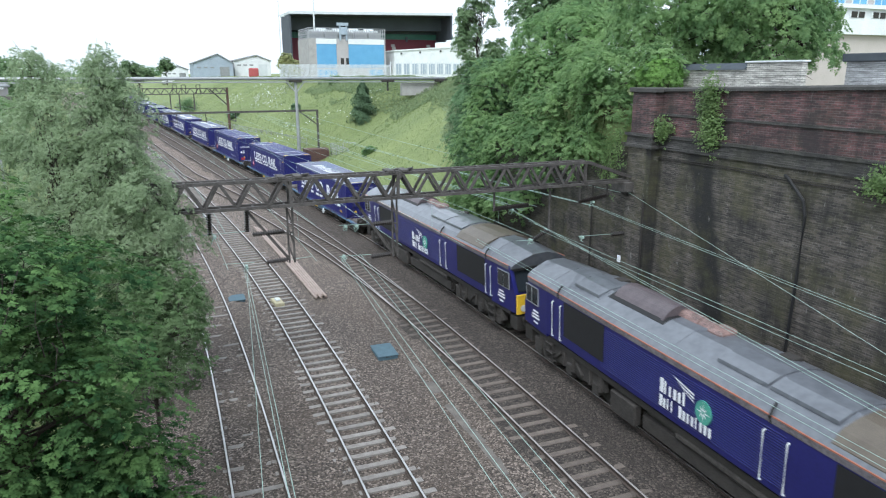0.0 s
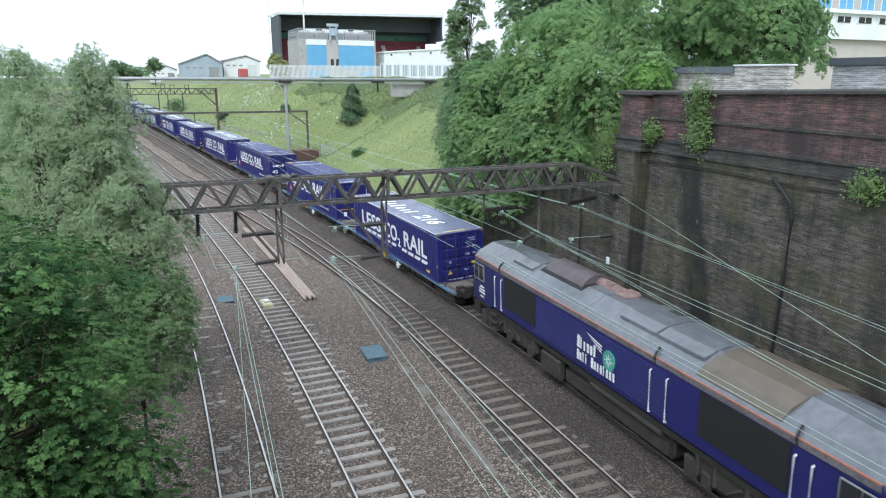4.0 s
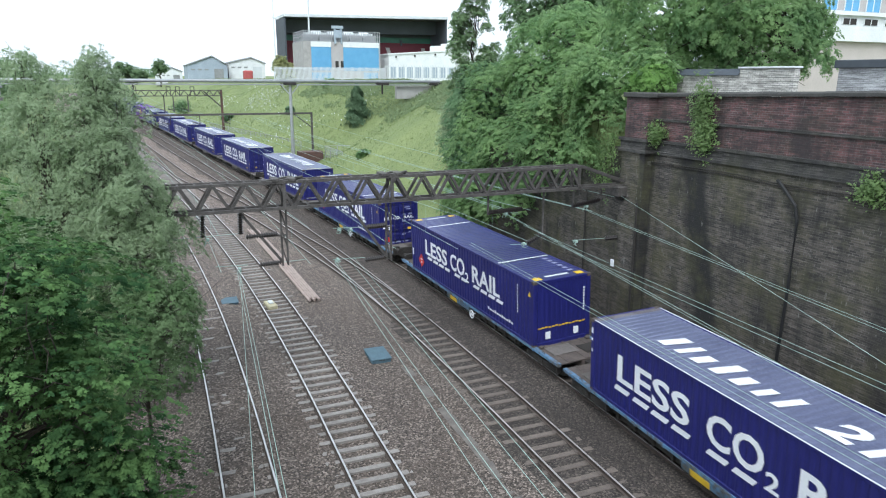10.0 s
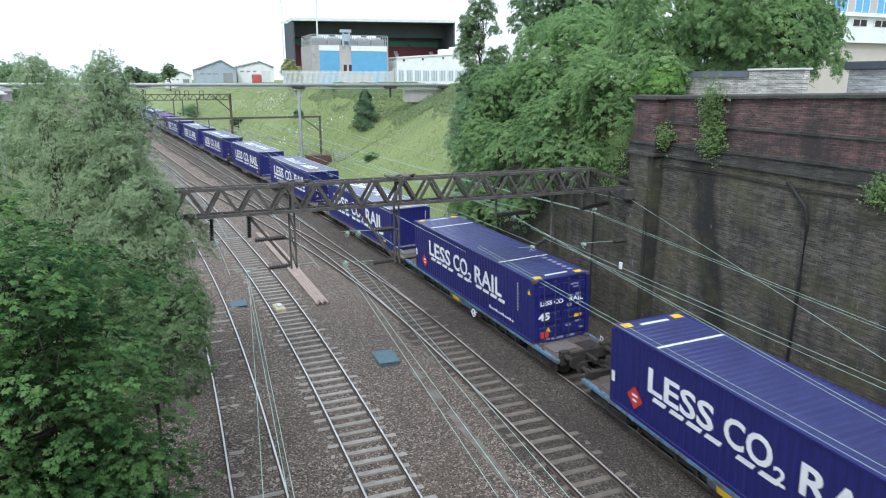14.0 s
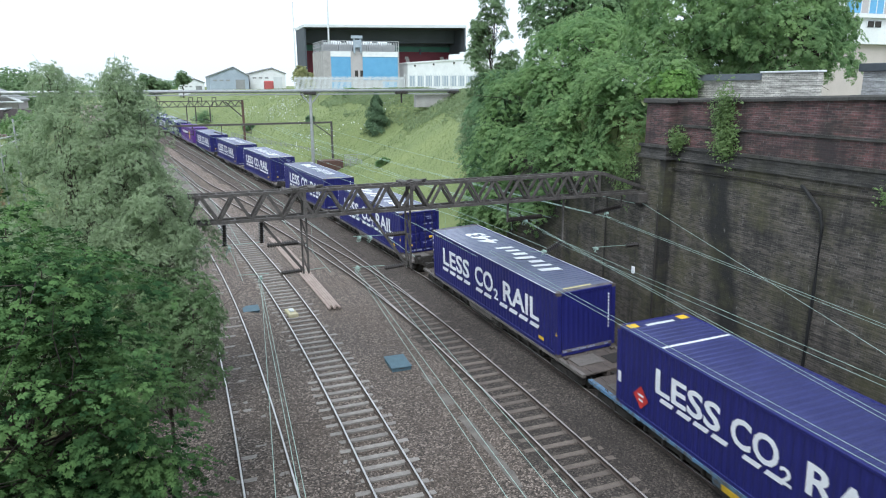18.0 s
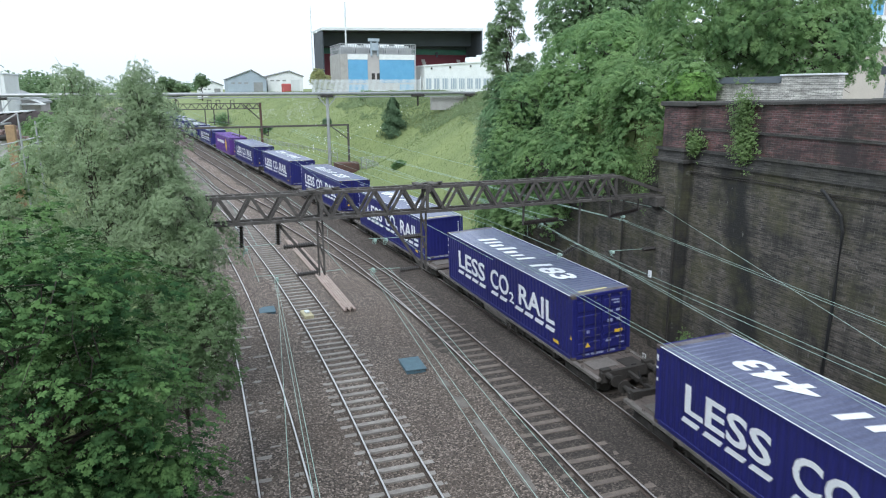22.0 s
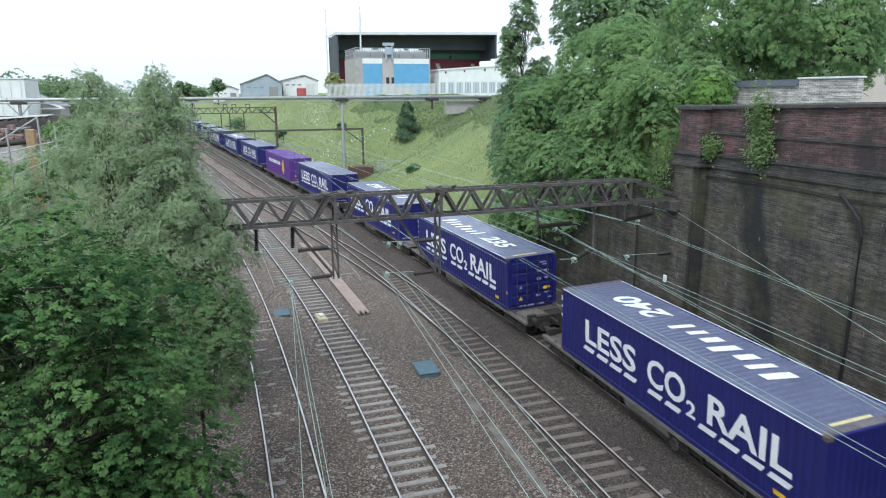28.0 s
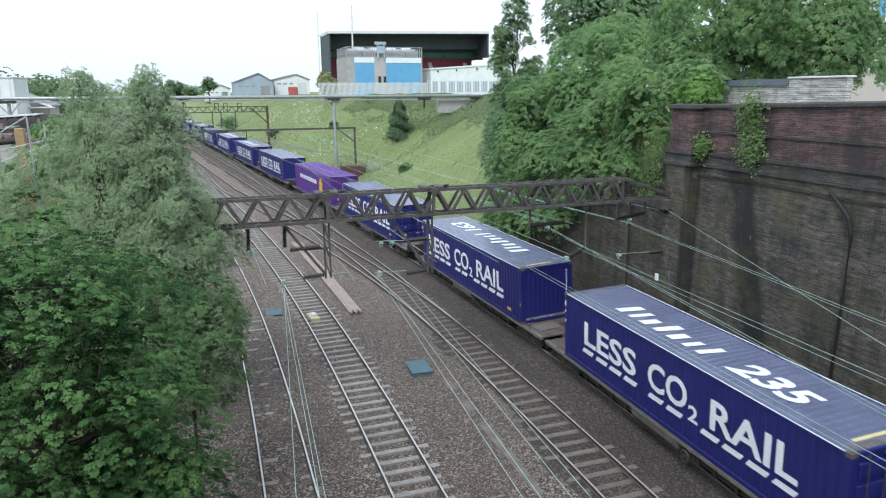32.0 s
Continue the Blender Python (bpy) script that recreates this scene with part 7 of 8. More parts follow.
        for s in (-1, 1):
            for z in (0.38, 0.7, 1.02):
                part("cab_step", shared("cab_step|%d%.2f" % (s, z), lambda bm: box(bm, s * 1.22 - 0.12, s * 1.22 + 0.1, -B + 1.95, -B + 2.5, z, z + 0.035), BOGIE), BOGIE, t).matrix_basis = q
            for y in (-B + 1.93, -B + 2.5):
                part("step_rail", shared("step_rail|%d%.2f" % (s, y), lambda bm: beam(bm, (s * 1.28, y, 0.34), (s * 1.28, y, 1.2), 0.03, 0.03), BOGIE), BOGIE, t).matrix_basis = q

    def sole(bm):
        box(bm, -1.24, 1.24, -B + 0.5, B - 0.5, 1.1, 1.3)

    part("underframe", shared("underframe", sole, UNDER), UNDER, t)

    def tank(bm):
        rbox(bm, -1.15, 1.15, -3.6, 2.5, 0.25, 0.95, 0.14, 2)
        for s in (-1, 1):
            tube(bm, (s * 1.14, -3.2, 0.98), (s * 1.14, 0.6, 0.98), 0.13, 10)
            rbox(bm, s * 1.15 - 0.15, s * 1.15 + 0.13, 2.6, 4.0, 0.3, 1.0, 0.04)

    part("fuel_tank", shared("fuel_tank", tank, BOGIE), BOGIE, t, "grimy fuel tank and air reservoirs")
    # emblem and plain bars where the owner's name stands
    for s in (-1, 1):
        row = [(0.01 + i * 0.205, w, 2.08, z) for i, (w, z) in enumerate(((0.16, 2.5), (0.07, 2.46), (0.09, 2.38), (0.13, 2.38), (0.12, 2.38), (0.09, 2.46)))]
        row += [(0.01 + i * 0.178, w, 1.66, z) for i, (w, z) in enumerate(((0.13, 2.0), (0.1, 1.93), (0.05, 1.98), (0.05, 2.0), (0.0, 0), (0.12, 2.0), (0.1, 1.93), (0.08, 1.93), (0.1, 1.93), (0.05, 1.98), (0.1, 1.93), (0.1, 1.93), (0.1, 1.93))) if w]
        for k, (d0, w, z0, z1) in enumerate(row):
            y0, y1 = s * (d0 - 1.3), s * (d0 + w - 1.3)
            part("name_bar", shared("loco_name_bar|%d%d" % (s, k), lambda bm: box(bm, s * 1.358 - 0.006, s * 1.358 + 0.006, min(y0, y1), max(y0, y1), z0, z1), WHITE), WHITE, t)

        def wing(bm):
            for k in range(3):
                v = [bm.verts.new((s * 1.36, s * (a - 1.3), z)) for a, z in ((0.55 + k * 0.22, 2.78 - k * 0.12), (1.5, 2.6 - k * 0.1), (1.52, 2.54 - k * 0.1), (0.8 + k * 0.22, 2.68 - k * 0.12))]
                bm.faces.new(v)

        part("wing_emblem", shared("wing_emblem|%d" % s, wing, WHITE), WHITE, t, "white winged emblem")
        part("round_emblem", shared("round_emblem|%d" % s, lambda bm: tube(bm, (s * 1.33, s * 0.6, 2.24), (s * 1.36, s * 0.6, 2.24), 0.33, 20), GREEN), GREEN, t, "round green emblem")

        def star(bm):
            for k in range(8):
                a = k * math.tau / 8
                r = 0.31 if k % 2 == 0 else 0.23
                v = [bm.verts.new((s * 1.364, s * 0.6 + math.cos(a + d) * q, 2.24 + math.sin(a + d) * q)) for d, q in ((0, r), (0.45, 0.06), (-0.45, 0.06))]
                bm.faces.new(v)

        part("star_emblem", shared("star_emblem|%d" % s, star, WHITE), WHITE, t)

        for e in (-1, 1):
            for z, w in ((1.93, 0.4), (1.8, 0.55), (1.68, 0.62), (1.5, 0.34)):
                c = e * (B - 1.15)
                part("cab_bar", shared("cab_bar|%d%d%.2f" % (s, e, z), lambda bm: box(bm, s * 1.318 - 0.008, s * 1.318 + 0.008, c - w / 2, c + w / 2, z, z + 0.065), WHITE), WHITE, t)
    return t


def widen(t, k, shift, up=1.0):
    """Broad stock: the bodies are k times as broad, up times as high, and stand a little towards the wall; the wheels keep the gauge."""
    for ob in t.children_recursive:
        if ob.name.startswith("wheelset"):
            continue
        m = ob.matrix_basis.copy()
        if abs(m[1][0]) < 1e-4 and abs(m[2][0]) < 1e-4 and ob.data.name not in WIDENED:
            WIDENED.add(ob.data.name)
            ob.data.transform(Matrix.Diagonal((k, 1, up, 1)))
        m[0][3] *= k
        m[2][3] *= up
        if ob.parent == t:
            m[0][3] += shift
        ob.matrix_basis = m


WIDENED = set()
CARS = []  # (thing, place behind the far end of the first box, height, leading or not)
for o, lab in ((-50.25, "leading dark blue diesel locomotive with a grey roof"), (-28.3, "second dark blue diesel locomotive with a yellow nose")):
    CARS.append((locomotive(lab), o, 0.0))
GAP_IN, GAP_OUT = 4.15, 5.55
plan = [("A", True, "216"), ("B", False, ""), ("B", True, ""), ("A", False, "443"), ("A", True, "183"), ("A", False, "240"), ("A", True, "235"), ("A", False, "163"), ("D", True, ""), ("P", True, ""), ("D", False, ""),
        ("A", True, "217"), ("A", False, "208"), ("D", True, ""), ("A", False, "230"), ("A", True, "225"), ("D", False, ""), ("A", True, "212"), ("A", False, "221"), ("D", True, "")]
place = -CL / 2
for i, (kind_of, near_door, num) in enumerate(plan):
    KIND[0] = "tall" if kind_of == "B" else "plain"
    if kind_of == "A":
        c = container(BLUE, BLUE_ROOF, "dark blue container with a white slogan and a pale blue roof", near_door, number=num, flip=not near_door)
    elif kind_of == "B":
        c = container(BLUE, BLUE_BRIGHT, "dark blue container with yellow corners and a red diamond", near_door, marks=True)
    elif kind_of == "P":
        c = container(PURPLE, PURPLE, "purple container with a yellow emblem", near_door, style="sunburst")
    else:
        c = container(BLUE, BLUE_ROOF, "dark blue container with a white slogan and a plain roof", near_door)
    CARS.append((c, place, 0.82 if i < 3 else 0.88))
    w = wagon(WAGON_BLUE if i < 3 else WAGON_BROWN, "low flat wagon with dirty blue side sills" if i < 3 else "low flat wagon of grimy grey steel", i % 2 == 0)
    CARS.append((w, place, 0.0))
    place += CL + (GAP_IN if i % 2 == 0 else GAP_OUT)
for c, o, z in CARS:
    up = 1.12 if c.name.startswith("diesel") else 0.95 if c.name.startswith("shipping") and not c["tall"] else 1.0
    widen(c, 1.13, 0.16, up)

# ---- buildings on the street behind the wall ----
def office():
    t = thing("office_block", "white office building with rows of windows", "building", pose(84.0, 70, 0))
    bm = bmesh.new()
    box(bm, 0, 40, 0, 15, 10, 34)
    part("wall", bm, WHITE_WALL, t, "white concrete walls")
    for r, (z0, z1) in enumerate(((19.2, 20.0), (21.0, 23.2), (24.8, 27.0), (28.6, 30.8))):
        for i in range(9):
            x = 1.0 + i * 4.3
            bm = bmesh.new()
            box(bm, x, x + 2.7, -0.1, 0.05, z0, z1)
            w = part("window", bm, BLUE_DOOR if r else UNDER, t, "blue glazed window" if r else "dark strip window")
            bm = bmesh.new()
            for a in (x - 0.1, x + 1.3, x + 2.7):
                box(bm, a, a + 0.1, -0.16, 0.02, z0, z1)
            part("window_frame", bm, WHITE_WALL, w)
            if r:
                bm = bmesh.new()
                box(bm, x + 2.85, x + 4.1, -0.08, 0.05, z0, z1)
                part("panel", bm, PANEL_BROWN, t, "brown infill panel")
    bm = bmesh.new()
    for z in (18.0, 20.4, 24.0, 27.8):
        box(bm, -0.5, 40, -0.5, 0, z, z + 0.5)
    part("ledge", bm, WHITE_WALL, t)


office()
bm = bmesh.new()
box(bm, 52.0, 95, 45, 55, 10, 15.1)
beige = part("annexe", bm, mat("beige_render", (0.48, 0.43, 0.40), (0.40, 0.36, 0.33), rough=0.9, scale=0.6, fine=10))
tagged(beige, "plain beige rendered annexe", "building")
bm = bmesh.new()
box(bm, 51.6, 95, 44.6, 55, 15.1, 16.4)
tagged(part("annexe_roof", bm, WHITE_WALL), "deep white roof edge", "roof")
gb = thing("brick_garage", "low grey brick garage with a dark flat roof", "building")
bm = bmesh.new()
box(bm, 27.0, 36, 10, 21.0, 10.2, 12.25)
part("wall", bm, BRICK_GREY, gb)
bm = bmesh.new()
rbox(bm, 26.85, 36, 9.8, 21.15, 12.25, 12.58, 0.03)
part("roof", bm, STAND_DARK, gb, "dark roof edge")
ww = thing("white_wall", "white painted brick wall with a dark slate strip", "wall")
bm = bmesh.new()
box(bm, 22.5, 22.8, 19.35, 22.0, 10.2, 12.2)
box(bm, 22.5, 22.8, 22.0, 26.0, 10.2, 11.93)
part("brickwork", bm, BRICK_WHITE, ww)
bm = bmesh.new()
rbox(bm, 22.42, 22.9, 19.3, 22.05, 12.2, 12.27, 0.015)
part("coping", bm, PALE, ww)
bm = bmesh.new()
prism(bm, [(22.4, 11.93), (22.9, 11.93), (22.85, 12.2), (22.6, 12.2)], 22.0, 26.05)
part("slate_strip", bm, STAND_DARK, ww, "dark slate strip")
bm = bmesh.new()
box(bm, 20.6, 60, -40, 27, 10.2, 10.45)
tagged(part("pavement", bm, CONCRETE), "grey street surface behind the wall", "pavement", kind="structure")

# ---- fittings on the wall ----
bm = bmesh.new()
pipe(bm, [(19.92, 17.25, 8.35), (19.88, 17.1, 8.3), (19.86, 16.7, 7.95), (19.86, 16.34, 7.6), (19.86, 16.2, 7.1), (19.86, 16.2, 5.0), (19.86, 16.26, 2.5), (19.86, 16.34, -0.3)], 0.06, 8)
tagged(part("drainpipe", bm, BLACK), "dark bent drainpipe down the brick wall", "drainpipe")
bm = bmesh.new()
rbox(bm, 19.93, 20.0, 25.95 - 0.1 - 0.9, 25.95 + 0.1 - 0.9, 3.1, 3.42, 0.01)
tag = part("wall_sign", bm, WHITE)
tag.location = (-0.45, 0.6, 0)
tagged(tag, "small white plate on the wall", "sign")
bm = bmesh.new()
rbox(bm, 19.9, 20.01, 12.1, 12.9, 0.9, 1.5, 0.02)
tagged(part("wall_cabinet", bm, RUST), "small rusty plate on the wall", "plate")
cable = bmesh.new()
for z, y0, y1 in ((8.28, -30, 24.0), (8.2, -30, 24.0)):
    pipe(cable, [(19.96, y0 + (y1 - y0) * i / 24, z - 0.05 * math.sin(i * 1.9)) for i in range(25)], 0.018, 5)
tagged(part("wall_cable", cable, UNDER), "black cables along the wall", "cable")
for y in (28.6, 24.15):
    bm = bmesh.new()
    tube(bm, (19.5 if y < 26 else 19.9, y, -0.3), (19.5 if y < 26 else 19.9, y, 6.4), 0.05, 8)
    tagged(part("wall_conduit", bm, UNDER), "dark upright conduit on the wall", "conduit")


def creeper(y, z, ry, rz, n, seed, x=19.9, label="green creeper growing out of the wall"):
    rng = np.random.default_rng(seed)
    t = thing("creeper", label, "plant", pose(x, y, z))
    bm = bmesh.new()
    for _ in range(5):
        limb(bm, (0.1, 0, rz * 0.4), (-0.15, rng.normal() * ry * 0.6, -rz * rng.uniform(0.2, 1)), 0.02, 0.006, rng, 4, 0.06)
    part("stem", bm, BARK, t)
    c = rng.normal(size=(n // 14, 3)) * np.array([0.12, ry * 0.5, rz * 0.5])
    p = (c[:, None, :] + rng.normal(size=(len(c), 14, 3)) * np.array([0.1, 0.13, 0.12])).reshape(-1, 3)
    p[:, 0] = -np.abs(p[:, 0])
    o = np.tile(np.array([-1.0, 0, 0.3]), (len(p), 1))
    part("leaves", leaf_mesh("leaves", p, o, 0.1, LEAF_IVY, rng), LEAF_IVY, t)


creeper(21.0, 10.45, 0.46, 1.1, 2600, 51)
creeper(20.75, 9.6, 0.42, 0.6, 1200, 52)
creeper(23.6, 9.45, 0.5, 0.42, 1100, 53)
creeper(13.7, 8.6, 0.36, 0.45, 900, 54)
creeper(26.3, 8.6, 0.5, 1.4, 900, 55, 19.55)
creeper(22.8, 0.5, 0.5, 0.9, 900, 57, 19.6, "green weed at the foot of the wall")
creeper(27.4, 7.6, 0.9, 1.2, 1000, 56, 19.9)
tree("ivy_bush", "bright green bush over the end of the parapet", (21.6, 25.6, 10.4), (21.6, 25.6, 11.6), lobes(77, 21.2, 26.0, 11.6, 0.8, 0.9, 0.6, 8, 0.62, 34), 7, 0.34, 0.12, LEAF_FRESH, 78, trunk=0.04, aspect=0.5, flat=0.35, shoots=8)

# ---- beside the tracks ----
def cover(x, y, rz, w, d, mt, label):
    t = thing("trackside_box", label, "trackside box", pose(x, y, -0.22, 0, 0, rz))
    bm = bmesh.new()
    rbox(bm, -w / 2, w / 2, -d / 2, d / 2, -0.2, 0.1, 0.02)
    part("body", bm, mt, t)
    bm = bmesh.new()
    rbox(bm, -w / 2 - 0.04, w / 2 + 0.04, -d / 2 - 0.04, d / 2 + 0.04, 0.1, 0.14, 0.012)
    li = part("lid", bm, mt, t, "faded blue lid")
    bm = bmesh.new()
    pipe(bm, [(-0.12, -d / 2 - 0.05, 0.1), (-0.12, -d / 2 - 0.09, 0.1), (0.12, -d / 2 - 0.09, 0.1), (0.12, -d / 2 - 0.05, 0.1)], 0.012, 5)
    part("handle", bm, UNDER, li)


cover(8.2, 26.95, -2, 0.85, 1.35, BOX_BLUE, "low blue-grey cover on the ballast")
cover(2.9, 37.0, 0, 0.8, 1.0, BOX_BLUE, "low blue-grey cover on the ballast")
cover(6.5, 59.0, 0, 0.9, 1.2, BOX_BLUE, "low blue-grey cover on the ballast")
cover(5.0, 84.0, 0, 0.9, 1.2, UNDER, "low dark cover on the ballast")
cover(9.9, 62.0, 0, 0.9, 1.2, BOX_BLUE, "low blue-grey cover on the ballast")
yb = thing("battery_box", "pale yellow box between the rails", "box", pose(4.85, 35.3, -0.2, 0, 0, 6))
bm = bmesh.new()
rbox(bm, -0.25, 0.25, -0.55, 0.55, 0, 0.24, 0.04)
part("body", bm, DULL_YEL, yb)
bm = bmesh.new()
rbox(bm, -0.12, 0.12, -0.2, 0.2, 0.24, 0.34, 0.03)
part("lid", bm, PALE, yb)
for i in range(5):
    x0 = i * 0.17
    bm = bmesh.new()
    path = [(6.12 + x0, 55.0 - (i % 3) * 0.4, -0.12), (6.62 + x0 * 0.9, 44.5, -0.13), (6.95 + x0 * 0.82, 35.4 + (i % 2) * 0.35, -0.12)]
    pipe(bm, path, 0.07, 8)
    tagged(part("spare_rail", bm, TUBE_PINK), "pinkish rusty spare rail lying on the ballast", "rail", group="spare rails beside the track")
# a dark ledge for cables along the foot of the wall
lg = thing("cable_ledge", "dark concrete cable ledge along the foot of the wall", "cable ledge", kind="structure")
bm = bmesh.new()
rbox(bm, 18.15, 18.35, -1.48, 1.48, -0.5, 0.86, 0.015)
rbox(bm, 18.05, 18.75, -1.48, 1.48, 0.8, 0.9, 0.015)
ledge_me = mesh_of("ledge_slab", bm, UNDER)
for i in range(9):
    part("ledge_slab", ledge_me, UNDER, lg).location = (0.0, -6 + i * 3.0, 0)
for y in (12.6, 17.4):
    bm = bmesh.new()
    pipe(bm, [(18.25, y, 0.88), (18.25, y, 1.25), (18.25, y + 0.1, 1.36), (18.25, y + 0.2, 1.36), (18.25, y + 0.3, 1.25), (18.25, y + 0.3, 0.88)], 0.022, 6)
    tagged(part("hoop_rail", bm, STEEL_LT), "small bent pale hoop on the cable ledge", "rail")
# cable route with concrete lids between the lines
TROUGH = mat("worn_trough_concrete", (0.17, 0.15, 0.135), (0.10, 0.09, 0.08), rough=0.9, scale=2, fine=30)
tr = thing("cable_trough", "grey cable trough let into the ballast", "cable trough", kind="structure")
bm = bmesh.new()
rbox(bm, -0.19, 0.19, -0.49, 0.49, -0.3, -0.19, 0.012)
lid = mesh_of("trough_lid", bm, TROUGH)
for i in range(24):
    y = 2.0 + i
    part("trough_lid", lid, TROUGH, tr).matrix_basis = pose(line_x(y) - 6.05 + 0.012 * (i % 3), y, -0.085 + 0.01 * (i % 2), 0, 0, -math.degrees(math.atan(line_slope(y))))

# ---- the far side of the line: rusty tank, mesh fence ----
rt = thing("rusty_skip", "rust-brown steel container beside the far portal", "skip")
bm = bmesh.new()
rbox(bm, 18.3, 21.6, 95.3, 97.5, -0.7, 1.5, 0.04)
part("body", bm, CORTEN, rt)
bm = bmesh.new()
for i in range(8):
    box(bm, 18.35 + i * 0.44, 18.47 + i * 0.44, 95.22, 95.3, -0.5, 1.45)
part("ribs", bm, CORTEN, rt)
mf = thing("mesh_fence", "grey mesh fence round the lineside equipment", "fence")
for a, b in (((21.8, 95.0), (25.2, 94.5)), ((25.2, 94.5), (25.6, 86.0)), ((21.8, 95.0), (22.2, 87.0)), ((20.0, 103), (10.5, 150.0))):
    n = max(2, int(math.dist(a, b) / 2.5))
    for i in range(n + 1):
        x, y = a[0] + (b[0] - a[0]) * i / n, a[1] + (b[1] - a[1]) * i / n
        bm = bmesh.new()
        tube(bm, (x, y, -0.7), (x, y, 2.3), 0.05, 6)
        part("post", bm, STEEL_LT, mf)
    bm = bmesh.new()
    for z in (0.3, 0.9, 1.6, 2.3):
        beam(bm, (*a, z), (*b, z), 0.04, 0.05)
    part("rail", bm, STEEL_LT, mf)
    bm = bmesh.new()
    for i in range(int(math.dist(a, b) / 0.35)):
        q = i * 0.35 / math.dist(a, b)
        x, y = a[0] + (b[0] - a[0]) * q, a[1] + (b[1] - a[1]) * q
        beam(bm, (x, y, -0.5), (x, y, 2.3), 0.018, 0.018)
    tagged(part("wire_mesh", bm, STEEL_LT, mf), kind="stuff")

# ---- rough grass, brambles and flowers on the bank ----
rng = np.random.default_rng(90)


def scatter(n, x0, x1, y0, y1, keep, size, material, name, label, lift, aspect, tall):
    p = np.stack([rng.uniform(x0, x1, n), rng.uniform(y0, y1, n), np.zeros(n)], axis=1)
    ok = np.array([keep(a, b) for a, b in p[:, :2]])
    p = p[ok]
    p[:, 2] = [bank_height(a, b) + 0.25 * noise.noise((a * 0.3, b * 0.3, 0)) + 0.5 * noise.noise((a * 0.07, b * 0.07, 3)) for a, b in p[:, :2]]
    p[:, 2] += lift * rng.uniform(0.2, 1.0, len(p))
    o = rng.normal(size=p.shape) * np.array([1, 1, 0.2])
    ob = part(name, leaf_mesh(name, p, o, size, material, rng, -tall, aspect, 0.1), material)
    return tagged(ob, label, "grass", kind="stuff")


def on_bank(a, b):
    toe = line_x(b) + 6.9
    return a > toe


scatter(46000, 18, 46, 46, 122, on_bank, 0.23, BLADES, "bank_grass", "long bright green grass on the bank", 0.18, 0.14, 2.0)
scatter(24000, 4, 46, 98, 215, on_bank, 0.36, BLADES, "bank_grass", "long bright green grass on the far bank", 0.2, 0.16, 2.0)
scatter(52000, 26, 44, 58, 135, lambda a, b: on_bank(a, b) and noise.noise((a * 0.3, b * 0.12, 9)) * 0.7 + noise.noise((a * 0.9, b * 0.5, 2)) * 0.35 + (a - line_x(b) - 21.0) * 0.13 > 0.1, 0.25, BLADES_DULL, "brambles", "dull green brambles on the upper bank", 0.6, 0.55, 0.0)
scatter(1300, 14, 27, 122, 178, lambda a, b: on_bank(a, b) and noise.noise((a * 0.16, b * 0.07, 4)) > 0.12, 0.16, WHITE, "white_flowers", "dense drift of white flowers on the upper bank", 0.5, 0.8, 0.0)
scatter(900, 15, 36, 100, 190, lambda a, b: on_bank(a, b) and noise.noise((a * 0.12, b * 0.05, 4)) > 0.3, 0.22, WHITE, "white_flowers", "drifts of white flowers in the grass", 0.5, 0.8, 0.0)
for sx, sy, sr, sm in ((30.5, 128, 1.3, LEAF_WALL), (22.5, 124, 0.8, LEAF_SPRUCE), (14.0, 150, 1.4, LEAF_MID), (23.2, 80.5, 0.7, LEAF_WALL), (7.0, 190, 3.0, LEAF_MID)):
    z = bank_height(sx, sy)
    tree("bank_bush", "small dark bush on the grass bank", (sx, sy, z), (sx, sy, z + sr), lobes(int(sx * 10), sx, sy, z + sr * 0.6, sr, sr, sr * 0.5, 5, sr * 0.6, 40), 16, sr * 0.18, 0.25, sm, int(sy), trunk=0.06)

for i, (sx, sy, sr) in enumerate(((-8.5, 33, 1.9), (-10.5, 38, 1.9), (-13, 42, 2.0), (-7.4, 42, 2.2), (-11, 51, 1.6), (-15, 52, 1.6), (-18, 47, 2.0), (-7.0, 55, 2.2), (-9.5, 28, 2.0), (-11.5, 70, 2.4), (-14, 78, 2.4))):
    z = bank_height(sx, sy)
    tree("yard_bush", "green bush on the edge of the yard", (sx, sy, z), (sx, sy, z + sr), lobes(300 + i, sx, sy, z + sr * 0.35, sr, sr, sr * 0.7, 9, sr * 0.5, 60), 22, sr * 0.12, 0.16, LEAF_BIRCH if i % 2 else LEAF_WALL, 310 + i, trunk=0.08)

# ---- the yard beyond the birches ----
ys = thing("yard_shed", "white metal shed in the yard behind the trees", "shed", pose(-32.0, 104, 0))
bm = bmesh.new()
box(bm, 0, 9.3, 0, 8, 5.5, 13.8)
part("wall", bm, WHITE_WALL, ys)
for i in range(8):
    bm = bmesh.new()
    box(bm, 0.4 + i * 1.2, 0.5 + i * 1.2, -0.05, 0, 6, 13.7)
    part("seam", bm, PALE, ys)
bm = bmesh.new()
rbox(bm, -0.15, 9.4, -0.12, 8.1, 13.75, 13.95, 0.03)
part("roof_edge", bm, PALE, ys)
yh = thing("yard_house", "low brick house with white roof edges in the yard", "house", pose(-26.0, 112, 0))
bm = bmesh.new()
prism(bm, [(0, 5.5), (5.6, 5.5), (5.6, 10.0), (0, 12.4)], 0, 7)
part("wall", bm, PANEL_BROWN, yh)
bm = bmesh.new()
prism(bm, [(-0.3, 12.5), (5.9, 9.9), (5.9, 10.15), (-0.3, 12.8)], -0.3, 7.2)
part("roof", bm, ROOF_GREY, yh, "sloping grey roof")
bm = bmesh.new()
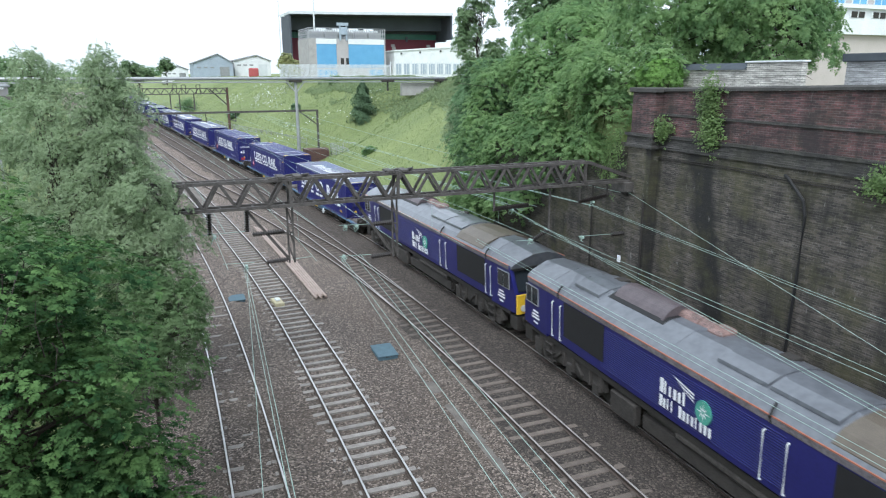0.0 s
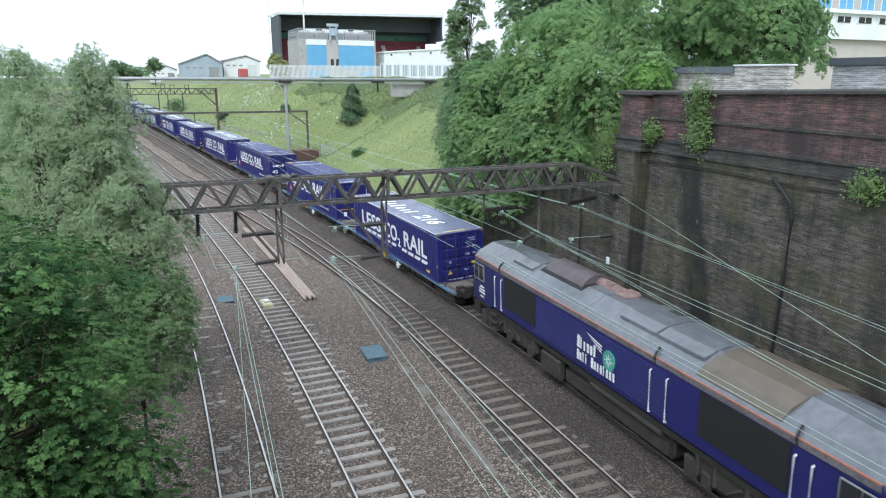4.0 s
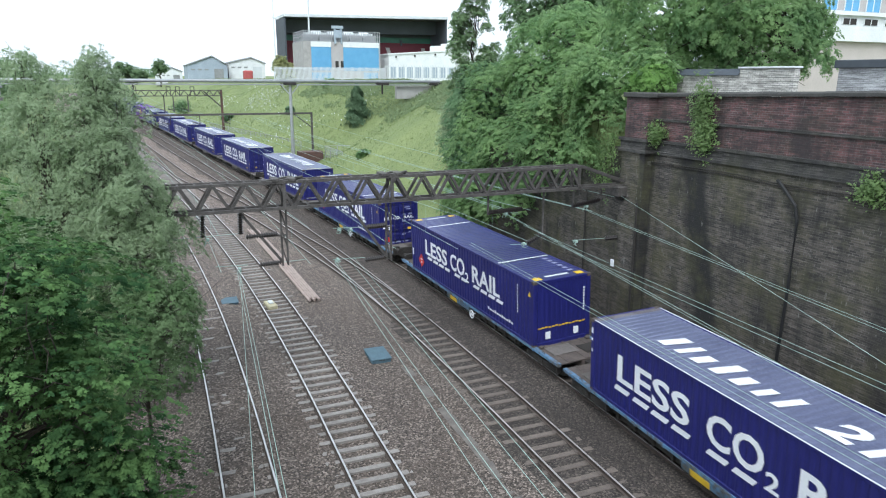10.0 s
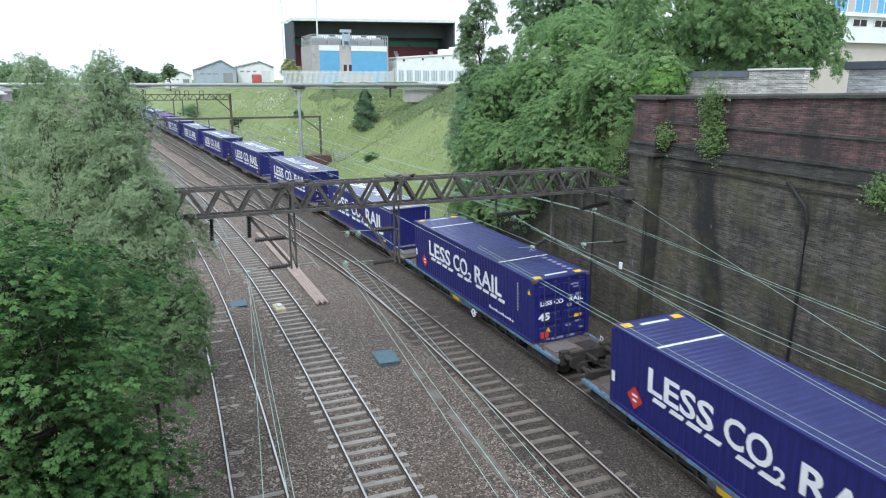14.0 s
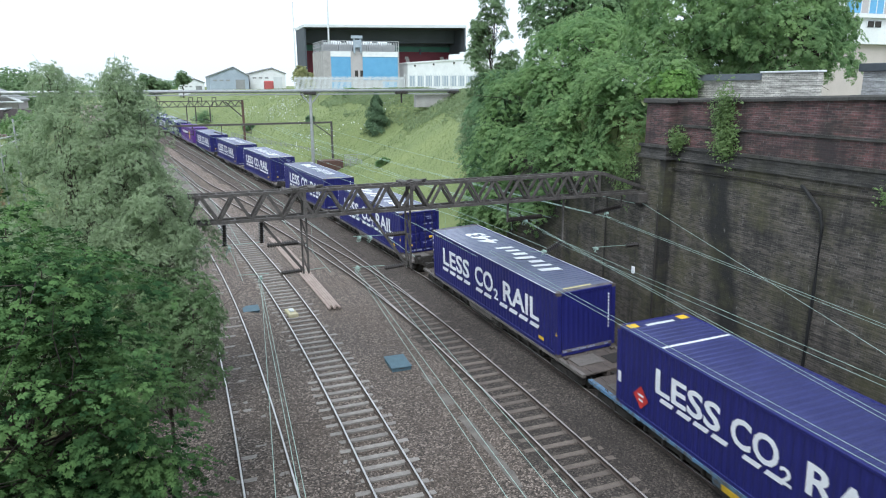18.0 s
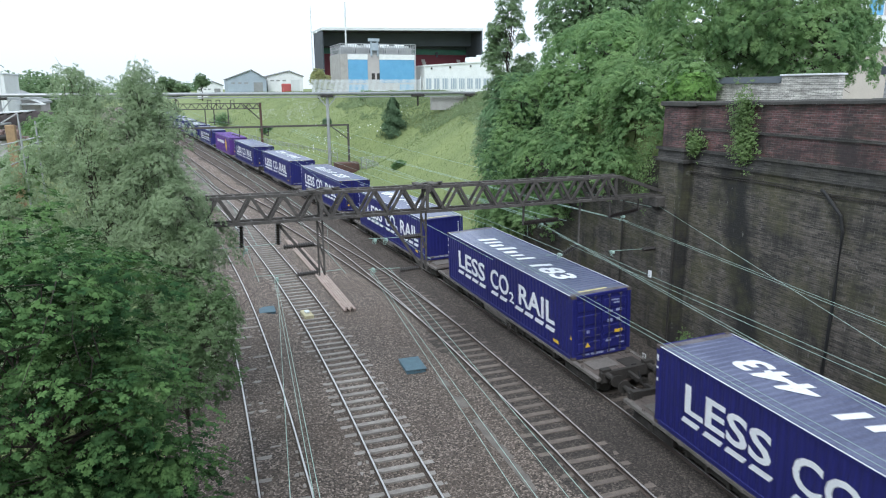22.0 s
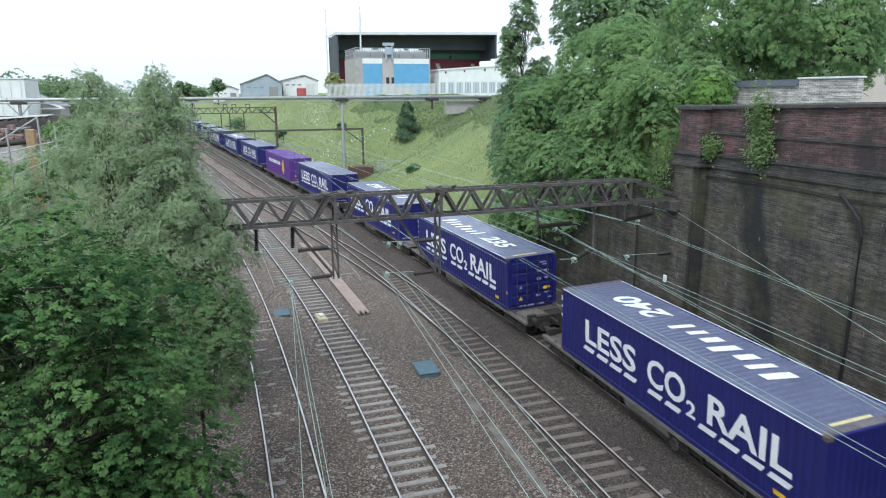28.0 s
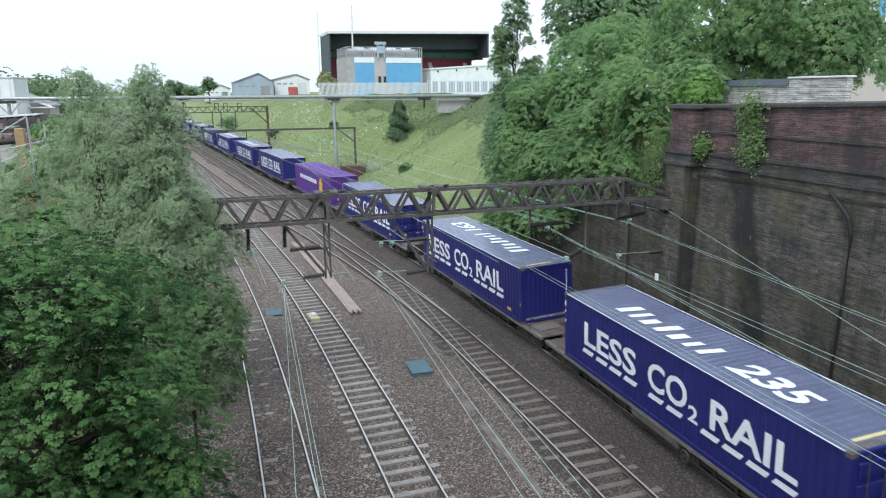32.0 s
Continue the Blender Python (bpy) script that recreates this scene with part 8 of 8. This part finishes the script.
prism(bm, [(-0.3, 12.45), (6.0, 9.8), (6.0, 10.1), (-0.3, 12.75)], -0.45, -0.3)
part("bargeboard", bm, WHITE_WALL, yh, "white bargeboard")
bm = bmesh.new()
rbox(bm, 0.2, 6.4, -1.2, -0.4, 9.75, 9.95, 0.03)
part("porch_roof", bm, WHITE_WALL, yh)
for x0, x1, y0, z, m in ((-23.5, -17.3, 88.0, 9.45, PALE), (-25.0, -18.5, 82.0, 8.3, ROOF_GREY)):
    cn = thing("yard_canopy", "pale sheet canopy on posts in the yard", "canopy")
    bm = bmesh.new()
    prism(bm, [(x0, z - 0.35), (x1, z), (x1, z + 0.14), (x0, z - 0.2)], y0, y0 + 3.2)
    part("roof", bm, m, cn)
    for i in range(7):
        bm = bmesh.new()
        x = x0 + 0.3 + i * (x1 - x0 - 0.6) / 6
        beam(bm, (x, y0, z - 0.2 - 0.35 * (x1 - x) / (x1 - x0)), (x, y0 + 3.2, z - 0.1 - 0.35 * (x1 - x) / (x1 - x0)), 0.1, 0.14)
        part("rafter", bm, STEEL, cn)
    for x in (x0 + 0.4, (x0 + x1) / 2, x1 - 0.3):
        bm = bmesh.new()
        beam(bm, (x, y0 + 0.2, 4.5), (x, y0 + 0.2, z - 0.1), 0.16, 0.16)
        part("post", bm, STEEL, cn)
yw = thing("yard_wall", "brown brick wall with a dark opening in the yard", "wall")
bm = bmesh.new()
box(bm, -26, -15.6, 92.0, 92.4, 4.5, 9.4)
part("brickwork", bm, RUST, yw)
bm = bmesh.new()
box(bm, -17.4, -16.2, 91.9, 92.0, 5.0, 8.6)
part("opening", bm, UNDER, yw)
rng = np.random.default_rng(71)
heap = bmesh.new()
for i in range(160):
    x, y, z = -14.6 + rng.normal() * 1.0, 60 + rng.normal() * 0.5, 8.1 + abs(rng.normal()) * 0.4
    s = rng.uniform(0.12, 0.3)
    rbox(heap, x - s, x + s, y - s, y + s, z - s * 0.6, z + s * 0.6, 0.03)
tagged(part("brick_rubble", heap, COPPER), "heap of reddish brick rubble in the yard", "rubble", kind="stuff")
bm = bmesh.new()
box(bm, -18, -12.8, 59, 61.5, 4.5, 8.2)
tagged(part("rubble_bay", bm, CONCRETE), "low concrete bay below the rubble", "bay")
bm = bmesh.new()
rbox(bm, -10.1, -9.62, 44.8, 45.2, 3.0, 9.88, 0.03)
tagged(part("timber_post", bm, mat("weathered_timber", (0.38, 0.26, 0.14), (0.25, 0.17, 0.1), rough=0.9, scale=4)), "thick weathered timber post", "post")
bm = bmesh.new()
tube(bm, (-16.5, 46.4, 8.4), (-10.25, 46.0, 9.15), 0.17, 12)
tube(bm, (-10.4, 46.0, 9.13), (-10.1, 46.0, 9.17), 0.22, 12)
tagged(part("waste_pipe", bm, UNDER), "dark flanged pipe beside the timber post", "pipe")
rl = thing("yard_railing", "grey tube railings on the edge of the yard", "railing")
for x, z in ((-10.8, 9.9), (-9.2, 10.5), (-8.4, 10.1), (-12.4, 9.4), (-14.0, 9.2)):
    bm = bmesh.new()
    tube(bm, (x, 44, 3.0), (x, 44, z), 0.055, 6)
    part("post", bm, STEEL_LT, rl)
for a, b in (((-14, 7.6), (-9.2, 10.55)), ((-14, 8.0), (-8.0, 9.3)), ((-14, 6.9), (-8.2, 9.0)), ((-13, 6.3), (-8.4, 8.4))):
    bm = bmesh.new()
    tube(bm, (a[0], 44, a[1]), (b[0], 44, b[1]), 0.04, 6)
    part("rail", bm, STEEL_LT, rl)

# ---- sleepers, one by one near the bridge, joined further off ----
for name, (look_of, pitch, near) in TRACK_LOOK.items():
    t, me = TRACK_OBS[name], SLEEPER_MESH[look_of]
    y0 = 10.0
    n_near = int((near - y0) / pitch) if name != "loop" else 0
    y0 = near if name == "loop" else y0
    for i in range(n_near):
        y = y0 + i * pitch
        part("sleeper", me, None, t).matrix_basis = track_pose(name, y) @ pose(0.02 * math.sin(i * 7.1), 0, 0.006 * math.sin(i * 3.3), 0, 0, 0.8 * math.sin(i * 5.7))
    src = [tuple(v.co) for v in me.vertices]
    idx = [tuple(p.vertices) for p in me.polygons]
    V, F = [], []
    ylist = [y0 - (i + 1) * pitch for i in range(80) if name != "loop"] + [y0 + (n_near + i) * pitch for i in range(int((330 - near) / pitch))]
    for y in ylist:
        m, b = track_pose(name, y), len(V)
        V += [tuple(m @ Vector(v)) for v in src]
        F += [tuple(b + i for i in f) for f in idx]
    far = bpy.data.meshes.new("far_sleepers")
    far.from_pydata(V, [], F)
    far.materials.append(me.materials[0])
    tagged(part("far_sleepers", far, None, t), kind="stuff")

# ---- what moves ----
# where the far end of the first box is, along the line, at these seconds
RUN_T = (0.0, 6.0, 9.0, 13.0, 19.0, 23.0, 28.0, 32.0)
RUN_Y = (64.3, 37.05, 23.35, 5.2, -23.0, -42.7, -67.5, -87.3)


RUN = np.polynomial.Polynomial.fit(RUN_T, RUN_Y, 3)


def car_pose(y, z):
    return pose(line_x(y), y, rise(y), math.degrees(math.atan((rise(y + 5) - rise(y - 5)) / 10)), -cant(y), -math.degrees(math.atan(line_slope(y)))) @ pose(0, 0, z)


def motions():
    times = [float(i) for i in range(0, 33)]
    for ob, off, z in CARS:
        walk(ob, [(t, car_pose(float(RUN(t)) + off, z)) for t in times])
    # the wheels of the locomotives and of the wagons that come near turn as they roll
    start = float(RUN(0))
    for ob, radius, along in WHEELS[:48]:
        rows = []
        for i in range(321):
            t = i * 0.1
            turn = (start - float(RUN(t))) / radius
            rows.append((t, Matrix.Translation((0, along, radius)) @ Matrix.Rotation(turn, 4, "X")))
        walk(ob, rows)


motions()
